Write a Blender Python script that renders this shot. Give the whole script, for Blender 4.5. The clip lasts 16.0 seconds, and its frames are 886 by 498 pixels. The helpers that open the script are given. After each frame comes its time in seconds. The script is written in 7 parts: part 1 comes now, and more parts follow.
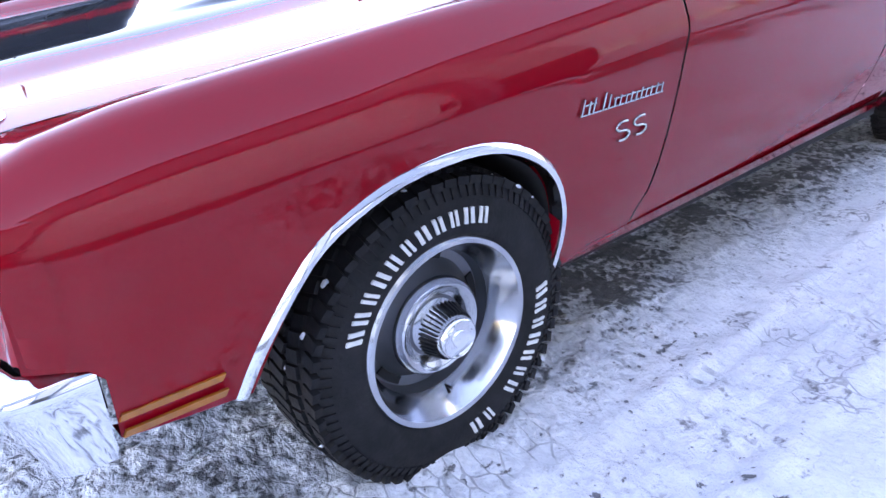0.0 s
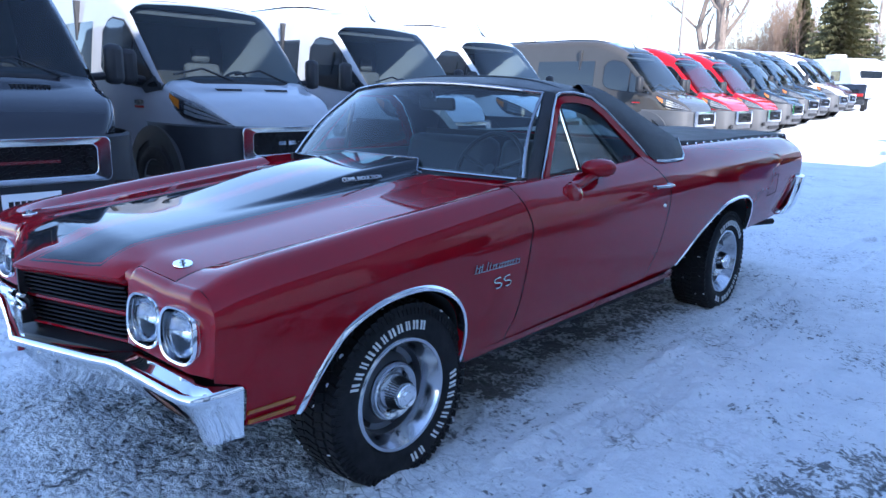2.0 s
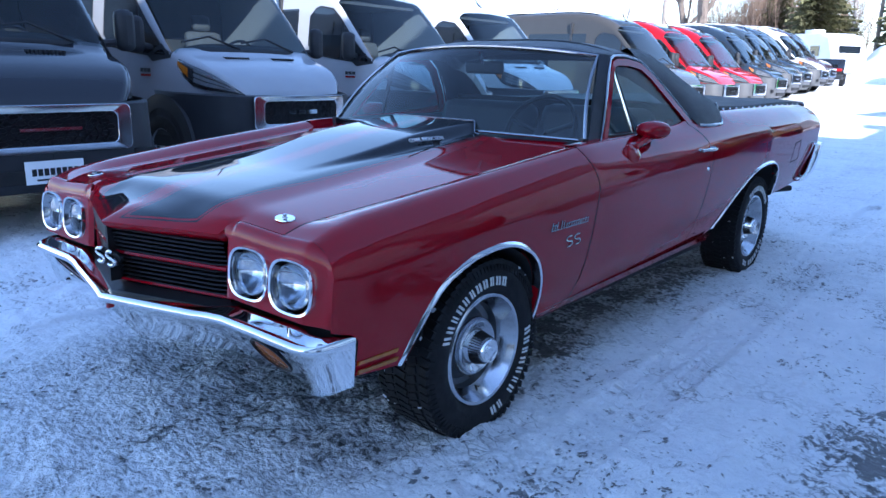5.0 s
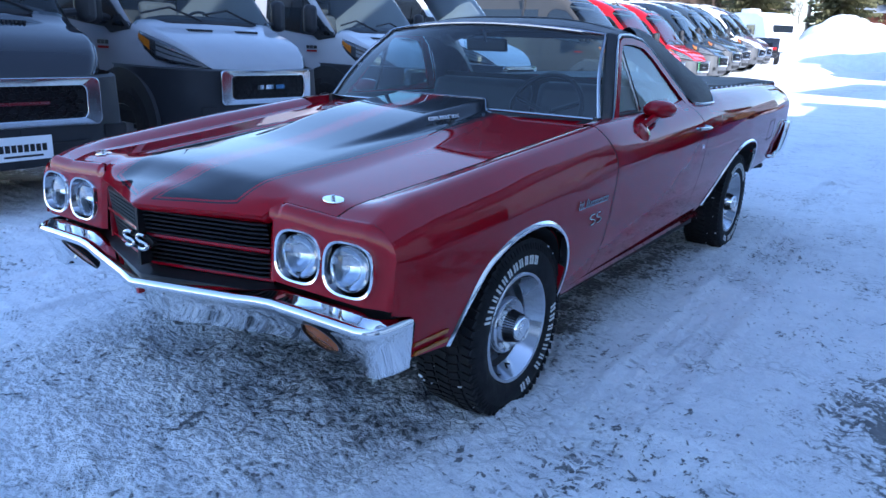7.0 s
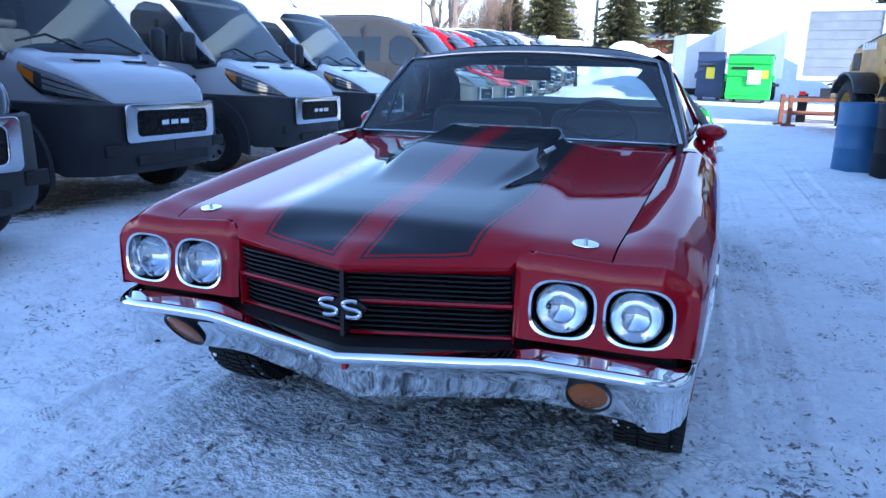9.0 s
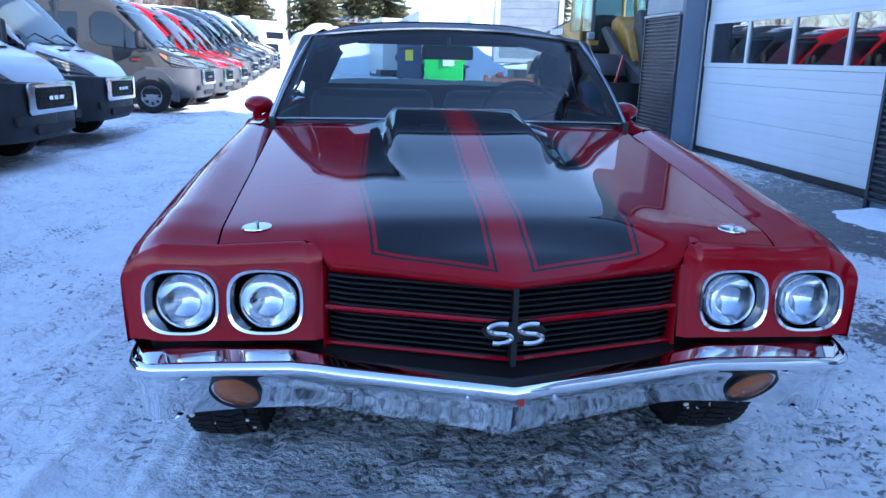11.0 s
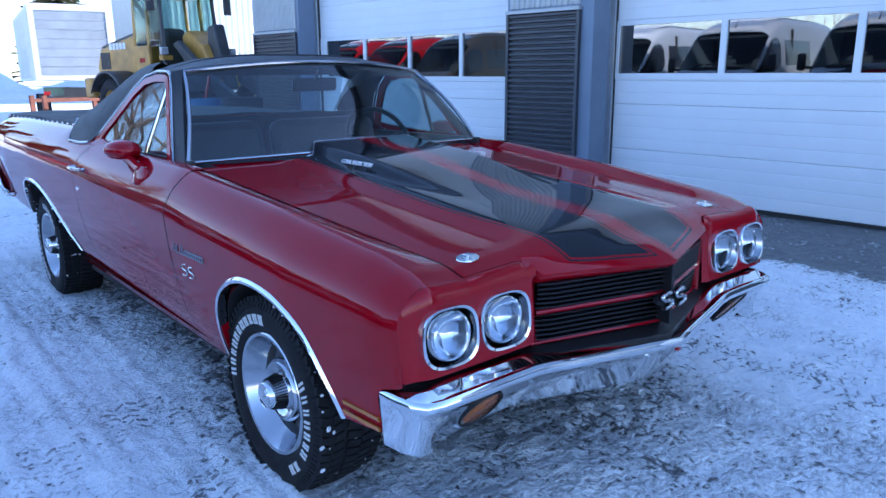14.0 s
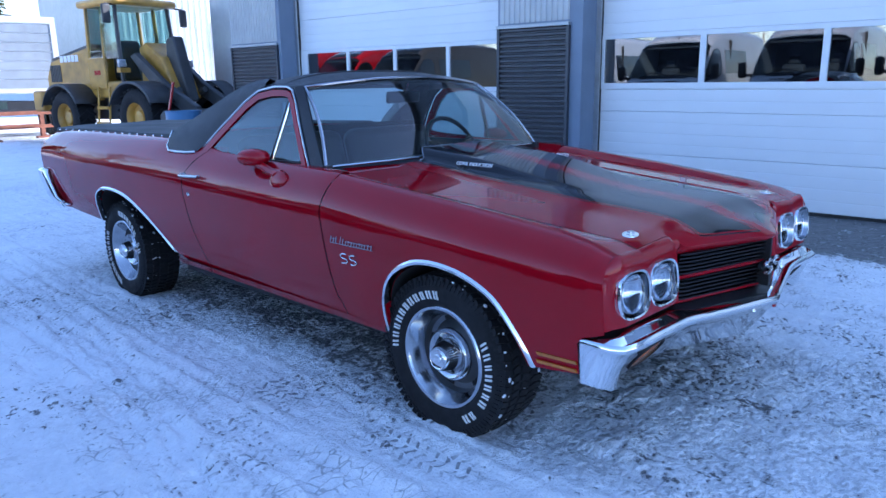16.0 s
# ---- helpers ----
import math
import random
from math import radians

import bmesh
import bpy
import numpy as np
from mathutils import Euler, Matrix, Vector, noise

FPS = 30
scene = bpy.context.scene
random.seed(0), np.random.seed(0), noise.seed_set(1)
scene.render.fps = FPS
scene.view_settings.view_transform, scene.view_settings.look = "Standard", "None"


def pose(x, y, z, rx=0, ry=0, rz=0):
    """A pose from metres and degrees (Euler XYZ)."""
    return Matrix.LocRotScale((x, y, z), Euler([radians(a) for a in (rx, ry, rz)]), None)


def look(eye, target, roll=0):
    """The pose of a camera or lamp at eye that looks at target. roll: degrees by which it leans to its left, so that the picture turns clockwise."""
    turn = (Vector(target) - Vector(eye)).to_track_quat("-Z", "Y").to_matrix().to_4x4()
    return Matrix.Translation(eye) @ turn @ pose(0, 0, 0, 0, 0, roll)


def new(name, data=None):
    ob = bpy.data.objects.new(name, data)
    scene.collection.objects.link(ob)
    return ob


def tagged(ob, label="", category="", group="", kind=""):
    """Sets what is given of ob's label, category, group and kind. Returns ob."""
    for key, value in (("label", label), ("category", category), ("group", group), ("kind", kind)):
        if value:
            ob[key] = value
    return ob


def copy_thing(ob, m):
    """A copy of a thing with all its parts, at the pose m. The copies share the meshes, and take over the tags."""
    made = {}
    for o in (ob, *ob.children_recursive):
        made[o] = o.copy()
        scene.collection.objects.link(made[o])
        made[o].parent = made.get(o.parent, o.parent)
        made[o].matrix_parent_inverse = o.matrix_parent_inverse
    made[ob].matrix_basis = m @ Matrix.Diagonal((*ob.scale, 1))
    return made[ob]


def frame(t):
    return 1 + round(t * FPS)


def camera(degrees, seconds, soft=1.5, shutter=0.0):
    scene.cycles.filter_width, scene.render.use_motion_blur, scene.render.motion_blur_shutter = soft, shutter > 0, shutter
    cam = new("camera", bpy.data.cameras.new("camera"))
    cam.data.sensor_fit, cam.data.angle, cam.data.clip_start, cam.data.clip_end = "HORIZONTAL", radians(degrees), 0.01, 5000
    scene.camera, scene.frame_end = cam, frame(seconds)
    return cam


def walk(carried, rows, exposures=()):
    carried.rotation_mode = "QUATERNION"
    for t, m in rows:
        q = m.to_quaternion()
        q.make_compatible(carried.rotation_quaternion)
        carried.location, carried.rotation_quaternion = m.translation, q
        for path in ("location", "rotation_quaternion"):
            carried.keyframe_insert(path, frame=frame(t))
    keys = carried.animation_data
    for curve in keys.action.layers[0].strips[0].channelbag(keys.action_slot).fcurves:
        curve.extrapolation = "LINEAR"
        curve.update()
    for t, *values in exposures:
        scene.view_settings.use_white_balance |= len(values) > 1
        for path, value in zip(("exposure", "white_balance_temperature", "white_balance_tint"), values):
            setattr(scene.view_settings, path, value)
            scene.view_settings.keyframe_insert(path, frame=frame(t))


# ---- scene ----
cam = camera(63.2, 16.0)
PATH = [
    (0, (1.837, -0.787, 1.093), (0.446, 0.366, 0.236), -2.8),
    (0.5, (2.0, -1.027, 1.255), (0.68, 0.292, 0.537), -1.2),
    (1, (2.268, -1.259, 1.317), (0.968, 0.149, 0.747), -0.0),
    (1.5, (2.457, -1.441, 1.358), (1.162, 0.012, 0.898), 0.9),
    (2, (2.543, -1.663, 1.346), (1.248, -0.198, 0.925), 1.2),
    (2.5, (2.646, -1.805, 1.322), (1.341, -0.35, 0.897), 1.4),
    (3, (2.684, -1.878, 1.308), (1.376, -0.431, 0.868), 1.4),
    (3.5, (2.483, -1.933, 1.311), (1.192, -0.471, 0.867), 1.4),
    (4, (2.347, -1.946, 1.291), (1.085, -0.461, 0.844), 1.6),
    (6.5, (2.253, -1.927, 1.28), (1.081, -0.404, 0.727), 1.2),
    (7, (2.043, -2.131, 1.286), (0.946, -0.549, 0.741), 2.1),
    (7.5, (1.816, -2.281, 1.266), (0.771, -0.658, 0.743), 2.3),
    (8, (1.506, -2.448, 1.279), (0.556, -0.762, 0.777), 1.9),
    (8.2, (1.378, -2.539, 1.28), (0.486, -0.817, 0.791), 1.7),
    (10.5, (-0.015, -2.441, 1.234), (-0.107, -0.501, 0.755), 1.6),
    (11, (-0.287, -2.377, 1.232), (-0.13, -0.445, 0.741), 1.3),
    (11.5, (-0.585, -2.367, 1.267), (-0.157, -0.48, 0.762), 0.5),
    (12, (-0.832, -2.28, 1.27), (-0.169, -0.464, 0.756), -0.1),
    (12.5, (-1.108, -2.228, 1.289), (-0.267, -0.487, 0.775), -0.2),
    (13, (-1.44, -2.253, 1.315), (-0.435, -0.597, 0.818), -0.1),
    (13.5, (-1.654, -2.157, 1.306), (-0.501, -0.593, 0.833), -0.3),
    (14, (-1.877, -2.024, 1.315), (-0.618, -0.54, 0.854), -0.8),
    (14.5, (-2.177, -1.974, 1.341), (-0.856, -0.545, 0.881), -1.2),
    (15, (-2.388, -1.893, 1.343), (-1.029, -0.498, 0.887), -1.2),
    (15.5, (-2.55, -1.818, 1.34), (-1.167, -0.444, 0.892), -1.1),
    (16, (-2.769, -1.849, 1.349), (-1.375, -0.484, 0.908), -1.3),
]
EXPOSURES = [(0, 3.14, 7400, 31), (0.5, 2.78, 6600, 22), (1.0, 2.43, 6250, 20), (1.5, 2.10, 5850, 17), (2.5, 1.76, 5500, 16), (8, 1.69, 5400, 15), (12, 1.71, 5300, 16), (16, 1.66, 5300, 18)]
walk(cam, [(t, look(eye, target, roll)) for t, eye, target, roll in PATH], EXPOSURES)

# ---- world, sun, exposure ----
G = 0.03                       # height of the packed snow round the car
SUN_EL, SUN_AZ = radians(27.0), math.atan2(-0.387, 0.922)
sun_way = Vector((math.cos(SUN_EL) * math.cos(SUN_AZ), math.cos(SUN_EL) * math.sin(SUN_AZ), math.sin(SUN_EL)))
world = bpy.data.worlds.new("winter_sky")
scene.world = world
world.use_nodes = True
wn = world.node_tree
sky = wn.nodes.new("ShaderNodeTexSky")
sky.sky_type, sky.sun_disc = "NISHITA", False
sky.sun_elevation, sky.sun_rotation = SUN_EL, math.pi / 2 - SUN_AZ
sky.air_density, sky.dust_density, sky.ozone_density = 1.0, 0.3, 1.0
wn.links.new(sky.outputs[0], wn.nodes["Background"].inputs[0])
wn.nodes["Background"].inputs[1].default_value = 0.15
sun = new("sun", bpy.data.lights.new("sun", "SUN"))
sun.data.energy, sun.data.angle, sun.data.color = 4.0, radians(0.6), (1.0, 0.93, 0.82)
sun.matrix_world = look(sun_way * 60, (0, 0, 0))


# ---- materials ----
def material(name, color, rough=0.5, metal=0.0, coat=0.0, grain=0.0, scale=8.0, bump=0.0, bump_scale=60.0, dark=None, spec=0.5, aniso=(1, 1, 1)):
    """A surface with broad and fine variation of colour, roughness and relief."""
    m = bpy.data.materials.new(name)
    m.use_nodes = True
    n, l = m.node_tree.nodes, m.node_tree.links
    b = n["Principled BSDF"]
    b.inputs["Base Color"].default_value = (*color, 1)
    b.inputs["Roughness"].default_value = rough
    b.inputs["Metallic"].default_value = metal
    b.inputs["Coat Weight"].default_value = coat
    b.inputs["Coat Roughness"].default_value = 0.03
    b.inputs["Specular IOR Level"].default_value = spec
    tc = n.new("ShaderNodeTexCoord")
    mp = n.new("ShaderNodeMapping")
    mp.inputs["Scale"].default_value = aniso
    l.new(tc.outputs["Object"], mp.inputs[0])
    if grain:
        big, fine = n.new("ShaderNodeTexNoise"), n.new("ShaderNodeTexNoise")
        big.inputs["Scale"].default_value, fine.inputs["Scale"].default_value = scale * 0.18, scale
        big.inputs["Detail"].default_value, fine.inputs["Detail"].default_value = 4, 6
        for t in (big, fine):
            l.new(mp.outputs[0], t.inputs["Vector"])
        mix = n.new("ShaderNodeMath")
        mix.operation = "ADD"
        l.new(big.outputs[0], mix.inputs[0])
        l.new(fine.outputs[0], mix.inputs[1])
        rng = n.new("ShaderNodeMapRange")
        rng.inputs["From Min"].default_value, rng.inputs["From Max"].default_value = 0.7, 1.3
        l.new(mix.outputs[0], rng.inputs["Value"])
        cm = n.new("ShaderNodeMix")
        cm.data_type = "RGBA"
        d = dark or [c * (1 - grain) for c in color]
        cm.inputs["A"].default_value, cm.inputs["B"].default_value = (*d, 1), (*[min(1, c * (1 + grain * 0.4)) for c in color], 1)
        l.new(rng.outputs[0], cm.inputs["Factor"])
        l.new(cm.outputs["Result"], b.inputs["Base Color"])
        rr = n.new("ShaderNodeMapRange")
        rr.inputs["To Min"].default_value, rr.inputs["To Max"].default_value = min(1, rough * 1.25), rough * 0.8
        l.new(fine.outputs[0], rr.inputs["Value"])
        l.new(rr.outputs[0], b.inputs["Roughness"])
    if bump:
        t = n.new("ShaderNodeTexNoise")
        t.inputs["Scale"].default_value, t.inputs["Detail"].default_value = bump_scale, 5
        l.new(mp.outputs[0], t.inputs["Vector"])
        bp = n.new("ShaderNodeBump")
        bp.inputs["Strength"].default_value, bp.inputs["Distance"].default_value = bump, 0.004
        l.new(t.outputs[0], bp.inputs["Height"])
        l.new(bp.outputs[0], b.inputs["Normal"])
    return m


def glass(name, tint, rough=0.0, face=0.05):
    """Clear pane: what lies behind shows through, gloss rising towards grazing angles."""
    m = bpy.data.materials.new(name)
    m.use_nodes = True
    n, l = m.node_tree.nodes, m.node_tree.links
    n.remove(n["Principled BSDF"])
    tr, gl, mx, lw, pw, rg = (n.new(k) for k in ("ShaderNodeBsdfTransparent", "ShaderNodeBsdfGlossy", "ShaderNodeMixShader", "ShaderNodeLayerWeight", "ShaderNodeMath", "ShaderNodeMapRange"))
    tr.inputs[0].default_value = (*tint, 1)
    gl.inputs["Roughness"].default_value = rough
    lw.inputs["Blend"].default_value = 0.5
    pw.operation = "POWER"
    pw.inputs[1].default_value = 4.5
    rg.inputs["To Min"].default_value = face
    l.new(lw.outputs["Facing"], pw.inputs[0])
    l.new(pw.outputs[0], rg.inputs["Value"])
    l.new(rg.outputs[0], mx.inputs[0])
    l.new(tr.outputs[0], mx.inputs[1])
    l.new(gl.outputs[0], mx.inputs[2])
    l.new(mx.outputs[0], n["Material Output"].inputs[0])
    return m


def paint(name, color, flake=0.12):
    """Glossy car paint under a clear coat, with a light film of road dust."""
    m = material(name, color, rough=0.5, coat=1.0, grain=flake, scale=3.0, spec=0.0)
    m.node_tree.nodes["Principled BSDF"].inputs["Coat IOR"].default_value = 1.43
    return m


red_paint = paint("deep_red_paint", (0.28, 0.0012, 0.0080))
chrome = material("chrome", (0.86, 0.87, 0.88), rough=0.05, metal=1.0, grain=0.05, scale=5, bump=0.005, bump_scale=6)
polished = material("polished_trim_steel", (0.56, 0.575, 0.60), rough=0.13, metal=1.0, grain=0.1, scale=14)
brushed = material("machined_steel", (0.46, 0.47, 0.49), rough=0.20, metal=1.0, grain=0.1, scale=20)
argent = material("silver_wheel_paint", (0.17, 0.178, 0.19), rough=0.35, metal=0.7, grain=0.1, scale=15)
rubber = material("tyre_rubber", (0.012, 0.012, 0.0135), rough=0.7, grain=0.35, scale=30, bump=0.3, bump_scale=120, spec=0.3)
black_plastic = material("black_grille_plastic", (0.010, 0.010, 0.0115), rough=0.4, grain=0.2, scale=20, spec=0.3)
dark_void = material("near_black_matte", (0.012, 0.012, 0.013), rough=0.9, grain=0.4, scale=6)
vinyl = material("black_grained_vinyl", (0.02, 0.022, 0.027), rough=0.5, grain=0.2, scale=12, bump=0.5, bump_scale=260)
cover_cloth = material("black_tonneau_vinyl", (0.014, 0.016, 0.020), rough=0.6, grain=0.25, scale=6, bump=0.4, bump_scale=40)
seat_cloth = material("black_seat_vinyl", (0.025, 0.027, 0.032), rough=0.55, grain=0.2, scale=8, bump=0.3, bump_scale=80)
white_letter = material("white_rubber_lettering", (0.75, 0.75, 0.73), rough=0.7, grain=0.12, scale=40)
amber = material("amber_lens", (0.42, 0.13, 0.012), rough=0.15, coat=0.6, grain=0.25, scale=40)
turn_amber = material("deep_amber_lens", (0.34, 0.085, 0.005), rough=0.25, coat=0.2, grain=0.3, scale=40)
red_lens = material("red_lens", (0.35, 0.01, 0.01), rough=0.15, coat=0.6, grain=0.2, scale=40)
clear_glass = glass("clear_window_glass", (0.66, 0.76, 0.78), face=0.075)
lamp_glass = glass("headlamp_glass", (0.95, 0.965, 0.98), face=0.05)
satin_trim = material("satin_bright_trim", (0.42, 0.43, 0.45), rough=0.16, metal=1.0, grain=0.12, scale=9)
bezel_metal = material("dark_bezel_metal", (0.42, 0.43, 0.45), rough=0.12, metal=1.0, grain=0.15, scale=9)
reflector = material("lamp_reflector", (0.74, 0.76, 0.79), rough=0.03, metal=1.0, bump=0.10, bump_scale=22, grain=0.03)
# darker than the chrome: the badges' dark reflections put into their colour
badge_chrome = material("darker_badge_chrome", (0.50, 0.51, 0.53), rough=0.14, metal=1.0, grain=0.15, scale=30)
white_paint = material("white_lettering", (0.75, 0.76, 0.78), rough=0.5, grain=0.08, scale=30)
snow = material("clinging_snow", (0.82, 0.85, 0.9), rough=0.8, grain=0.1, scale=20, bump=0.6, bump_scale=50)


def hood_material():
    """Red paint with two broad black stripes, each inside a thin black outline."""
    m = paint("red_hood_paint_with_black_stripes", (0.28, 0.0012, 0.0080))
    n, l = m.node_tree.nodes, m.node_tree.links
    b = n["Principled BSDF"]
    b.inputs["Coat IOR"].default_value = 1.34      # weaker coat than on the flanks, to tone down the reflected sky
    base = b.inputs["Base Color"].links[0].from_socket
    sep = n.new("ShaderNodeSeparateXYZ")
    tc = n.new("ShaderNodeTexCoord")
    l.new(tc.outputs["Object"], sep.inputs[0])

    def op(kind, a, c):
        k = n.new("ShaderNodeMath")
        k.operation = kind
        for i, v in enumerate((a, c)):
            if v is None:
                continue
            if isinstance(v, (int, float)):
                k.inputs[i].default_value = v
            else:
                l.new(v, k.inputs[i])
        return k.outputs[0]
    ax = op("ABSOLUTE", sep.outputs[0], None)
    inner = op("SUBTRACT", ax, 0.038)
    # the outer edge spreads slightly towards the windscreen
    spread = op("MULTIPLY", op("ADD", sep.outputs[1], 0.85), STRIPE_SPREAD)
    outer = op("SUBTRACT", op("MINIMUM", op("ADD", spread, STRIPE_OUT), 0.362), ax)
    tip = op("SUBTRACT", sep.outputs[1], op("ADD", op("MULTIPLY", ax, 0.384), STRIPE_TIP))
    d = op("MINIMUM", op("MINIMUM", inner, outer), tip)
    field = op("GREATER_THAN", d, 0.016)
    line = op("MULTIPLY", op("GREATER_THAN", d, 0.0), op("LESS_THAN", d, 0.007))
    mask = op("MAXIMUM", field, line)
    mx = n.new("ShaderNodeMix")
    mx.data_type = "RGBA"
    l.new(mask, mx.inputs["Factor"])
    l.new(base, mx.inputs["A"])
    mx.inputs["B"].default_value = (0.012, 0.013, 0.016, 1)
    l.new(mx.outputs["Result"], b.inputs["Base Color"])
    return m


STRIPE_OUT, STRIPE_SPREAD, STRIPE_TIP = 0.305, 0.10, -0.863
striped = hood_material()


# ---- building helpers ----
def holder(name, m=None, label="", category="", group=""):
    ob = new(name)
    ob.empty_display_size = 0.2
    if m is not None:
        ob.matrix_world = m
    return tagged(ob, label, category, group)


def part(name, bm, mat, parent=None, label="", smooth=40, solid=0.0, bevel=0.0, kind="", category="", group=""):
    """Links a bmesh as one mesh object under a thing or a part."""
    me = bpy.data.meshes.new(name)
    bmesh.ops.recalc_face_normals(bm, faces=bm.faces)
    bm.to_mesh(me)
    bm.free()
    if smooth:
        for p in me.polygons:
            p.use_smooth = True
        me.set_sharp_from_angle(angle=radians(smooth))
    for x in (mat if isinstance(mat, (list, tuple)) else [mat]):
        me.materials.append(x)
    ob = new(name, me)
    ob.parent = parent
    if solid:
        s = ob.modifiers.new("thickness", "SOLIDIFY")
        s.thickness, s.offset = solid, -1
    if bevel:
        b = ob.modifiers.new("edges", "BEVEL")
        b.width, b.segments, b.limit_method = bevel, 2, "ANGLE"
    return tagged(ob, label, category, group, kind)


def sheet(rows, bm=None, closed=False, mirror=False):
    """A skin over rows of points; closed joins the last column to the first."""
    bm = bm or bmesh.new()
    for s in ((1, -1) if mirror else (1,)):
        vs = [[bm.verts.new((s * p[0], p[1], p[2])) for p in r] for r in rows]
        for a, b in zip(vs, vs[1:]):
            k = len(a)
            for i in range(k if closed else k - 1):
                j = (i + 1) % k
                f = (a[i], a[j], b[j], b[i])
                if len(set(f)) == 4:
                    bm.faces.new(f if s == 1 else f[::-1])
    return bm


def box(x0, x1, y0, y1, z0, z1, bm=None, m=None):
    bm = bm or bmesh.new()
    vs = [bm.verts.new((x, y, z)) for x in (x0, x1) for y in (y0, y1) for z in (z0, z1)]
    for f in ((0, 1, 3, 2), (4, 6, 7, 5), (0, 4, 5, 1), (2, 3, 7, 6), (0, 2, 6, 4), (1, 5, 7, 3)):
        bm.faces.new([vs[i] for i in f])
    if m is not None:
        bmesh.ops.transform(bm, matrix=m, verts=vs)
    return bm


def tube(points, r, bm=None, sides=8, caps=True, flat=1.0):
    """A rod along points; r is one radius or one for each point."""
    bm = bm or bmesh.new()
    pts = [Vector(p) for p in points]
    rs = r if isinstance(r, (list, tuple)) else [r] * len(pts)
    rings, side = [], None
    for i, p in enumerate(pts):
        d = (pts[min(i + 1, len(pts) - 1)] - pts[max(i - 1, 0)]).normalized()
        if side is None:
            side = d.cross(Vector((0, 0, 1)) if abs(d.z) < 0.9 else Vector((1, 0, 0))).normalized()
        side = (side - d * side.dot(d)).normalized()
        up = d.cross(side)
        rings.append([bm.verts.new(p + side * (rs[i] * math.cos(a)) + up * (rs[i] * flat * math.sin(a))) for a in (2 * math.pi * k / sides for k in range(sides))])
    for a, b in zip(rings, rings[1:]):
        for i in range(sides):
            bm.faces.new((a[i], a[(i + 1) % sides], b[(i + 1) % sides], b[i]))
    if caps:
        bm.faces.new(rings[0][::-1])
        bm.faces.new(rings[-1])
    return bm


def lathe(profile, bm=None, n=48, axis="x", m=None, a0=0.0, a1=2 * math.pi):
    """Turns (along, radius) points round an axis."""
    bm = bm or bmesh.new()
    full = abs(a1 - a0) > 6.28
    rows = []
    for h, r in profile:
        row = []
        for k in range(n if full else n + 1):
            a = a0 + (a1 - a0) * k / n
            c, s = r * math.cos(a), r * math.sin(a)
            row.append(bm.verts.new((h, c, s) if axis == "x" else (c, h, s) if axis == "y" else (c, s, h)))
        rows.append(row)
    for a, b in zip(rows, rows[1:]):
        for i in range(n):
            j = (i + 1) % len(a)
            bm.faces.new((a[i], a[j], b[j], b[i]))
    if m is not None:
        bmesh.ops.transform(bm, matrix=m, verts=[v for r in rows for v in r])
    return bm


def plate(outline, to3d, thick, bm=None):
    """A flat shape from an outline, given thickness along its own normal."""
    bm = bm or bmesh.new()
    a = [bm.verts.new(to3d(u, v, 0.0)) for u, v in outline]
    b = [bm.verts.new(to3d(u, v, thick)) for u, v in outline]
    bm.faces.new(a[::-1])
    bm.faces.new(b)
    for i in range(len(a)):
        j = (i + 1) % len(a)
        bm.faces.new((a[i], a[j], b[j], b[i]))
    return bm


def ring(outer, inner, to3d, thick, bm=None):
    """A frame between two outlines of equally many points."""
    bm = bm or bmesh.new()
    L = [[bm.verts.new(to3d(u, v, w)) for u, v in o] for o, w in ((outer, 0.0), (inner, 0.0), (inner, thick), (outer, thick))]
    for a, b in zip(L, L[1:] + L[:1]):
        for i in range(len(a)):
            j = (i + 1) % len(a)
            bm.faces.new((a[i], a[j], b[j], b[i]))
    return bm


def lerp(a, b, t):
    return a + (b - a) * t


def at(x, pts):
    return float(np.interp(x, [p[0] for p in pts], [p[1] for p in pts]))


def smoothstep(a, b, x):
    t = min(1, max(0, (x - a) / (b - a)))
    return t * t * (3 - 2 * t)


def words(text, size, m, mat, parent, name="lettering", depth=0.002):
    """Raised letters in the built-in font, as a mesh."""
    cu = bpy.data.curves.new(name, "FONT")
    cu.body, cu.size, cu.extrude, cu.align_x, cu.align_y = text, size, depth, "CENTER", "CENTER"
    tmp = bpy.data.objects.new(name, cu)
    me = bpy.data.meshes.new_from_object(tmp)
    bpy.data.objects.remove(tmp)
    me.transform(m)
    me.materials.append(mat)
    ob = new(name, me)
    ob.parent = parent
    return ob


def bars(widths, height, gap, m, mat, parent, name="lettering_bar", depth=0.003, slant=0.0):
    """A row of plain bars where a maker's lettering stands."""
    bm = bmesh.new()
    total = sum(widths) + gap * (len(widths) - 1)
    x = -total / 2
    for w in widths:
        box(x, x + w, -height / 2, height / 2, 0, depth, bm)
        x += w + gap
    for v in bm.verts:
        v.co.x += slant * v.co.y
    bmesh.ops.transform(bm, matrix=m, verts=bm.verts)
    return part(name, bm, mat, parent, smooth=0)

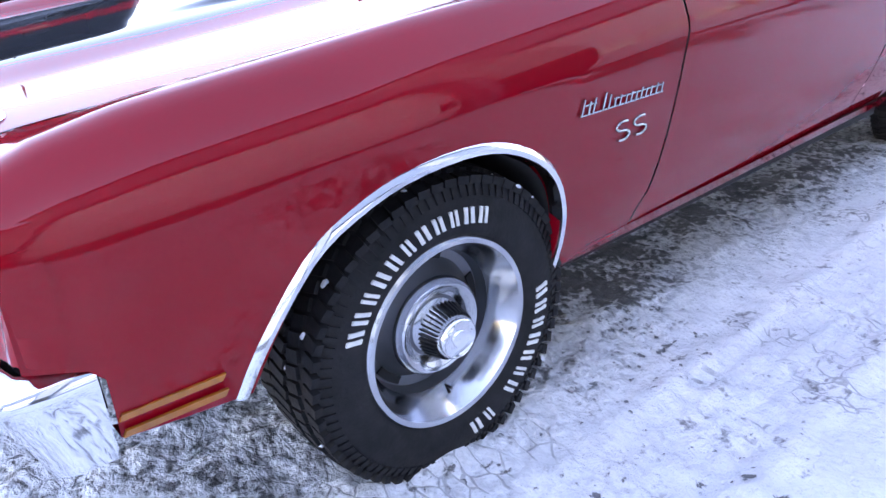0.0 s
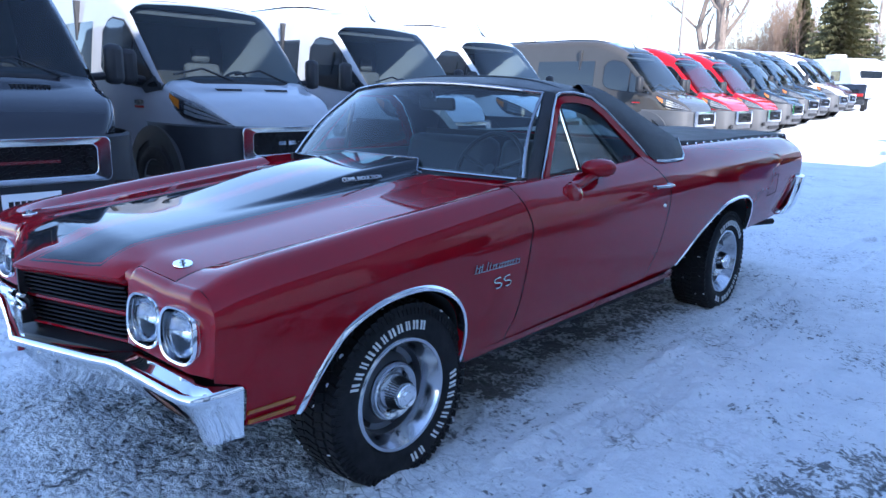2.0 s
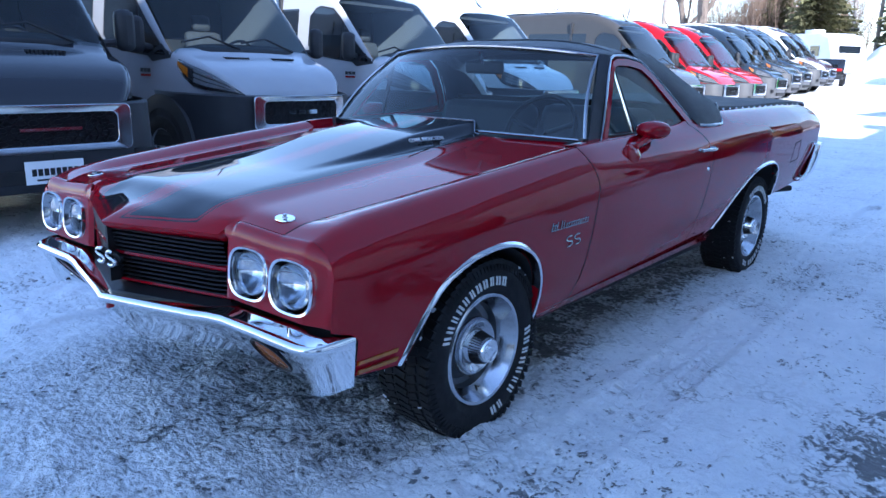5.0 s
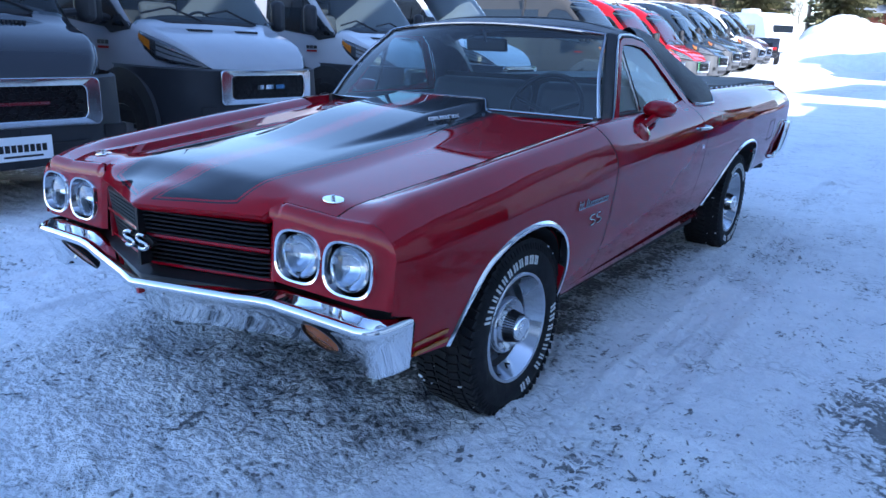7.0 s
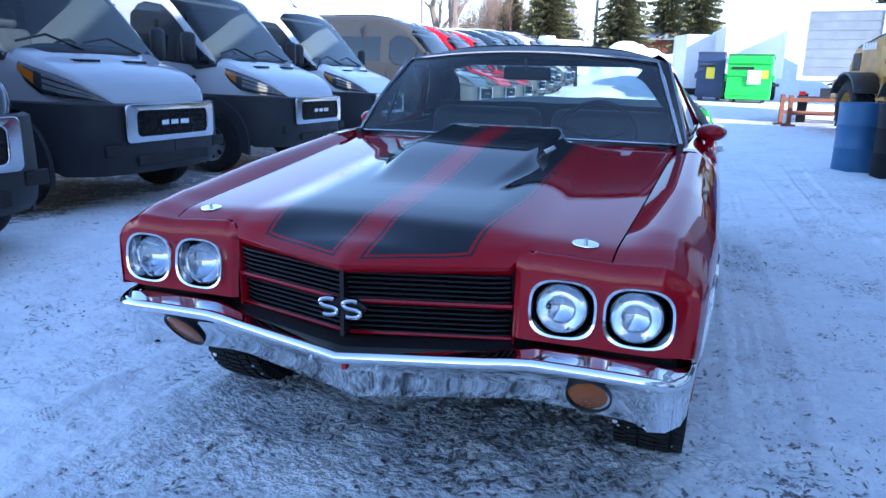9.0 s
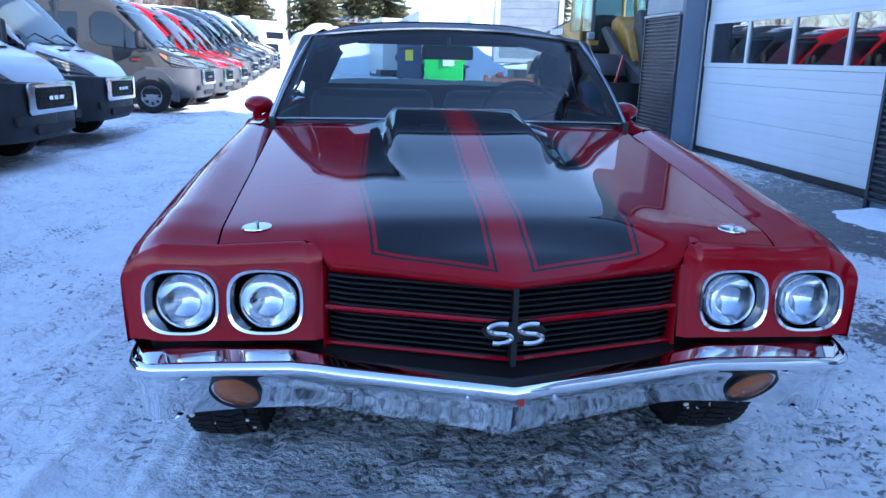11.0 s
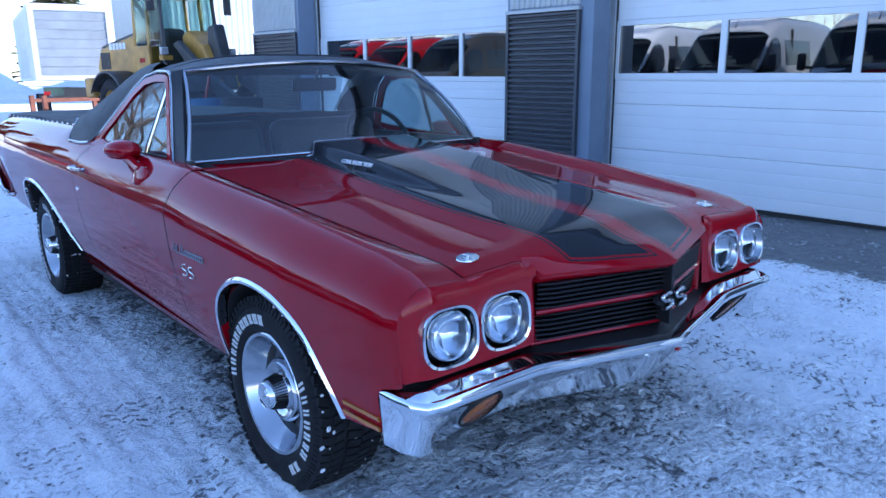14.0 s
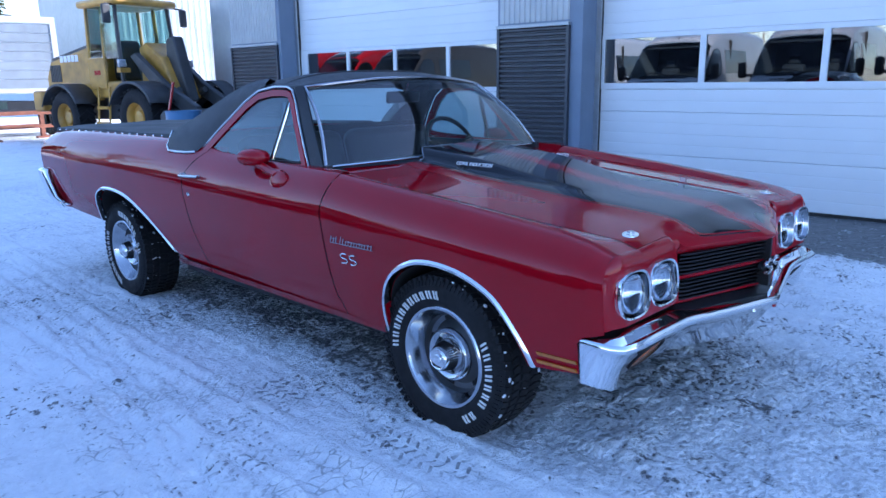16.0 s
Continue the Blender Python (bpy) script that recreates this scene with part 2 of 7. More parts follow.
# ---- the red pickup car ----
CREASE = [(-0.80, 0.72), (-0.37, 0.75), (0.65, 0.82), (1.9, 0.87), (3.0, 0.90), (4.15, 0.925)]
CROWN_Z = [(-0.80, 0.790), (-0.69, 0.812), (-0.62, 0.836), (-0.5, 0.858), (0.0, 0.918), (0.7, 0.985), (1.2, 1.0), (1.75, 1.03), (2.0, 1.055), (2.3, 1.075), (3.5, 1.082), (3.9, 1.075), (4.05, 1.06), (4.15, 1.04)]
CROWN_X = [(-0.80, 0.79), (-0.6, 0.805), (0.0, 0.825), (0.7, 0.84), (1.75, 0.83), (2.3, 0.81), (3.5, 0.81), (4.15, 0.81)]
WIDE = [(-0.80, 0.862), (-0.74, 0.886), (-0.6, 0.912), (-0.2, 0.936), (0.5, 0.945), (2.9, 0.95), (3.6, 0.94), (4.15, 0.915)]
def curve(pts, n=5):
    """Points along a smooth line through the given ones."""
    out = []
    P = [Vector(p) for p in pts]
    for i in range(len(P) - 1):
        a, b, c, d = P[max(i - 1, 0)], P[i], P[i + 1], P[min(i + 2, len(P) - 1)]
        for k in range(n):
            s = k / n
            out.append(tuple(0.5 * (2 * b + (c - a) * s + (2 * a - 5 * b + 4 * c - d) * s * s + (3 * b - a - 3 * c + d) * s ** 3)))
    return out + [tuple(P[-1])]


ARCH_F = curve([(-0.436, 0.40), (-0.395, 0.485), (-0.31, 0.60), (-0.23, 0.654), (-0.13, 0.688), (0.0, 0.700), (0.10, 0.686), (0.19, 0.643), (0.245, 0.59), (0.278, 0.52), (0.292, 0.45), (0.298, 0.36)], 3)
ARCH_R = curve([(2.19, 0.42), (2.28, 0.51), (2.43, 0.612), (2.63, 0.700), (2.82, 0.736), (3.0, 0.738), (3.1, 0.718), (3.17, 0.675), (3.20, 0.60), (3.207, 0.50)], 3)
BOTTOM = [(-0.80, 0.43)] + ARCH_F + [(1.1, 0.372), (2.12, 0.395)] + ARCH_R + [(3.85, 0.53), (4.15, 0.60)]
HOOD_EDGE = [(-0.75, 0.665), (-0.3, 0.69), (0.3, 0.72), (0.8, 0.745)]
HOOD_Z = curve([(-0.95, 0.772), (-0.80, 0.808), (-0.74, 0.816), (-0.69, 0.828), (-0.65, 0.842), (-0.62, 0.8495), (-0.55, 0.858), (-0.2, 0.893), (0.2, 0.935), (0.5, 0.967), (0.8, 0.998)], 6)


def side_x(y, z):
    """Half width of the body side at that place."""
    w, zc, zt, xt = at(y, WIDE), at(y, CREASE), at(y, CROWN_Z), at(y, CROWN_X)
    if z <= zc:
        t = (zc - z) / 0.46
        return w - 0.012 * t - 0.06 * max(0, t) ** 3
    t = min(1, (z - zc) / (zt - zc))
    return w - (w - xt) * (0.25 * t + 0.75 * t ** 2.6)


def hood_front(x):
    ax = abs(x)
    nose = -0.887 + 0.153 * (ax / 0.43)
    return lerp(nose, -0.689, smoothstep(0.426, 0.468, ax))


def hood_z(x, y):
    ax = abs(x)
    z = at(y, HOOD_Z) - 0.022 * (ax / 0.7) ** 2
    z += 0.014 * (1 - smoothstep(0.28, 0.46, ax)) * smoothstep(-0.93, -0.45, y)          # broad raised middle
    lift = 0.044 * smoothstep(-0.28, 0.42, y)                                            # cowl scoop
    half = 0.19 + 0.065 * smoothstep(-0.3, 0.2, y)
    z += lift * (1 - smoothstep(half - 0.008, half + 0.046, ax))
    if ax < 0.470 and y < -0.4:                                                          # the lip turns down over the grille
        yf = -0.887 + 0.153 * (ax / 0.43)
        base = at(yf, HOOD_Z) - 0.022 * (ax / 0.7) ** 2
        drop = max(0, base - (0.773 - 0.003 * ax / 0.43))
        roll = lerp(0.17, 0.050, smoothstep(0.20, 0.42, ax))
        z -= drop * max(0, 1 - max(0, y - yf) / roll) ** 2.0
    return z


def house_x(y, z):
    """Half width of the cabin side."""
    belt = at(y, [(0.927, 0.780), (1.21, 0.797), (1.855, 0.842)])
    return belt - (belt - 0.663) * (z - 1.0) / 0.34


def on_side(s):
    return lambda u, v, w: (s * (house_x(u, v) + w), u, v)


def side_panel(y_front, y_back, name, parent, stations, extra=(), sharp=7):
    """One panel of both flanks is built by calling with sign +1 and -1."""
    for s in (1, -1):
        cols = sorted(set([i / stations for i in range(stations + 1)] + list(extra)))
        rows = []
        for c in cols:
            y_mid = lerp(at(0.7, y_front), at(0.7, y_back), c)
            zb, zt, zc = at(y_mid, BOTTOM), at(y_mid, CROWN_Z), at(y_mid, CREASE)
            zs = [lerp(zb, zc, k / 14) for k in range(14)] + [lerp(zc, zt, k / 10) for k in range(11)]
            row = []
            for z in zs:
                y = y_mid + (at(z, y_front) - at(0.7, y_front)) * (1 - c) ** sharp + (at(z, y_back) - at(0.7, y_back)) * c ** sharp
                row.append((s * side_x(y, z), y, z))
            # folded in at the foot, and over the top
            x0, y0, z0 = row[0]
            row.insert(0, (x0 - s * 0.045, y0, z0 - 0.004))
            x1, y1, z1 = row[-1]
            if name == "fender":
                xe = at(y1, HOOD_EDGE) + 0.005
                ze = hood_z(xe, y1)
                for t in (0.25, 0.5, 0.75, 1.0):
                    xx = lerp(abs(x1), xe, t)
                    row.append((s * xx, y1, lerp(z1, ze, t) + 0.010 * smoothstep(-0.69, -0.45, y1) * math.sin(math.pi * min(1, t * 1.1))))
                row.append((s * xe, y1, ze - 0.04))
            elif name == "bedside":
                row += [(x1 - s * 0.05, y1, z1 + 0.006), (x1 - s * 0.10, y1, z1), (x1 - s * 0.105, y1, z1 - 0.10)]
            else:
                xi = min(abs(x1) - 0.02, house_x(y1, 1.0) - 0.004)
                row += [(x1 - s * 0.012, y1, z1 + 0.004), (s * (xi + 0.008), y1, z1 + 0.004), (s * xi, y1, z1 - 0.03)]
            rows.append(row)
        yield s, part(name, sheet(rows), red_paint, parent, smooth=35)


car = holder("pickup_car", label="dark red vintage pickup car with black vinyl roof and hood stripes", category="pickup car")
F_BACK = [(0.36, 0.570), (0.42, 0.575), (0.46, 0.602), (0.83, 0.655), (0.95, 0.640), (1.0, 0.632)]
D_FRONT = [(z, y + 0.007) for z, y in F_BACK]
D_BACK = [(0.36, 1.79), (0.45, 1.80), (0.60, 1.845), (0.82, 1.895), (0.90, 1.88), (1.0, 1.80), (1.05, 1.75)]
B_FRONT = [(z, y + 0.007) for z, y in D_BACK]
fenders, doors, bedsides = {}, {}, {}
for s, ob in side_panel([(0.3, -0.620), (0.548, -0.622), (0.572, -0.712), (0.70, -0.708), (0.762, -0.700), (0.790, -0.691), (0.86, -0.690)], F_BACK, "fender", car, 60, [(y + 0.755) / 1.40 for y, z in ARCH_F]):
    fenders[s] = ob
for s, ob in side_panel(D_FRONT, D_BACK, "door", car, 30, (), 4):
    doors[s] = ob
for s, ob in side_panel(B_FRONT, [(0.4, 3.86), (0.53, 3.88), (0.66, 4.04), (0.75, 4.11), (0.9, 4.12), (1.1, 4.06)], "bedside", car, 70, [(y - 1.86) / 2.28 for y, z in ARCH_R]):
    bedsides[s] = ob

# bright mouldings round the wheel openings
for arch in (ARCH_F, ARCH_R):
    cy, cz = (-0.05, 0.36) if arch is ARCH_F else (2.8, 0.4)
    for s in (1, -1):
        rows = []
        for y, z in arch:
            d = Vector((y - cy, z - cz)).normalized()
            x = side_x(y, z)
            rows.append([(s * (x - 0.03), y - d.x * 0.004, z - d.y * 0.004), (s * (x + 0.006), y - d.x * 0.004, z - d.y * 0.004),
                         (s * (x + 0.009), y + d.x * 0.006, z + d.y * 0.006), (s * (x + 0.006), y + d.x * 0.010, z + d.y * 0.010), (s * (x + 0.001), y + d.x * 0.015, z + d.y * 0.015)])
        part("wheel_opening_moulding", sheet(rows), chrome, fenders[s] if arch is ARCH_F else bedsides[s], "bright metal wheel-opening moulding")
        # wheel house behind it
        inner = [[(s * (side_x(y, z) - 0.028), y + (cy - y) * 0.02, z - 0.010), (s * 0.60, y + (cy - y) * 0.02, z - 0.010), (s * 0.60, y, 0.30)] for y, z in arch]
        part("wheel_house", sheet(inner), dark_void, fenders[s] if arch is ARCH_F else bedsides[s])

# hood
def hood_back(x):
    return 0.655 + 0.13 * (abs(x) / 0.75) ** 2 + 0.065 * (1 - smoothstep(0.245, 0.305, abs(x)))


rows, NX = [], 96
for j in range(81):
    v = j / 80
    row = []
    for i in range(NX + 1):
        u = i / NX * 2 - 1
        y = lerp(hood_front(u * 0.68), hood_back(u * 0.74), v)
        x = u * at(y, HOOD_EDGE)
        row.append((x, y, hood_z(x, y)))
    rows.append(row)
lip = [(x * 0.995, y + 0.004, z - 0.012) for x, y, z in rows[0]]
lip2 = [(x * 0.99, y + 0.03, z - 0.03) for x, y, z in rows[0]]
tail = [(x, y, z - 0.035) for x, y, z in rows[-1]]
hood = part("hood", sheet([lip2, lip] + rows + [tail]), striped, car, "red hood with two black stripes and a raised rear scoop", smooth=50)
part("rear_edge_strip", tube([(x, y + 0.004, z + 0.001) for x, y, z in rows[-1] if abs(x) < 0.335], 0.0035, sides=6), satin_trim, hood, "thin bright strip along the scoop's rear edge")

# hood pins
for s in (1, -1):
    x, y = s * 0.592, -0.622
    z = hood_z(x, y)
    m = pose(x, y, z + 0.0008, 9, s * 3, 0)
    bm = lathe([(0.0030, 0.001), (0.0030, 0.02), (0.0026, 0.035), (0.0, 0.0365)], n=32, axis="z")
    bmesh.ops.transform(bm, matrix=m @ Matrix.Diagonal((1.0, 0.72, 1, 1)), verts=bm.verts)
    pin = part("hood_pin", bm, chrome, hood, "polished oval hood pin plate")
    bm = tube([(0, 0, 0), (0, 0, 0.014)], 0.0055)
    tube([(-0.006, 0.012, 0.008), (0.006, -0.012, 0.008)], 0.0025, bm)
    bmesh.ops.transform(bm, matrix=m, verts=bm.verts)
    part("pin", bm, brushed, pin)

# scoop lettering on both flanks of the scoop
for s in (1, -1):
    words("COWL INDUCTION", 0.025, pose(s * 0.2905, 0.36, hood_z(0.245, 0.36) - 0.020, 52, 0, s * 90 + (2 if s > 0 else -2)), white_paint, hood)

# nose: lamp panels, grille, filler, bumper
def panel_top(x):
    """Top of the lamp panel along its rear seam: level with hood and fender."""
    y = -0.691
    if x < 0.672:
        return hood_z(x, y)
    xc, zc = at(y, CROWN_X), at(y, CROWN_Z)
    if x < xc:
        t = (xc - x) / (xc - 0.672)
        return lerp(zc, hood_z(0.672, y), t)
    lo, hi = at(y, CREASE), zc
    for _ in range(24):
        mid = (lo + hi) / 2
        lo, hi = (mid, hi) if side_x(y, mid) > x else (lo, mid)
    return lo


nose = part("nose_panel", box(-0.84, 0.84, -0.66, -0.62, 0.45, 0.79), dark_void, car)
LAMPS = [(s * x, s) for s in (1, -1) for x in (0.744, 0.556)]
for s in (1, -1):
    rows = []
    for i in range(64):
        x = lerp(0.430, 0.872, min(1, i / 60))
        edge = smoothstep(0.79, 0.872, x)
        inn = 1 - smoothstep(0.430, 0.450, x)
        top = panel_top(x)
        back = 0.020 * edge
        a0 = radians(58) * (1 - smoothstep(0.430, 0.465, x)) ** 1.5          # the inner top corner is rounded

        def fold(a):
            return (s * x, -0.6925 - 0.030 * math.sin(a) + back * math.sin(a), top - 0.046 * (1 - math.cos(a)))
        start = fold(a0)
        row = [(start[0], start[1] + 0.004, start[2] - 0.03)] + [fold(lerp(a0, math.pi / 2, k / 7)) for k in range(8)]
        for k in range(1, 25):
            row.append((s * x, lerp(-0.7225, -0.737, k / 24) + back + 0.012 * inn, lerp(top - 0.046, 0.585, k / 24)))
        row += [(s * x, -0.715 + back, 0.576), (s * x, -0.655, 0.572)]
        if i > 60:                                                            # the edge turns round onto the fender
            far = (0, -0.704, -0.688, -0.652)[i - 60]
            row = [(s * (side_x(max(far, y), z) + (0.0, 0.0005, 0.0015, 0.0015)[i - 60]), max(far, y), z) for _, y, z in row]
        rows.append(row)
    bm = sheet(rows)
    holes = []
    for f in bm.faces:
        c = f.calc_center_median()
        if c.y < -0.70 and any((abs(abs(c.x) - lx) / 0.082) ** 3 + (abs(c.z - 0.680) / 0.072) ** 3 < 1 for lx in (0.750, 0.560)):
            holes.append(f)
    bmesh.ops.delete(bm, geom=holes, context="FACES")
    part("lamp_panel", bm, red_paint, car, smooth=50)


def squircle(a, b, e, n=48):
    out = []
    for k in range(n):
        c, q = math.cos(2 * math.pi * k / n), math.sin(2 * math.pi * k / n)
        out.append((a * math.copysign(abs(c) ** (2 / e), c), b * math.copysign(abs(q) ** (2 / e), q)))
    return out


for x, s in LAMPS:
    m = pose(x, -0.7335, 0.680, 0, 0, s * 2) @ pose(0, 0, 0, -5, 0, 0)
    off = s * (0.007 if abs(x) > 0.65 else 0.004)         # the bright bezel reaches further outwards
    loops = [(0.030, 0.086, 0.076, 3.0, off), (-0.004, 0.089, 0.0785, 3.0, off), (-0.009, 0.087, 0.077, 3.0, off), (-0.007, 0.0805, 0.0715, 2.8, off)]
    cup = [(-0.0065, 0.081, 0.072, 2.8, off), (0.012, 0.077, 0.071, 2.5, off * 0.7), (0.034, 0.068, 0.067, 2.0, 0)]
    rows = [[(u + o, y, v) for u, v in squircle(a, b, e)] for y, a, b, e, o in loops]
    bm = sheet(rows, closed=True)
    bmesh.ops.transform(bm, matrix=m, verts=bm.verts)
    lamp = part("headlight", bm, chrome, car, "round sealed-beam headlight in a bright squared bezel")
    bm = sheet([[(u + o, y, v) for u, v in squircle(a, b, e)] for y, a, b, e, o in cup], closed=True)
    bmesh.ops.transform(bm, matrix=m, verts=bm.verts)
    part("bezel_cup", bm, bezel_metal, lamp, "dark bright-metal inner bezel")
    part("shadow_gap", lathe([(0.032, 0.0695), (0.020, 0.0695), (0.040, 0.060)], n=48, axis="y", m=m), black_plastic, lamp)
    part("retainer", lathe([(0.025, 0.067), (0.008, 0.066), (0.004, 0.063), (0.012, 0.061)], n=48, axis="y", m=m), chrome, lamp)
    part("reflector", lathe([(0.012, 0.062), (0.03, 0.05), (0.046, 0.032), (0.055, 0.010), (0.056, 0.0005)], n=40, axis="y", m=m), reflector, lamp)
    part("lens", lathe([(0.014, 0.062), (0.008, 0.056), (0.003, 0.045), (-0.001, 0.028), (-0.003, 0.0006)], n=40, axis="y", m=m), lamp_glass, lamp)
    bm = bmesh.new()
    for k in range(21):
        u = lerp(-0.050, 0.050, k / 20)
        h = math.sqrt(max(0, 0.054 ** 2 - u * u))
        box(u - 0.0008, u + 0.0008, 0.003 + 3.0 * u * u, 0.016, -h, -0.004, bm, m)
    part("lens_flutes", bm, lamp_glass, lamp, smooth=0)


def grille_y(x, z):
    return -0.868 + 0.138 * abs(x) / 0.43 + 0.15 * (0.76 - z)


grille = part("grille", sheet([[(x, grille_y(x, z) + 0.045, z) for x in (-0.43, -0.215, 0, 0.215, 0.43)] for z in (0.550, 0.67, 0.762)]), black_plastic, car, "black slatted two-tier grille")
for z0, z1 in ((0.673, 0.744), (0.574, 0.650)):
    for k in range(6):
        z = lerp(z0, z1, k / 5)
        for s in (1, -1):
            bm = bmesh.new()
            rows = []
            for x in (0.008, 0.2, 0.37, 0.415):
                y = grille_y(x, z) + (0.012 if x > 0.4 else 0)
                zz = z + 0.006 * (1 - x / 0.43)
                rows.append([(s * x, y + 0.035, zz - 0.004), (s * x, y + 0.003, zz - 0.0045), (s * x, y, zz - 0.002), (s * x, y + 0.003, zz + 0.001), (s * x, y + 0.035, zz + 0.0035)])
            part("slat", sheet(rows, closed=True), black_plastic, grille)
# red bar between the tiers, red lips above and below, black centre post
for za, zb, fwd in ((0.656, 0.668, 0.006), (0.563, 0.572, 0.006)):
    rows = []
    for i in range(13):
        x = lerp(-0.425, 0.425, i / 12)
        y = grille_y(x, za) - fwd
        dz = 0.006 * (1 - abs(x) / 0.43)
        rows.append([(x, y + 0.04, za + dz), (x, y + 0.004, za + dz), (x, y, (za + zb) / 2 + dz), (x, y + 0.004, zb + dz), (x, y + 0.04, zb + dz)])
    part("grille_bar", sheet(rows, closed=True), red_paint, grille, "red painted grille divider")
part("centre_post", box(-0.006, 0.006, -0.876, -0.83, 0.572, 0.756), black_plastic, grille)
for s in (1, -1):
    rows = [[(s * 0.431, -0.712, z), (s * 0.424, -0.705, z), (s * 0.420, -0.67, z)] for z in (0.556, 0.68, 0.762)]
    part("grille_cheek", sheet(rows), red_paint, grille)
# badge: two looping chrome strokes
def badge(m, size, parent, r=0.0075):
    for k in (-1, 1):
        pts = []
        for i in range(33):
            t = i / 32
            a = lerp(0.35 * math.pi, 1.5 * math.pi, min(1, t * 2)) if t < 0.5 else lerp(0.5 * math.pi, -0.65 * math.pi, t * 2 - 1)
            cz = 0.25 if t < 0.5 else -0.25
            pts.append(m @ Vector(((k * 0.74 + 0.60 * math.cos(a) + 0.18 * (cz + 0.25 * math.sin(a))) * size, (cz + 0.25 * math.sin(a)) * size, 0)))
        part("badge_stroke", tube(pts, r, flat=0.75, sides=8), badge_chrome, parent, "bright looped badge stroke")


backing = part("badge_backing", plate([(0.062 * math.cos(a) * 1.15, 0.024 * math.sin(a)) for a in [k * math.pi / 12 for k in range(24)]], lambda u, v, w: (u, -0.878 + w + 0.1 * abs(u), 0.655 + v), 0.012), black_plastic, grille)
badge(pose(0, -0.881, 0.655, 90, 0, 0), 0.046, backing, 0.0098)
for s in (1, -1):
    bm = pose(s * (side_x(0.475, 0.648) + 0.002), 0.475, 0.648, 90, 0, s * 90)
    badge(bm, 0.040, fenders[s], 0.0046)
    # maker's script as plain slanted strokes
    bm = bmesh.new()
    for u, h in ((-0.098, 0.030), (-0.084, 0.024), (-0.074, 0.028), (-0.052, 0.032), (-0.040, 0.026), (-0.026, 0.018), (-0.014, 0.020), (0.000, 0.018), (0.012, 0.020), (0.024, 0.018), (0.036, 0.022), (0.048, 0.018), (0.060, 0.020), (0.074, 0.022), (0.088, 0.020)):
        box(u * 1.42 - 0.0022, u * 1.42 + 0.0022, -0.012, -0.012 + h * 1.08, 0, 0.004, bm)
    for v, a, b in ((-0.011, -0.100, 0.094), (0.008, -0.098, -0.070), (0.005, -0.030, 0.090)):
        box(a * 1.42, b * 1.42, v - 0.0014, v + 0.0014, 0, 0.003, bm)
    for q in bm.verts:
        q.co.x += 0.3 * q.co.y
    bmesh.ops.transform(bm, matrix=pose(s * (side_x(0.45, 0.715) + 0.001), 0.445, 0.718, 90, 0, s * 90), verts=bm.verts)
    part("script_badge", bm, badge_chrome, fenders[s], "bright slanted script badge", smooth=0)
    # amber side marker
    for dz in (0.0, -0.028):
        bm = plate([(-0.62, -0.0055), (-0.47, -0.0055), (-0.463, 0.005), (-0.615, 0.005)], lambda u, v, w, s=s, dz=dz: (s * (side_x(u, 0.455) + 0.001 + w), u, 0.462 + dz + v), 0.006)
        part("side_marker", bm, amber, fenders[s], "amber side marker lens")

# black filler between grille and bumper
rows = []
for i in range(17):
    x = lerp(-0.60, 0.60, i / 16)
    f = max(0, 1 - abs(x) / 0.43)
    y = min(-0.700, -0.868 + 0.138 * abs(x) / 0.43)
    rows.append([(x, y + 0.06, 0.568), (x, y + 0.03, 0.560), (x, y - 0.008, 0.543), (x, y + 0.0, 0.515)])
part("bumper_filler", sheet(rows), black_plastic, car)

# front bumper: stations along the half width
BUMP = [  # x, y of the lip's front, z top, z bottom, how far the foot lies back, rise of the shelf behind the lip
    (0.000, -0.920, 0.534, 0.364, 0.120, 0.0), (0.10, -0.894, 0.536, 0.368, 0.120, 0.0), (0.25, -0.857, 0.539, 0.376, 0.120, 0.0), (0.38, -0.825, 0.542, 0.384, 0.120, 0.002),
    (0.44, -0.811, 0.546, 0.386, 0.125, 0.016), (0.50, -0.803, 0.549, 0.384, 0.130, 0.032), (0.65, -0.798, 0.547, 0.374, 0.136, 0.036), (0.76, -0.794, 0.544, 0.365, 0.132, 0.036),
    (0.818, -0.786, 0.540, 0.362, 0.118, 0.040), (0.856, -0.768, 0.537, 0.366, 0.085, 0.040), (0.880, -0.735, 0.539, 0.376, 0.045, 0.030), (0.893, -0.690, 0.543, 0.388, 0.02, 0.015), (0.900, -0.632, 0.548, 0.396, 0.012, 0.0)]
rows = []
for x, y, zt, zb, lean, shelf in BUMP:
    ang = at(x, [(0, 8), (0.3, 13), (0.5, 4), (0.76, 4), (0.818, 20), (0.856, 45), (0.880, 64), (0.893, 76), (0.900, 82)])
    inx, iny = -math.sin(radians(ang)), math.cos(radians(ang))

    def q(d, z):
        return (x + inx * d * (0.0 if x == 0 else 1.0), y + iny * d, z)
    depth = at(x, [(0, 0.085), (0.76, 0.085), (0.818, 0.078), (0.856, 0.066), (0.88, 0.045), (0.9, 0.028)])
    shelf *= 0.55
    h = zt - zb
    rows.append([q(depth, zt - 0.012 + shelf), q(depth * 0.9, zt + shelf), q(depth * 0.66, zt + shelf * 0.9), q(depth * 0.45, zt - 0.004), q(depth * 0.24, zt - 0.004), q(0.010, zt + 0.003), q(0.002, zt - 0.004), q(0.0, zt - 0.014), q(0.003, zt - 0.024), q(min(0.016, lean * 0.2), zt - 0.032),
                 q(lean * 0.34, zt - h * 0.36), q(lean * 0.58, zt - h * 0.58), q(lean * 0.80, zt - h * 0.80), q(lean, zb), q(lean + 0.02, zb + 0.006)])
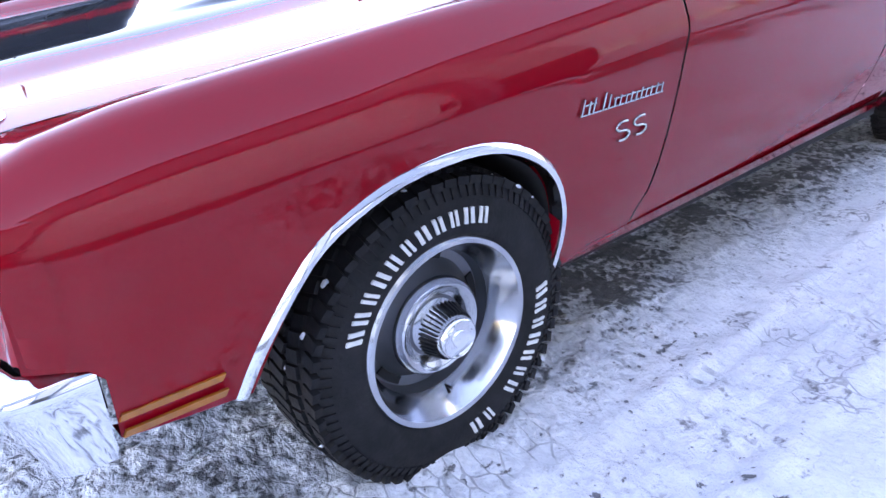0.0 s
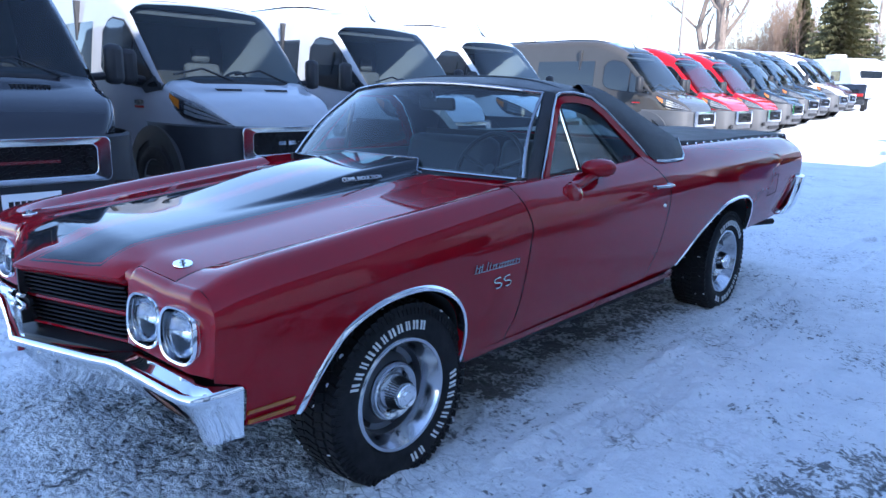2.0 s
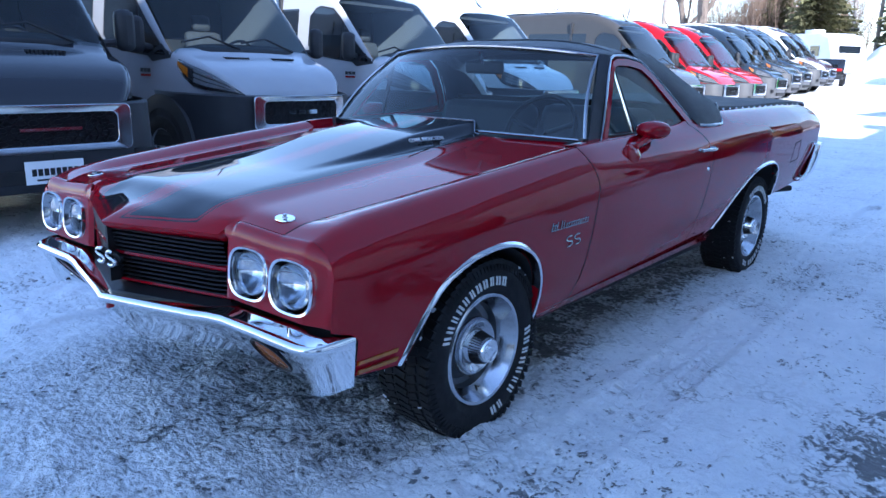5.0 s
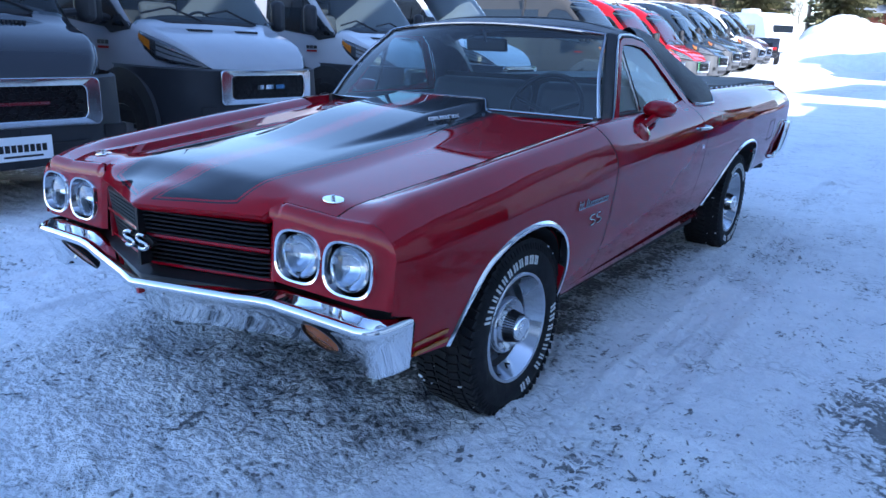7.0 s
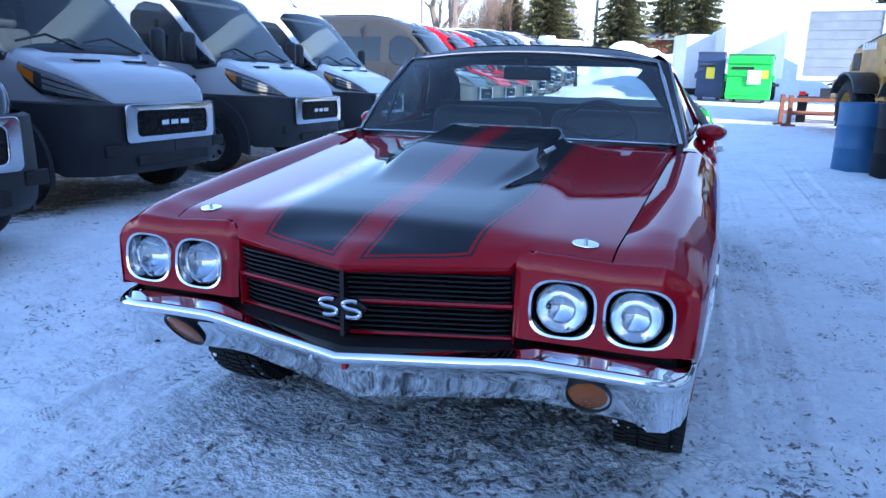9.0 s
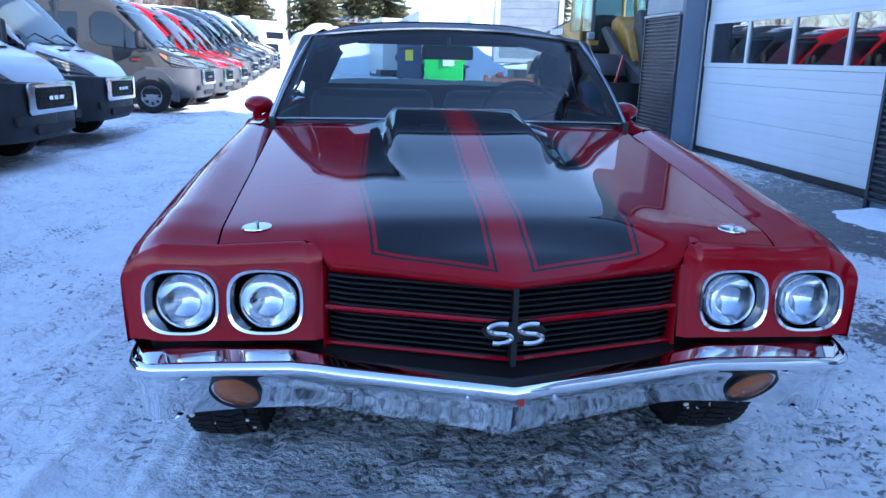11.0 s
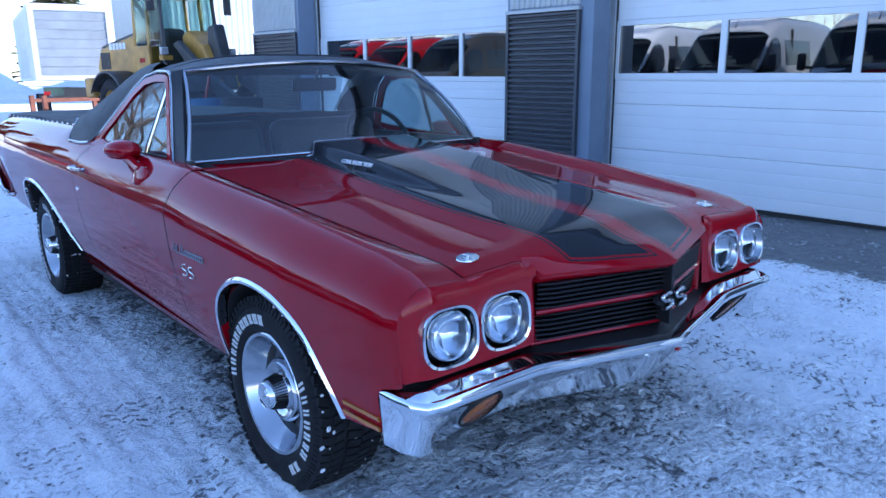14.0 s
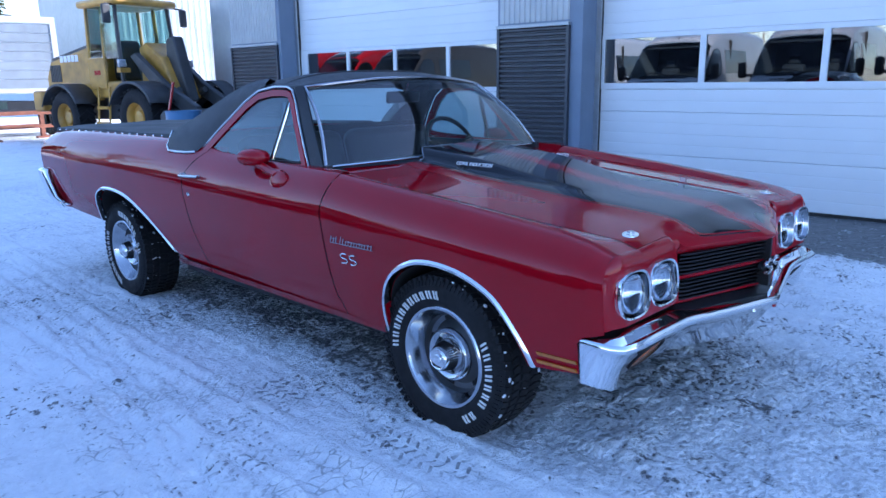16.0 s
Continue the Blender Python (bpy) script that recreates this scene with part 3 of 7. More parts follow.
bm = sheet(rows, mirror=True)
bmesh.ops.remove_doubles(bm, verts=bm.verts, dist=0.0005)
bumper = part("front_bumper", bm, chrome, car, "polished chrome front bumper", smooth=60)
for s in (1, -1):
    m = pose(s * 0.641, -0.7225, 0.4475, 40, 0, s * 3) @ pose(0, -0.0035, 0) @ Matrix.Diagonal((1.06, 1, 1.55, 1))
    part("turn_signal_rim", lathe([(0.004, 0.0565), (-0.003, 0.0565), (-0.003, 0.053), (0.012, 0.050)], n=36, axis="y", m=m), black_plastic, bumper)
    bm = lathe([(-0.001, 0.001), (0.000, 0.044), (0.006, 0.052)], n=32, axis="y", m=m)
    part("turn_signal", bm, turn_amber, bumper, "oval amber turn signal lens")
    for x, y, z in ((0.486, -0.763, 0.493), (0.786, -0.751, 0.487), (0.10, -0.872, 0.492)):
        bm = lathe([(-0.004, 0.0005), (-0.003, 0.006), (0.006, 0.007)], n=12, axis="y", m=pose(s * x, y, z))
        part("bolt", bm, chrome, bumper)
part("plate_bracket", box(0.010, 0.024, -0.903, -0.880, 0.488, 0.506), red_lens, bumper)

# dark core: boxes for engine bay, floor and chassis, added to block light; sills
part("engine_bay", box(-0.60, 0.60, -0.62, 0.70, 0.40, 0.76), dark_void, car)
part("floor_pan", box(-0.86, 0.86, 0.36, 2.10, 0.33, 0.42), dark_void, car)
part("chassis", box(-0.58, 0.58, 0.30, 3.95, 0.29, 0.60), dark_void, car)
part("valance", sheet([[(s * 0.85, -0.645, z) for s in (-1, 1)] for z in (0.46, 0.58)]), dark_void, car, solid=0.01)
for s in (1, -1):
    part("sill", sheet([[(s * 0.885, y, 0.372 + 0.012 * y), (s * 0.865, y, 0.335 + 0.012 * y), (s * 0.80, y, 0.325 + 0.012 * y)] for y in (0.31, 1.0, 2.15)]), red_paint, car)

# ---- glasshouse ----
WIN = [(0.985, 1.005), (1.10, 1.165), (1.18, 1.270), (1.215, 1.302), (1.25, 1.308), (1.36, 1.308), (1.47, 1.293), (1.555, 1.245), (1.665, 1.145), (1.79, 1.020), (1.5, 1.006)]
FRAME = [(0.945, 0.990), (1.07, 1.163), (1.155, 1.278), (1.20, 1.322), (1.245, 1.337), (1.36, 1.340), (1.49, 1.323), (1.59, 1.270), (1.725, 1.148), (1.855, 1.018), (1.5, 0.990)]
SPLIT = [(1.187, 1.278), (1.212, 1.003)]
for s in (1, -1):
    part("side_window", plate(WIN, on_side(s), 0.004), clear_glass, doors[s], "clear side window glass")
    part("window_frame", ring(FRAME, WIN, on_side(s), 0.014), red_paint, doors[s], "dark red window frame")
    part("vent_bar", tube([on_side(s)(u, v, 0.008) for u, v in SPLIT], 0.006), chrome, doors[s])
    part("vent_seal", tube([on_side(s)(u + 0.016, v, 0.006) for u, v in SPLIT], 0.007), black_plastic, doors[s])
    part("belt_strip", tube([on_side(s)(u, 1.000 + 0.004 * u, 0.012) for u in (0.985, 1.4, 1.80)], 0.006), black_plastic, doors[s])
    trim = [(0.927, 0.985), (1.06, 1.163), (1.148, 1.283), (1.195, 1.335), (1.245, 1.350), (1.36, 1.353), (1.50, 1.336), (1.60, 1.280), (1.735, 1.160), (1.868, 1.025)]
    fine = [(lerp(a[0], b[0], k / 3), lerp(a[1], b[1], k / 3)) for a, b in zip(trim, trim[1:]) for k in range(3)] + [trim[-1]]
    part("drip_moulding", tube([on_side(s)(u, v, 0.006) for u, v in fine], 0.007), satin_trim, car, "bright drip moulding")
    # front pillar in vinyl, with the windscreen's bright moulding beside it
    rows = []
    for k in range(7):
        t = k / 6
        a = Vector((s * lerp(0.784, 0.662, t), lerp(0.922, 1.195, t), lerp(0.985, 1.344, t)))
        b = Vector((s * lerp(0.770, 0.626, t), lerp(0.838, 1.158, t) - 0.005, lerp(0.985, 1.348, t)))
        rows.append([(a.x, a.y + 0.012, a.z), (a.x + s * 0.006, a.y - 0.012, a.z + 0.004), (b.x + s * 0.010, b.y + 0.004, b.z + 0.006), (b.x, b.y + 0.004, b.z), (b.x - s * 0.02, b.y + 0.05, b.z)])
    part("front_pillar", sheet(rows, closed=True), vinyl, car, smooth=50)


def screen(u, v):
    """Windscreen surface: u from -1 to 1 across, v from 0 at the foot to 1 at the top."""
    foot = Vector((u * 0.770, 0.710 + 0.122 * u * u, 1.000 - 0.013 * u * u))
    top = Vector((u * 0.624, 1.055 + 0.11 * u * u, 1.386 - 0.041 * u * u))
    p = foot.lerp(top, v)
    p.y -= 0.035 * math.sin(math.pi * v)
    p.z += 0.012 * math.sin(math.pi * v)
    return p


part("windscreen", sheet([[screen(i / 12 - 1, j / 10) for i in range(25)] for j in range(11)]), clear_glass, car, "clear curved windscreen")
edge = [screen(-1, k / 10) for k in range(11)] + [screen(i / 12 - 1, 1) for i in range(1, 25)] + [screen(1, 1 - k / 10) for k in range(1, 11)]
part("windscreen_moulding", tube([(p.x, p.y - 0.005, p.z + 0.003) for p in edge], 0.0085, sides=8), satin_trim, car, "bright windscreen moulding")
part("cowl_moulding", tube([screen(i / 12 - 1, 0) + Vector((0, -0.004, 0.004)) for i in range(25)], 0.006), satin_trim, car)
rows = [[(u * 0.80, 0.62 + 0.12 * u * u, 0.935 - 0.02 * u * u), (u * 0.80, 0.72 + 0.122 * u * u, 0.975 - 0.015 * u * u), (u * 0.79, 0.76 + 0.122 * u * u, 0.975)] for u in [i / 8 - 1 for i in range(17)]]
part("cowl", sheet(rows), red_paint, car)

# vinyl roof with flying buttresses
rows = []
for j in range(19):
    v = j / 18
    row = []
    for i in range(25):
        u = i / 12 - 1
        y0, y1 = 1.06 + 0.11 * u * u, 1.74 - 0.02 * u * u
        y = lerp(y0, y1, v)
        xe = 0.655 if y > 1.2 else lerp(0.640, 0.655, (y - 1.03) / 0.17)
        ze = 1.352 if y < 1.45 else 1.352 - 0.05 * ((y - 1.45) / 0.3) ** 2
        zc = at(v, [(0, 1.388), (0.12, 1.404), (0.35, 1.424), (0.6, 1.432), (0.85, 1.420), (1, 1.388)])
        a = abs(u)
        row.append((u * xe, y, lerp(zc, ze, a ** 3.2)))
    rows.append(row)
roof = part("vinyl_roof", sheet(rows), vinyl, car, "black grained vinyl roof covering", smooth=60, solid=0.03)
part("roof_seam", tube([(u * 0.63, 1.36, 1.430 - 0.075 * abs(u) ** 3.2) for u in [i / 12 - 1 for i in range(25)]], 0.005), vinyl, roof)
for s in (1, -1):
    upper = [(0.600, 1.50, 1.396), (0.612, 1.60, 1.390), (0.632, 1.70, 1.368), (0.662, 1.82, 1.322), (0.700, 1.94, 1.262), (0.736, 2.05, 1.208), (0.770, 2.145, 1.162), (0.792, 2.20, 1.138), (0.800, 2.225, 1.120)]
    lower = [(0.660, 1.46, 1.345), (0.678, 1.56, 1.300), (0.712, 1.66, 1.225), (0.762, 1.765, 1.130)] + [(side_x(y, z) + 0.003, y, z) for y, z in ((1.868, 1.022), (1.95, 1.016), (2.05, 1.016), (2.14, 1.018), (2.20, 1.040))]
    rows = []
    for a, b in zip(upper, lower):
        A, B = Vector(a), Vector(b)
        row = [Vector((A.x - 0.10, A.y - 0.03, A.z - 0.12)), Vector((A.x - 0.03, A.y, A.z - 0.012))]
        for k in range(7):
            p = A.lerp(B, k / 6)
            p.x += 0.012 * math.sin(math.pi * k / 6)
            row.append(p)
        rows.append([(s * p.x, p.y, p.z) for p in row])
    part("buttress", sheet(rows), vinyl, roof, smooth=60)
    foot = [(s * (x + 0.004), y, z) for x, y, z in lower[4:]] + [(s * 0.828, 2.230, 1.075), (s * 0.803, 2.234, 1.124)]
    part("vinyl_moulding", tube(foot, 0.008), satin_trim, roof, "bright moulding at the edge of the vinyl")

rows = [[(u * (0.62 if v == 0 else 0.56), 1.87 - 0.08 * v - 0.03 * u * u, lerp(1.118, 1.345, v)) for u in [i / 8 - 1 for i in range(17)]] for v in (0, 0.5, 1)]
part("rear_window", sheet(rows), clear_glass, car, "clear rear window")
part("rear_bulkhead", box(-0.74, 0.74, 1.86, 1.89, 0.55, 1.118), dark_void, car)
part("rear_header", box(-0.44, 0.44, 1.70, 1.79, 1.335, 1.382), dark_void, car)

# cabin
dash = part("dashboard", sheet([[(x, y, z) for x in (-0.72, -0.3, 0.3, 0.72)] for y, z in ((0.76, 0.955), (0.85, 0.975), (0.95, 0.985), (1.0, 0.965), (1.01, 0.86), (0.98, 0.70))]), seat_cloth, car, "black padded dashboard", solid=0.02)
part("cabin_floor", box(-0.78, 0.78, 0.75, 1.85, 0.44, 0.50), dark_void, car)
bench = part("bench_seat", box(-0.70, 0.70, 1.18, 1.68, 0.58, 0.74), seat_cloth, car, "black vinyl bench seat", bevel=0.05)
for s in (1, -1):
    m = pose(s * 0.36, 1.66, 0.88, -14, 0, 0)
    part("seat_back", box(-0.33, 0.33, -0.075, 0.075, -0.20, 0.22, m=m), seat_cloth, bench, bevel=0.06)
    part("door_card", box(0.765 * s - 0.012, 0.765 * s + 0.012, 0.80, 1.83, 0.5, 1.0), seat_cloth, doors[s])
bm = bmesh.new()
pts = [(0.19 * math.cos(a), 0.19 * math.sin(a), 0) for a in [k * math.pi / 18 for k in range(37)]]
m = pose(0.36, 1.12, 0.985, 0, 0, 0) @ pose(0, 0, 0, 62, 0, 0)
tube([m @ Vector(p) for p in pts], 0.013, bm, caps=False)
for a in (0.3, 2.84, 4.71):
    tube([m @ Vector((0, 0, -0.03)), m @ Vector((0.18 * math.cos(a), 0.18 * math.sin(a), 0))], 0.012, bm)
tube([m @ Vector((0, 0, 0)), m @ Vector((0, 0, -0.22))], 0.03, bm)
part("steering_wheel", bm, black_plastic, car, "black three-spoke steering wheel")
mirror = part("rear_view_mirror", box(-0.12, 0.12, -0.012, 0.012, -0.032, 0.032, m=pose(0, 1.14, 1.285, 8, 0, 0)), black_plastic, car, "inside rear-view mirror", bevel=0.012)
part("mirror_stalk", tube([(0, 1.13, 1.30), (0, 1.09, 1.375)], 0.008), chrome, mirror)

# door handles, key cylinders, mirrors, fuel door
for s in (1, -1):
    y, z = 1.80, 0.905
    x = side_x(y, z)
    bm = bmesh.new()
    tube([(s * (x + 0.022), y - 0.12, z + 0.004), (s * (x + 0.030), y, z), (s * (x + 0.022), y + 0.085, z - 0.002)], [0.007, 0.009, 0.008], bm)
    tube([(s * (x - 0.004), y + 0.06, z), (s * (x + 0.026), y + 0.06, z)], 0.012, bm)
    tube([(s * (x - 0.004), y - 0.09, z), (s * (x + 0.022), y - 0.09, z)], 0.009, bm)
    handle = part("door_handle", bm, satin_trim, doors[s], "chrome door handle")
    bm = lathe([(0.006, 0.0005), (0.005, 0.011), (-0.004, 0.013)], n=16, axis="x")
    bmesh.ops.transform(bm, matrix=pose(s * side_x(1.83, 0.805), 1.83, 0.805, 0, 0, 0 if s > 0 else 180), verts=bm.verts)
    part("key_cylinder", bm, chrome, doors[s])
    # body-coloured bullet mirror
    bm = bmesh.new()
    prof = [(-0.085, 0.001), (-0.078, 0.018), (-0.055, 0.034), (-0.015, 0.042), (0.03, 0.043), (0.045, 0.040)]
    lathe(prof, bm, n=28, axis="y", m=Matrix.Diagonal((1.6, 1, 1.0, 1)))
    bmesh.ops.transform(bm, matrix=pose(s * 0.888, 1.235, 1.026, 0, 0, s * -10), verts=bm.verts)
    mir = part("door_mirror", bm, red_paint, doors[s], "red bullet-shaped door mirror")
    bm = lathe([(0.0, 0.001), (0.0, 0.040)], n=28, axis="y", m=Matrix.Diagonal((1.42, 1, 0.98, 1)))
    bmesh.ops.transform(bm, matrix=pose(s * 0.888, 1.235, 1.026, 0, 0, s * -10) @ pose(0, 0.041, 0), verts=bm.verts)
    part("mirror_glass", bm, reflector, mir)
    part("mirror_arm", tube([(s * 0.888, 1.215, 1.006), (s * 0.886, 1.16, 0.985), (s * 0.882, 1.09, 0.962), (s * 0.878, 1.03, 0.950)], [0.026, 0.020, 0.020, 0.030]), red_paint, mir)
    bm = lathe([(-0.010, 0.052), (0.006, 0.050), (0.010, 0.040), (0.013, 0.020), (0.014, 0.001)], n=28, axis="x", m=pose(s * side_x(1.01, 0.935), 1.01, 0.935, 0, -22, 0 if s > 0 else 180) @ Matrix.Diagonal((1, 1.25, 0.85, 1)))
    part("mirror_base", bm, red_paint, mir)
    bm = ring([(3.44, 0.70), (3.60, 0.715), (3.60, 0.845), (3.47, 0.835)], [(3.444, 0.704), (3.596, 0.718), (3.596, 0.841), (3.474, 0.831)], lambda u, v, w, s=s: (s * (side_x(u, v) + w), u, v), 0.0015)
    if s > 0:
        part("fuel_door_gap", bm, dark_void, bedsides[s])

# bed: cover, rear end, tailgate and rear bumper
rows = []
for j in range(60):
    y = lerp(2.33, 4.10, j / 59)
    w = 0.006 * math.sin(y * 47) + 0.004 * math.sin(y * 21 + 1)
    row = []
    for i in range(21):
        u = i / 10 - 1
        a = abs(u)
        row.append((u * 0.775, y, 1.098 + 0.012 * (1 - a * a) + 0.004 * math.sin(9 * u + 5 * y)))
    for t, dx, dz in ((1, 0.008, -0.012), (2, 0.010 + abs(w), -0.034 + w)):
        row.append((0.775 + dx, y, 1.098 + dz))
        row.insert(0, (-0.775 - dx, y, 1.098 + dz))
    rows.append(row)
cover = part("tonneau_cover", sheet(rows), cover_cloth, car, "black snap-down bed cover with a rippled edge", solid=0.006)
for s in (1, -1):
    for k in range(15):
        y = 2.42 + k * 0.115
        part("snap", lathe([(0.007, 0.0005), (0.006, 0.007), (0.0, 0.009)], n=12, axis="x", m=pose(s * 0.787, y, 1.083, 0, 0, 0 if s > 0 else 180)), chrome, cover)
rows = [[(u * at(z, [(0.55, 0.86), (0.9, 0.90), (1.06, 0.80)]), at(z, [(0.55, 3.88), (0.66, 4.04), (0.75, 4.11), (0.92, 4.12), (1.06, 4.06)]) + 0.01 * (1 - u * u), z) for u in (-1, -0.6, 0, 0.6, 1)] for z in (0.55, 0.66, 0.75, 0.92, 0.99, 1.065)]
part("tailgate", sheet(rows), red_paint, car, solid=0.01)
part("bed_front", box(-0.76, 0.76, 2.33, 2.37, 0.8, 1.09), dark_void, car)
part("shelf_behind_cab", sheet([[(u * 0.74, 1.86, 1.08), (u * 0.74, 2.34, 1.085)] for u in (-1, 0, 1)]), vinyl, car, solid=0.01)
rows = []
for x, dy in ((0.938, -0.13), (0.952, -0.11), (0.955, 0.0), (0.940, 0.035), (0.90, 0.06), (0.5, 0.075), (0.0, 0.08)):
    rows.append([(x - 0.02, 4.10 + dy, 0.80), (x, 4.115 + dy, 0.785), (x, 4.06 + dy, 0.70), (x - 0.004, 3.985 + dy, 0.60), (x - 0.02, 3.90 + dy, 0.535), (x - 0.05, 3.89 + dy, 0.53)])
part("rear_bumper", sheet(rows, mirror=True), chrome, car, "chrome rear bumper", solid=0.01)
part("tail_pipe", tube([(0.62, 3.3, 0.42), (0.70, 3.75, 0.44), (0.80, 3.98, 0.44)], 0.022, sides=16), dark_void, car)
for s in (1, -1):
    part("tail_lamp", box(s * 0.80 - 0.06, s * 0.80 + 0.06, 4.11, 4.14, 0.80, 0.90), red_lens, car, bevel=0.01)

# wheels
def build_wheel(name):
    w = new(name)
    W = 0.112
    prof = [(-W * 0.86, 0.198), (-W, 0.215), (-W * 1.04, 0.25), (-W * 0.98, 0.29), (-W * 0.86, 0.313), (-W * 0.6, 0.321), (0, 0.324), (W * 0.6, 0.321), (W * 0.86, 0.313), (W * 0.98, 0.290), (W * 1.04, 0.25), (W, 0.215), (W * 0.86, 0.198), (W * 0.5, 0.19)]
    tyre = part("tyre", lathe(prof, n=96), rubber, w, "black all-terrain tyre with raised white letters")
    bm = bmesh.new()
    rnd = random.Random(3)
    for k in range(64):
        a = 2 * math.pi * k / 64
        for j, (c, ww) in enumerate(((-0.092, 0.034), (-0.050, 0.036), (0.0, 0.05), (0.050, 0.036), (0.092, 0.034))):
            r = 0.327 - 0.010 * (abs(c) / 0.1) ** 2
            off = 0.02 * (j % 2) + 0.12 * c
            b0 = a + off
            mm = Matrix.Rotation(b0, 4, "X") @ pose(c, 0, r, 0, 0, 14 * (1 if j % 2 else -1))
            box(-ww / 2, ww / 2, -0.0115, 0.0115, -0.012, 0.004, bm, mm)
    for k in range(96):
        a = 2 * math.pi * k / 96
        for s in (1, -1):
            box(-0.003, 0.002, -0.006, 0.006, -0.016, 0.008, bm, Matrix.Rotation(a, 4, "X") @ pose(s * W * 0.95, 0, 0.300, 0, s * -22, 0))
    part("tread", bm, rubber, w, kind="stuff", smooth=0)
    bm = bmesh.new()
    for k in range(90):
        a, c = rnd.uniform(0, 6.283), rnd.uniform(-0.11, 0.112)
        e = rnd.uniform(0.003, 0.009)
        mm = Matrix.Rotation(a, 4, "X") @ pose(c, 0, 0.322 - 0.10 * max(0, abs(c) - 0.09), 0, 0, rnd.uniform(0, 90))
        bmesh.ops.create_icosphere(bm, subdivisions=1, radius=e, matrix=mm @ Matrix.Diagonal((rnd.uniform(0.6, 1.6), rnd.uniform(0.5, 1.5), 0.7, 1)))
    part("packed_snow", bm, snow, w, kind="stuff")
    # raised white letters as plain blocks in two arcs
    for a0, n, da in ((math.radians(149), 11, -math.radians(8.6)), (math.radians(-6), 10, -math.radians(9.0))):
        for k in range(n):
            if n == 10 and k == 7:
                continue
            a = a0 + da * k
            wd = (0.0125, 0.011, 0.0095)[k % 3]
            mm = pose(W * 1.022, 0, 0) @ Matrix.Rotation(a - math.pi / 2, 4, "X") @ pose(0, 0, 0.249, 0, 1.5, 0)
            bm = box(0, 0.004, -wd, -wd * 0.32, -0.016, 0.016)
            box(0, 0.004, wd * 0.32, wd, -0.016, 0.016, bm)
            for v in bm.verts:
                v.co.y -= 0.22 * v.co.z
            bmesh.ops.transform(bm, matrix=mm, verts=bm.verts)
            part("letter_block", bm, white_letter, w, smooth=0)
    rim = part("rim", lathe([(W * 0.80, 0.204), (W * 0.92, 0.206), (W * 0.97, 0.200), (W * 0.95, 0.190), (W * 0.84, 0.184), (W * 0.50, 0.166), (W * 0.36, 0.158)], n=64), polished, w, "polished steel trim ring")
    bm = lathe([(W * 0.37, 0.160), (W * 0.12, 0.152), (W * 0.08, 0.132), (W * 0.20, 0.112), (W * 0.46, 0.103), (W * 0.52, 0.092), (W * 0.50, 0.075), (W * 0.46, 0.06)], n=60)
    part("disc", bm, argent, w, "silver slotted steel disc")
    # dark plates on the disc paint the shade inside its slots
    for k in range(5):
        a = 2 * math.pi * k / 5 + 0.3
        outer = [((0.139 + 0.009 * e) * math.sin(a + d), (0.139 + 0.009 * e) * math.cos(a + d)) for e, ds in ((1, (-0.24, -0.14, -0.05, 0.05, 0.14, 0.24)), (-1, (0.24, 0.14, 0.05, -0.05, -0.14, -0.24))) for d in ds]
        part("vent_slot", plate(outer, lambda u, v, q: (W * 0.115 + q, u, v), 0.004), dark_void, w, smooth=0)
    part("inner_ring", lathe([(W * 0.44, 0.106), (W * 0.60, 0.104), (W * 0.67, 0.096), (W * 0.64, 0.086), (W * 0.54, 0.078), (W * 0.48, 0.066)], n=48), polished, w)
    cap = part("hub_cap", lathe([(W * 0.45, 0.062), (W * 0.62, 0.056), (W * 1.00, 0.046), (W * 1.12, 0.044), (W * 1.16, 0.040), (W * 1.13, 0.036), (W * 1.12, 0.018), (W * 1.15, 0.016), (W * 1.15, 0.0005)], n=48), chrome, w, "ribbed chrome centre cap")
    bm = bmesh.new()
    for k in range(36):
        mm = Matrix.Rotation(2 * math.pi * k / 36, 4, "X") @ pose(W * 0.82, 0, 0.053, 0, 14, 0)
        box(-0.02, 0.02, -0.0015, 0.0015, -0.002, 0.003, bm, mm)
    part("cap_ribs", bm, black_plastic, w, smooth=0)
    part("valve", tube([(W * 0.42, 0.0, -0.164), (W * 0.62, 0.0, -0.160)], 0.003), black_plastic, w)
    return w


wheel = build_wheel("wheel")
wheel.parent = car
WX, WZ = 0.782, 0.322
spots = [(WX, 0.0, 0), (-WX, 0.0, 180), (WX - 0.01, 2.946, 0), (-WX + 0.01, 2.946, 180)]
for k, (x, y, turn) in enumerate(spots):
    m = pose(x, y, WZ, 0, 0, turn) @ pose(0, 0, 0, (8, 30, -28, 95)[k], 0, 0)
    ob = wheel if k == 0 else copy_thing(wheel, m)
    ob.matrix_basis = m

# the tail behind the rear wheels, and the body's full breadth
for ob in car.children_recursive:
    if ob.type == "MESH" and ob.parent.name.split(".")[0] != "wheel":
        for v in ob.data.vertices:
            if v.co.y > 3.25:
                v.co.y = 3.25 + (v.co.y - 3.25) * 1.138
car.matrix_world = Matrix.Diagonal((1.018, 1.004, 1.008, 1))

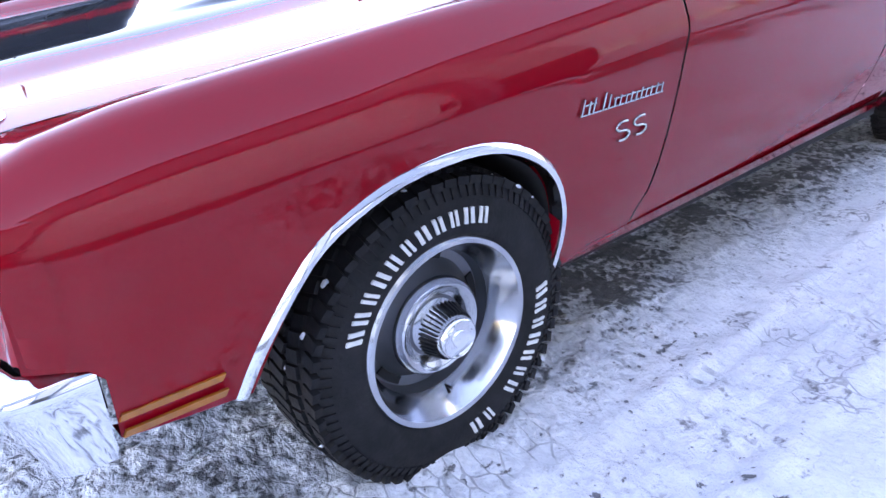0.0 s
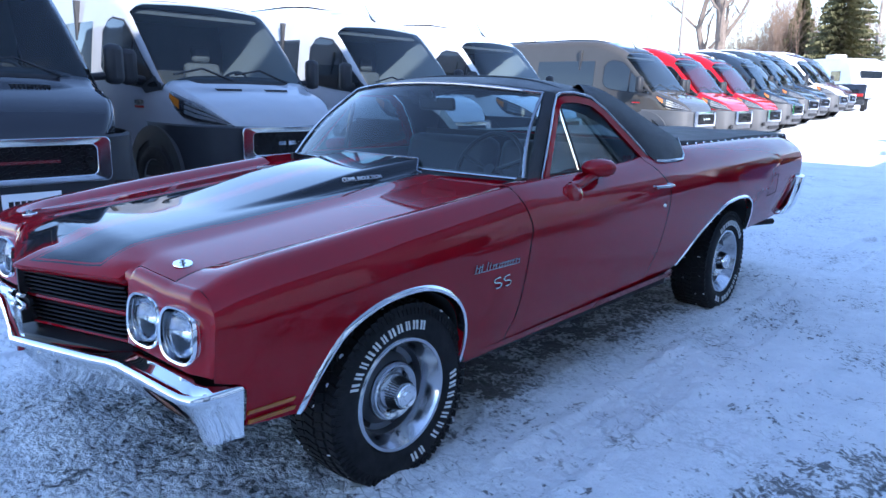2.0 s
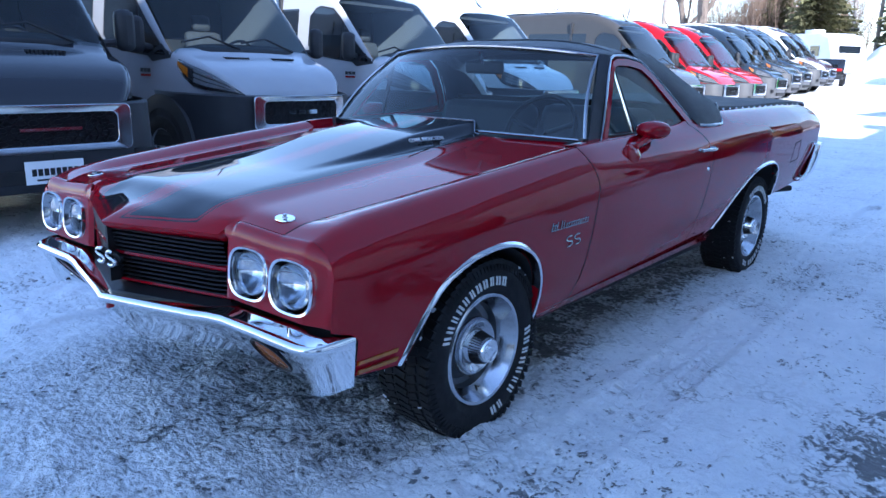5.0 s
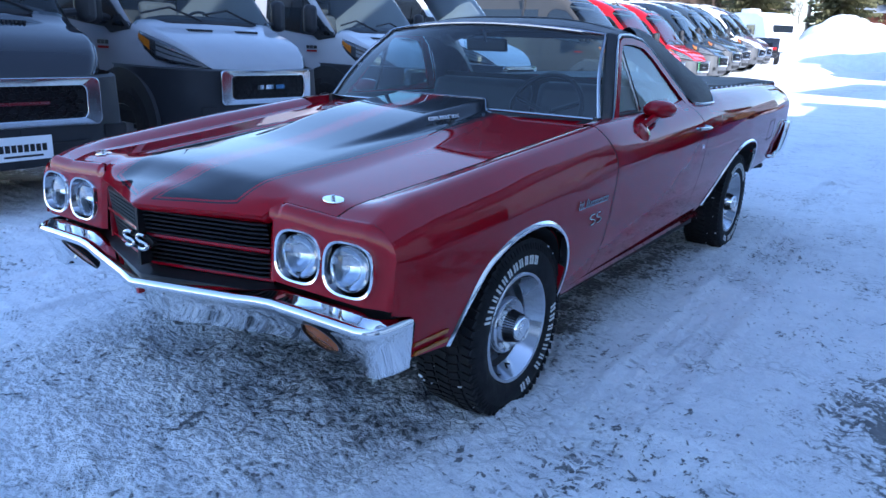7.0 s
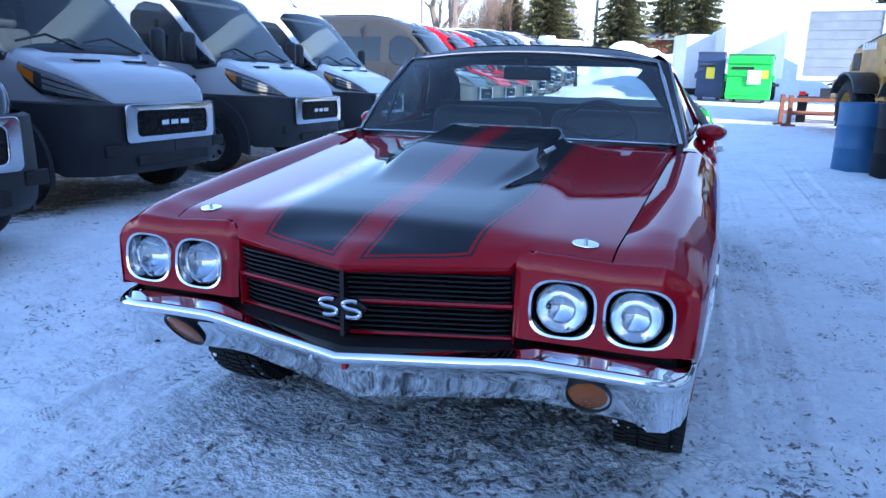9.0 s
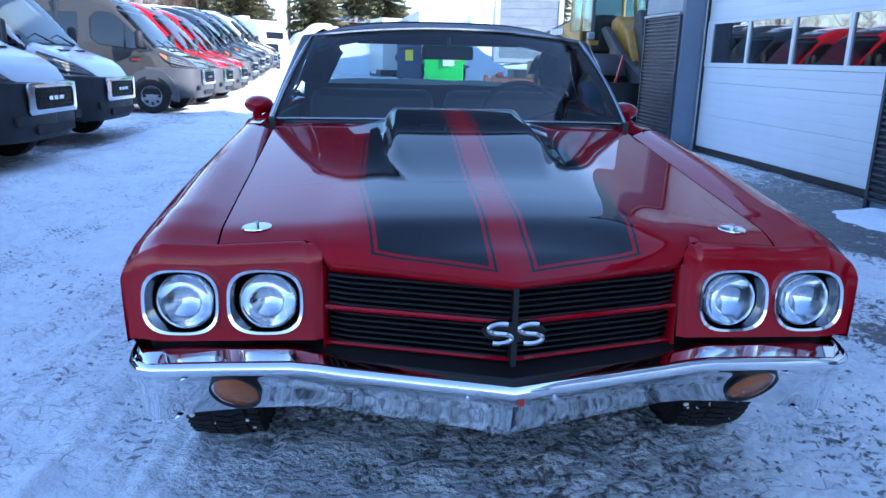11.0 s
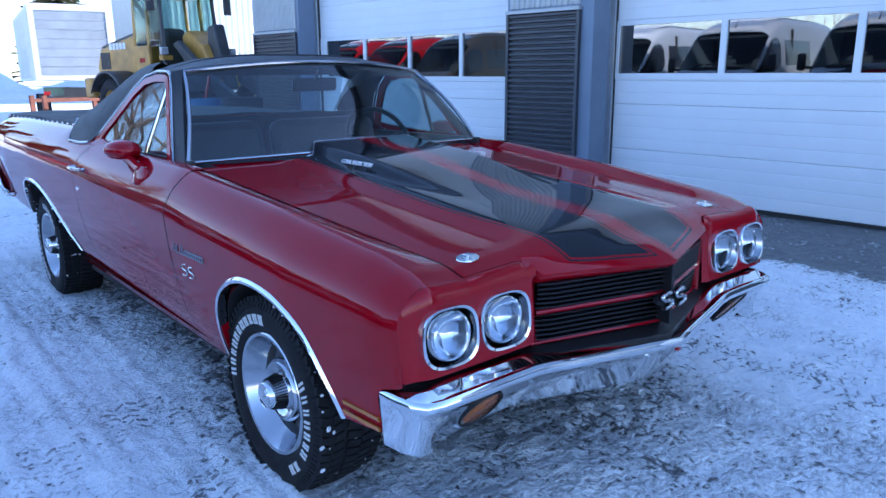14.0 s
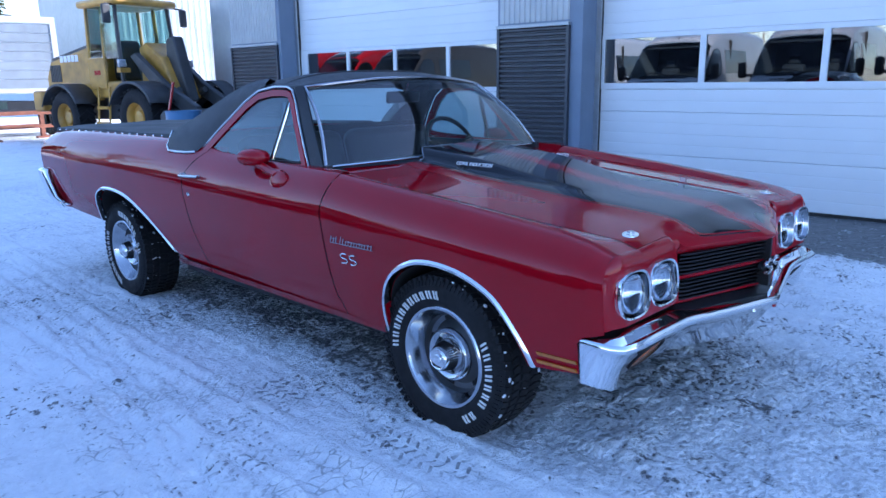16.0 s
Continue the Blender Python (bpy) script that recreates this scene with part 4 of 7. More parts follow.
# ---- ground ----
def ground_material():
    m = bpy.data.materials.new("dirty_snow_shaded_hollows")
    m.use_nodes = True
    n, l = m.node_tree.nodes, m.node_tree.links
    b = n["Principled BSDF"]
    tc = n.new("ShaderNodeTexCoord")

    def noise_tex(scale, detail=6, rough=0.6, vec=None):
        t = n.new("ShaderNodeTexNoise")
        t.inputs["Scale"].default_value, t.inputs["Detail"].default_value, t.inputs["Roughness"].default_value = scale, detail, rough
        l.new(vec or tc.outputs["Object"], t.inputs["Vector"])
        return t.outputs[0]

    def ramp(v, a, c, lo=0.0, hi=1.0):
        r = n.new("ShaderNodeMapRange")
        r.interpolation_type = "SMOOTHSTEP"
        for k, x in (("From Min", a), ("From Max", c), ("To Min", lo), ("To Max", hi)):
            r.inputs[k].default_value = x
        l.new(v, r.inputs["Value"])
        return r.outputs[0]

    def mixc(f, a, c):
        x = n.new("ShaderNodeMix")
        x.data_type = "RGBA"
        l.new(f, x.inputs["Factor"])
        for k, v in (("A", a), ("B", c)):
            if isinstance(v, tuple):
                x.inputs[k].default_value = (*v, 1)
            else:
                l.new(v, x.inputs[k])
        return x.outputs["Result"]

    def mul(a, c, kind="MULTIPLY"):
        x = n.new("ShaderNodeMath")
        x.operation = kind
        for i, v in enumerate((a, c)):
            if v is None:
                continue
            if isinstance(v, (int, float)):
                x.inputs[i].default_value = v
            else:
                l.new(v, x.inputs[i])
        return x.outputs[0]
    wet = n.new("ShaderNodeAttribute")
    wet.attribute_name = "bare"
    warp = n.new("ShaderNodeVectorMath")
    warp.operation = "ADD"
    wt = n.new("ShaderNodeTexNoise")
    wt.inputs["Scale"].default_value = 9.0
    wsc = n.new("ShaderNodeVectorMath")
    wsc.operation = "SCALE"
    wsc.inputs["Scale"].default_value = 0.03
    l.new(tc.outputs["Object"], wt.inputs["Vector"])
    l.new(wt.outputs["Color"], wsc.inputs[0])
    l.new(tc.outputs["Object"], warp.inputs[0])
    l.new(wsc.outputs[0], warp.inputs[1])

    def cells(scale):
        v = n.new("ShaderNodeTexVoronoi")
        v.feature = "SMOOTH_F1"
        v.inputs["Scale"].default_value = scale
        v.inputs["Smoothness"].default_value = 0.35
        l.new(warp.outputs[0], v.inputs["Vector"])
        return v.outputs["Distance"]
    fine, mid, big = noise_tex(38), noise_tex(7), noise_tex(0.8)
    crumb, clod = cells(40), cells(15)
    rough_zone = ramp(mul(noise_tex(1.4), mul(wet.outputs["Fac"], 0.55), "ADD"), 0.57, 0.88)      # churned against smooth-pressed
    pit_shade = mul(ramp(crumb, 0.46, 0.68), rough_zone)
    col = mixc(ramp(mid, 0.35, 0.7), (0.86, 0.875, 0.90), (0.94, 0.95, 0.965))
    col = mixc(ramp(mul(fine, big, "ADD"), 0.96, 1.25, 0.0, 0.18), col, (0.55, 0.56, 0.58))
    # shade of the churned crevices put into the colour
    col = mixc(mul(pit_shade, 0.4), col, (0.24, 0.24, 0.245))
    # tread imprints along tracks, short cracks in the trodden crust; their shade is painted
    def attr(name):
        x = n.new("ShaderNodeAttribute")
        x.attribute_name = name
        return x.outputs["Fac"]
    wob = mul(mul(noise_tex(6), 0.035), -0.017, "ADD")
    tu, tv = mul(attr("across"), wob, "ADD"), mul(attr("along"), wob, "ADD")
    zig = mul(mul(mul(mul(tu, 22.0), 1.0, "PINGPONG"), 0.55), mul(tv, 19.0), "ADD")
    cut = mul(mul(mul(zig, None, "FRACT"), 0.30, "LESS_THAN"), mul(mul(mul(tu, 22.0), None, "FRACT"), 0.16, "GREATER_THAN"))
    cut = mul(mul(cut, attr("tread")), mul(ramp(noise_tex(2.2), 0.48, 0.62), ramp(noise_tex(17, 4), 0.40, 0.54)))
    vo = n.new("ShaderNodeTexVoronoi")
    vo.feature = "DISTANCE_TO_EDGE"
    vo.inputs["Scale"].default_value = 17
    stretch = n.new("ShaderNodeVectorMath")
    stretch.operation = "MULTIPLY"
    stretch.inputs[1].default_value = (0.75, 1.35, 1.0)
    l.new(warp.outputs[0], stretch.inputs[0])
    l.new(stretch.outputs[0], vo.inputs["Vector"])
    crack = mul(ramp(vo.outputs["Distance"], 0.02, 0.05, 1.0, 0.0), ramp(mul(noise_tex(1.7, 3), mul(noise_tex(9, 3), 0.6), "ADD"), 0.84, 0.95))
    groove = mul(mul(cut, mul(crack, 0.6), "MAXIMUM"), 0.8)
    col = mixc(groove, col, (0.16, 0.162, 0.17))

    def stretched(sx, sy, turn):
        k = n.new("ShaderNodeMapping")
        k.inputs["Scale"].default_value = (sx, sy, 1.0)
        k.inputs["Rotation"].default_value = (0, 0, radians(turn))
        l.new(tc.outputs["Object"], k.inputs["Vector"])
        return k.outputs[0]
    # crust of small lumps in trodden slush, scattered holes elsewhere; hollow shade painted dark
    lumps = noise_tex(33, 3, 0.58, stretched(0.9, 1.1, 20))
    chunk = noise_tex(19, 6, 0.66, stretched(1.15, 0.75, -15))
    zone = ramp(noise_tex(1.1, 4), 0.36, 0.66, -0.095, 0.040)
    zone = mul(zone, mul(attr("grey"), 0.042), "ADD")
    pit = ramp(mul(chunk, zone, "SUBTRACT"), 0.325, 0.375, 1.0, 0.0)
    speck = ramp(mul(lumps, mul(zone, 0.8), "SUBTRACT"), 0.30, 0.355, 1.0, 0.0)
    fleck = mul(pit, speck, "MAXIMUM")
    slush = mixc(ramp(mul(lumps, mul(noise_tex(70, 3), 0.3), "ADD"), 0.575, 0.665), (0.29, 0.295, 0.305), (0.88, 0.89, 0.905))
    col = mixc(mul(mul(attr("grey"), ramp(noise_tex(5, 4), 0.32, 0.60, 0.25, 1.0)), 0.50), col, slush)
    col = mixc(mul(fleck, 0.82), col, (0.085, 0.087, 0.092))
    # prints of patterned soles, with their shade in the colour
    sole_at = n.new("ShaderNodeVectorMath")
    sole_at.operation = "SCALE"
    sole_at.inputs["Scale"].default_value = 60.0
    l.new(stretched(1.0, 1.0, 33), sole_at.inputs[0])
    dots = n.new("ShaderNodeTexVoronoi")
    dots.inputs["Randomness"].default_value = 0.0
    dots.inputs["Scale"].default_value = 1.0
    l.new(sole_at.outputs[0], dots.inputs["Vector"])
    sole = mul(mul(ramp(attr("sole"), 0.35, 0.65), ramp(dots.outputs["Distance"], 0.30, 0.42, 1.0, 0.0)), ramp(noise_tex(13, 3), 0.36, 0.52))
    col = mixc(mul(sole, 0.6), col, (0.22, 0.225, 0.24))
    grit = ramp(noise_tex(120, 3), 0.68, 0.73)
    col = mixc(mul(grit, ramp(big, 0.4, 0.6, 0.1, 0.8)), col, (0.10, 0.095, 0.09))
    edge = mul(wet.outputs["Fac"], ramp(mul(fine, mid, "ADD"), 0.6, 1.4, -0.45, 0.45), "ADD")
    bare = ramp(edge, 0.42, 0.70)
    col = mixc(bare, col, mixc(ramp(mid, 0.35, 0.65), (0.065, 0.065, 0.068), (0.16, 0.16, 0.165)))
    l.new(col, b.inputs["Base Color"])
    l.new(ramp(bare, 0, 1, 0.75, 0.40), b.inputs["Roughness"])
    bp = n.new("ShaderNodeBump")
    bp.inputs["Strength"].default_value, bp.inputs["Distance"].default_value = 1.0, 0.024
    relief = mul(mul(noise_tex(60, 6, 0.7), 0.35), mul(chunk, 0.9), "ADD")
    relief = mul(relief, mul(mul(crumb, -0.45), rough_zone), "ADD")
    relief = mul(relief, mul(mul(clod, -0.5), rough_zone), "ADD")
    relief = mul(relief, mul(mul(groove, sole, "ADD"), -0.35), "ADD")
    relief = mul(relief, mul(fleck, -0.5), "ADD")
    relief = mul(relief, mul(mul(lumps, mul(attr("grey"), 0.3, "ADD")), 1.3), "ADD")
    l.new(relief, bp.inputs["Height"])
    l.new(bp.outputs[0], b.inputs["Normal"])
    return m


def axis_lines(dense0, dense1, step, far):
    v = list(np.arange(dense0, dense1, step))
    lo, hi, k = dense0, dense1, step
    while hi < far:
        k *= 1.13
        hi += k
        v.append(hi)
    k = step
    while lo > -far:
        k *= 1.13
        lo -= k
        v.insert(0, lo)
    return v


def far_rise(x, y):
    """The yard climbs a little towards the far end."""
    rise = 0.028 * max(0, y - 24) * smoothstep(22, 36, y) * (1 - 0.5 * smoothstep(50, 120, y))
    return rise + 0.38 * smoothstep(21, 29, y) * smoothstep(3.0, 4.6, -x)


def gz(x, y):
    return G + far_rise(x, y)


TRACKS = [  # tyre tracks: start, end, sideways bow
    ((1.55, -3.4), (1.75, 9.0), 0.25), ((2.6, -3.4), (2.2, 9.0), -0.2), ((-1.35, -3.5), (-1.5, 9.5), -0.12), ((-2.3, -3.5), (-2.9, 9.5), 0.15),
    ((-3.2, -2.4), (3.0, -1.5), 0.5), ((-3.4, -1.5), (2.6, -2.9), -0.35), ((-2.9, -3.2), (-1.1, 6.0), 0.4), ((0.1, -3.5), (0.75, 0.0), 0.12), ((-1.2, -3.5), (-0.75, 0.0), 0.10),
    ((-1.75, -3.3), (-1.9, 9.0), 0.1), ((-2.7, -3.3), (-2.3, 9.0), -0.1), ((-1.15, -0.6), (-1.1, 8.0), 0.05), ((-2.6, -2.9), (2.9, -2.3), 0.2), ((1.2, -3.4), (1.15, 6.0), 0.05), ((-2.2, -1.2), (1.5, -3.3), 0.1)]


def snow_height(x, y):
    p = Vector((x, y, 0))
    d = 0.014 * noise.noise(p * 1.3) + 0.016 * noise.noise(p * 4.1) + 0.012 * noise.noise(p * 11) + 0.009 * noise.noise(p * 24)
    d += 0.016 * max(0, noise.noise(p * 3.2 + Vector((7, 7, 7)))) * abs(noise.noise(p * 15 + Vector((1, 4, 2)))) * 2
    tread = (0.0, 0.0, 0.0)
    for (x0, y0), (x1, y1), bow in TRACKS:
        dx, dy = x1 - x0, y1 - y0
        L = math.hypot(dx, dy)
        t = ((x - x0) * dx + (y - y0) * dy) / L / L
        if -0.02 < t < 1.02:
            c = ((x - x0) * dy - (y - y0) * dx) / L - bow * math.sin(math.pi * t)
            if abs(c) < 0.2:
                f = 1 - smoothstep(0.09, 0.15, abs(c))
                lug = math.sin(t * L * 2 * math.pi / 0.058 + (3.1 if c > 0 else 0) + 9 * abs(c)) + 1.1 * math.cos(c * 2 * math.pi / 0.062)
                if f > tread[0]:
                    tread = (f, c, t * L)
                d += f * (-0.013 + 0.0062 * lug) * (0.55 + 0.6 * noise.noise(p * 0.9 + Vector((bow * 9, 0, 3)))) + 0.010 * smoothstep(0.11, 0.15, abs(c)) * (1 - smoothstep(0.15, 0.2, abs(c)))
    return d, tread


SOLES = [(1.83, 0.25), (1.90, 0.05), (1.06, -0.23), (1.22, -0.16), (-0.21, -0.94), (0.49, -0.69), (0.18, -1.26), (0.06, -0.22), (1.75, 0.54), (-1.30, -0.75), (-1.62, -0.35), (-1.95, -1.10)]


def sole_amount(x, y):
    """Where shoes have pressed their pattern into the snow."""
    f = 0.0
    for k, (u, v) in enumerate(SOLES):
        a, c = x - u, y - v
        if abs(a) < 0.25 and abs(c) < 0.25:
            t = 0.6 + 1.7 * k
            p, q = a * math.cos(t) + c * math.sin(t), c * math.cos(t) - a * math.sin(t)
            f = max(f, 1 - (abs(p) / 0.115) ** 3 - (abs(q) / 0.055) ** 3)
    return max(0.0, f)


def grey_amount(x, y):
    """How far the snow is ground to grey slush there."""
    p = Vector((x, y, 0))
    n = noise.noise(p * 1.1 + Vector((0, 0, 5)))
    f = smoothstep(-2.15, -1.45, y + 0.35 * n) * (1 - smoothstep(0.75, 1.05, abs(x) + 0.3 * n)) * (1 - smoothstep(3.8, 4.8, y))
    f += 0.5 * math.exp(-((x - 0.1) / 1.1) ** 2 - ((y + 2.0) / 0.7) ** 2)
    return min(1.0, f + 0.15 * max(0, noise.noise(p * 0.6 + Vector((9, 1, 2)))))


def bare_and_shade(x, y):
    """How far the pavement shows through the snow there; below the car it also paints shade."""
    p = Vector((x, y, 0))
    f = 0.10 + 0.22 * max(0, noise.noise(p * 0.55 + Vector((4, 2, 0))))
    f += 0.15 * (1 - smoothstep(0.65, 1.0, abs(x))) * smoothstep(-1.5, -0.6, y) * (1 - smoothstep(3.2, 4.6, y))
    # bared further in the car's footprint, standing in for the shade below it
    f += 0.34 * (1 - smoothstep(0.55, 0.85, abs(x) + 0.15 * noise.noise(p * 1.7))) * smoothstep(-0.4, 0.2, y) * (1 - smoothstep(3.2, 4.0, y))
    u = x * 0.9991 + y * 0.042
    f += 0.75 * smoothstep(2.7, 3.3, u + 0.25 * noise.noise(p * 0.9)) * (1 - smoothstep(6.0, 8.5, y)) * smoothstep(-6, 1.0, 5 - abs(y + 1))
    f += 0.55 * max(0, 1 - ((x - 2.25) / 0.55) ** 2 - ((y - 0.75) / 0.9) ** 2)
    f += 0.6 * smoothstep(4.0, 4.7, -x + 0.3 * noise.noise(p)) * (1 - smoothstep(9.0, 10.0, -x)) * (1 - smoothstep(10.5, 12.0, y)) * smoothstep(-2.0, -0.5, y)
    if y > 11:
        f += 0.55 * max(0, noise.noise(Vector((x * 0.35, y * 0.10, 7)))) * (1 - smoothstep(55, 90, y))
    return f


xs, ys = axis_lines(-3.4, 3.2, 0.019, 260), axis_lines(-3.0, 3.6, 0.019, 260)
nx, ny = len(xs), len(ys)
verts, bare, greys, treads, soles = [], [], [], [], []
for y in ys:
    for x in xs:
        near = 1 - smoothstep(9, 16, math.hypot(x, y - 2))
        fade = 0.35 + 0.65 * near
        b = bare_and_shade(x, y)
        tread = (0.0, 0.0, 0.0)
        z = G + far_rise(x, y) - 0.012 * smoothstep(0.45, 0.8, b)
        if max(abs(x), abs(y)) < 40:
            d, tread = snow_height(x, y)
            z += d * fade * (1 - 0.8 * smoothstep(0.5, 0.85, b))
        # churned ridge along the foot of the vans
        line = -3.45 - 0.055 * y
        z += 0.10 * math.exp(-((x - line + 0.25 * noise.noise(Vector((y * 0.7, 3, 0)))) / 0.28) ** 2) * smoothstep(1.5, 3, y) * (1 - smoothstep(30, 40, y)) * (0.6 + 0.8 * abs(noise.noise(Vector((x * 2, y * 2, 1)))))
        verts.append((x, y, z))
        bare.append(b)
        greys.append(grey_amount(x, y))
        treads.append(tread)
        soles.append(sole_amount(x, y))
me = bpy.data.meshes.new("ground")
me.from_pydata(verts, [], [(j * nx + i, j * nx + i + 1, (j + 1) * nx + i + 1, (j + 1) * nx + i) for j in range(ny - 1) for i in range(nx - 1)])
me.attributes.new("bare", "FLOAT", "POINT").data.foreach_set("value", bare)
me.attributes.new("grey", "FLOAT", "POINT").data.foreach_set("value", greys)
me.attributes.new("sole", "FLOAT", "POINT").data.foreach_set("value", soles)
for k, name in enumerate(("tread", "across", "along")):
    me.attributes.new(name, "FLOAT", "POINT").data.foreach_set("value", [q[k] for q in treads])
me.polygons.foreach_set("use_smooth", [True] * len(me.polygons))
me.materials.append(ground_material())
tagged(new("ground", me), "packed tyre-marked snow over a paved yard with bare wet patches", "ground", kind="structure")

# ---- workshop building, turned a little against the car ----
LOT = pose(0, 0, 0, 0.7, 0, 2.4)
WALL_U, FACE_U = 4.785, 4.42       # plane of the doors, and of the piers before them
H = 7.0
white_panel = material("white_door_panel", (0.62, 0.64, 0.665), rough=0.45, grain=0.05, scale=2, bump=0.12, bump_scale=90)
siding_dark = material("charcoal_ribbed_siding", (0.045, 0.05, 0.062), rough=0.42, metal=0.25, grain=0.15, scale=5)
siding_light = material("light_grey_ribbed_siding", (0.36, 0.38, 0.40), rough=0.45, metal=0.3, grain=0.1, scale=5)
steel_blue = material("slate_blue_painted_steel", (0.15, 0.19, 0.26), rough=0.5, grain=0.12, scale=4)
galv = material("galvanised_angle", (0.5, 0.52, 0.54), rough=0.35, metal=0.9, grain=0.15, scale=20)
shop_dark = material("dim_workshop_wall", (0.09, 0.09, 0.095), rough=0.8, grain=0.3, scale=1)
door_glass = glass("double_door_glazing", (0.30, 0.34, 0.36), rough=0.015, face=0.24)
seal = material("black_rubber_seal", (0.012, 0.012, 0.012), rough=0.6, grain=0.2)


def lot(ob):
    ob.matrix_world = LOT @ ob.matrix_basis
    return ob


def wall(name, *a):
    return lot(part(name, box(*a), steel_blue, kind="structure", smooth=0, label="slate blue painted steel pier wall", category="wall"))


# piers: (start, end) along the wall; doors lie between
PIERS = [(-14.0, -8.5), (-3.4, -2.25), (2.67, 3.85), (8.25, 9.66)]
for k, (a, b) in enumerate(PIERS):
    w = wall("wall_pier_%d" % (k + 1), FACE_U, WALL_U + 0.25, a, b, -0.2, H)
    # dark ribbed wainscot and light ribbed siding above, proud of the pier
    zt = 1.955
    a1 = a + (0.08 if k == 3 else 0.17)
    b1 = b - 0.03
    bm = bmesh.new()
    pts, z = [], 0.05
    while z < zt - 0.03:
        pts += [(FACE_U - 0.006, z), (FACE_U - 0.034, z + 0.012), (FACE_U - 0.034, z + 0.034), (FACE_U - 0.006, z + 0.046)]
        z += 0.058
    sheet([[(u, y, zz) for u, zz in pts] for y in (a1, b1)], bm)
    lot(part("ribbed_wainscot", bm, siding_dark, kind="structure", smooth=0, label="charcoal horizontally ribbed steel wainscot", category="siding"))
    bm = bmesh.new()
    pts, y = [], a1
    while y < b1 - 0.02:
        pts += [(FACE_U - 0.006, y), (FACE_U - 0.022, y + 0.012), (FACE_U - 0.022, y + 0.03), (FACE_U - 0.006, y + 0.042), (FACE_U - 0.006, y + 0.075)]
        y += 0.075
    sheet([[(u, yy, zz) for u, yy in pts] for zz in (zt + 0.06, H)], bm)
    lot(part("ribbed_siding", bm, siding_light, kind="structure", smooth=0, label="light grey vertically ribbed steel siding", category="siding"))
    for yy in (a1, b1):
        lot(part("corner_trim", box(FACE_U - 0.045, FACE_U - 0.002, yy - 0.018, yy + 0.018, -0.1, zt), siding_dark, kind="structure", smooth=0, category="trim"))
    lot(part("ledge_trim", box(FACE_U - 0.06, FACE_U - 0.002, a1 - 0.02, b1 + 0.02, zt, zt + 0.035), siding_light, kind="structure", smooth=0, category="trim"))


def garage_door(y0, y1, p1, p0, panes, sill, head):
    """Sectional door from y0 to y1 along the wall, with a band of panes from p1 down to p0."""
    door = holder("garage_door", LOT, "white sectional garage door with a row of framed windows", "garage door", "garage doors")
    top = 4.4
    u = WALL_U
    # panel rows below the panes: a groove every 0.115 m, deeper at the section joints
    def skin(z0, z1, ya, yb, name):
        bm = bmesh.new()
        pts, zz = [], z0
        k = 0
        while zz < z1 - 0.01:
            n = min(z1, zz + 0.118)
            dg = 0.012 if k % 4 == 0 else 0.004
            pts += [(u + dg, zz), (u + 0.001, zz + 0.006), (u, zz + 0.02), (u, n - 0.012), (u + 0.001, n - 0.004)]
            zz = n
            k += 1
        sheet([[(uu, y, q) for uu, q in pts] for y in (ya, yb)], bm)
        part(name, bm, white_panel, door, smooth=20)
    skin(0.05, sill - 0.06, y0, y1, "panel_section")
    skin(head + 0.05, top, y0, y1, "panel_section")
    # window section frame
    w = (p1 - p0) / panes
    bm = box(u - 0.012, u + 0.03, y0, y1, sill - 0.06, sill)
    part("bottom_rail", bm, white_panel, door, smooth=0)
    part("top_rail", box(u - 0.012, u + 0.03, y0, y1, head, head + 0.05), white_panel, door, smooth=0)
    for k in range(panes + 1):
        c = p0 + k * w
        part("mullion", box(u - 0.013, u + 0.03, y0 if k == 0 else c - 0.030, y1 if k == panes else c + 0.030, sill, head), white_panel, door, smooth=0)
    for k in range(panes):
        a = p0 + k * w
        part("pane", box(u + 0.008, u + 0.014, a + 0.03, a + w - 0.03, sill, head), door_glass, door, smooth=0)
    part("bottom_seal", box(u - 0.004, u + 0.03, y0, y1, -0.02, 0.05), seal, door, smooth=0)
    for yy in (y0, y1):
        part("side_seal", box(u - 0.045, u + 0.02, yy - 0.03, yy + 0.03, -0.02, top), seal, door, smooth=0)
        part("track_angle", box(u - 0.07, u - 0.046, yy - 0.035, yy + 0.035, -0.02, top), galv, door, smooth=0)
    return door


garage_door(3.87, 8.23, 8.07, 3.95, 4, 1.275, 1.815)
garage_door(-2.23, 2.65, 2.62, -2.10, 4, 1.31, 1.795)
garage_door(-8.48, -3.42, -3.45, -8.17, 4, 1.31, 1.795)
for a, b in ((3.85, 8.25), (-2.25, 2.67), (-8.5, -3.4)):
    lot(part("wall_header", box(FACE_U, WALL_U + 0.25, a, b, 4.4, H), steel_blue, kind="structure", smooth=0, category="wall"))
lot(part("wall_east_return", box(WALL_U + 0.25, 20, 9.41, 9.66, -0.2, H), siding_light, kind="structure", smooth=0, category="wall"))
lot(part("wall_back", box(19.8, 20, -13.75, 9.41, -0.2, H), siding_light, kind="structure", smooth=0, category="wall"))
lot(part("wall_west_return", box(WALL_U + 0.25, 20, -14, -13.75, -0.2, H), siding_light, kind="structure", smooth=0, category="wall"))
lot(part("roof", box(FACE_U - 0.15, 20.1, -14.1, 9.76, H, H + 0.25), siding_dark, kind="structure", smooth=0, category="roof"))
# unseen partition and floor, added as a dark backing for the door panes
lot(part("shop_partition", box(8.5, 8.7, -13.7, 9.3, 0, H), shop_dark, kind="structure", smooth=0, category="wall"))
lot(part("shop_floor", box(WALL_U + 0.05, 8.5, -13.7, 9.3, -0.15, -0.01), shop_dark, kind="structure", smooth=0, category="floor"))
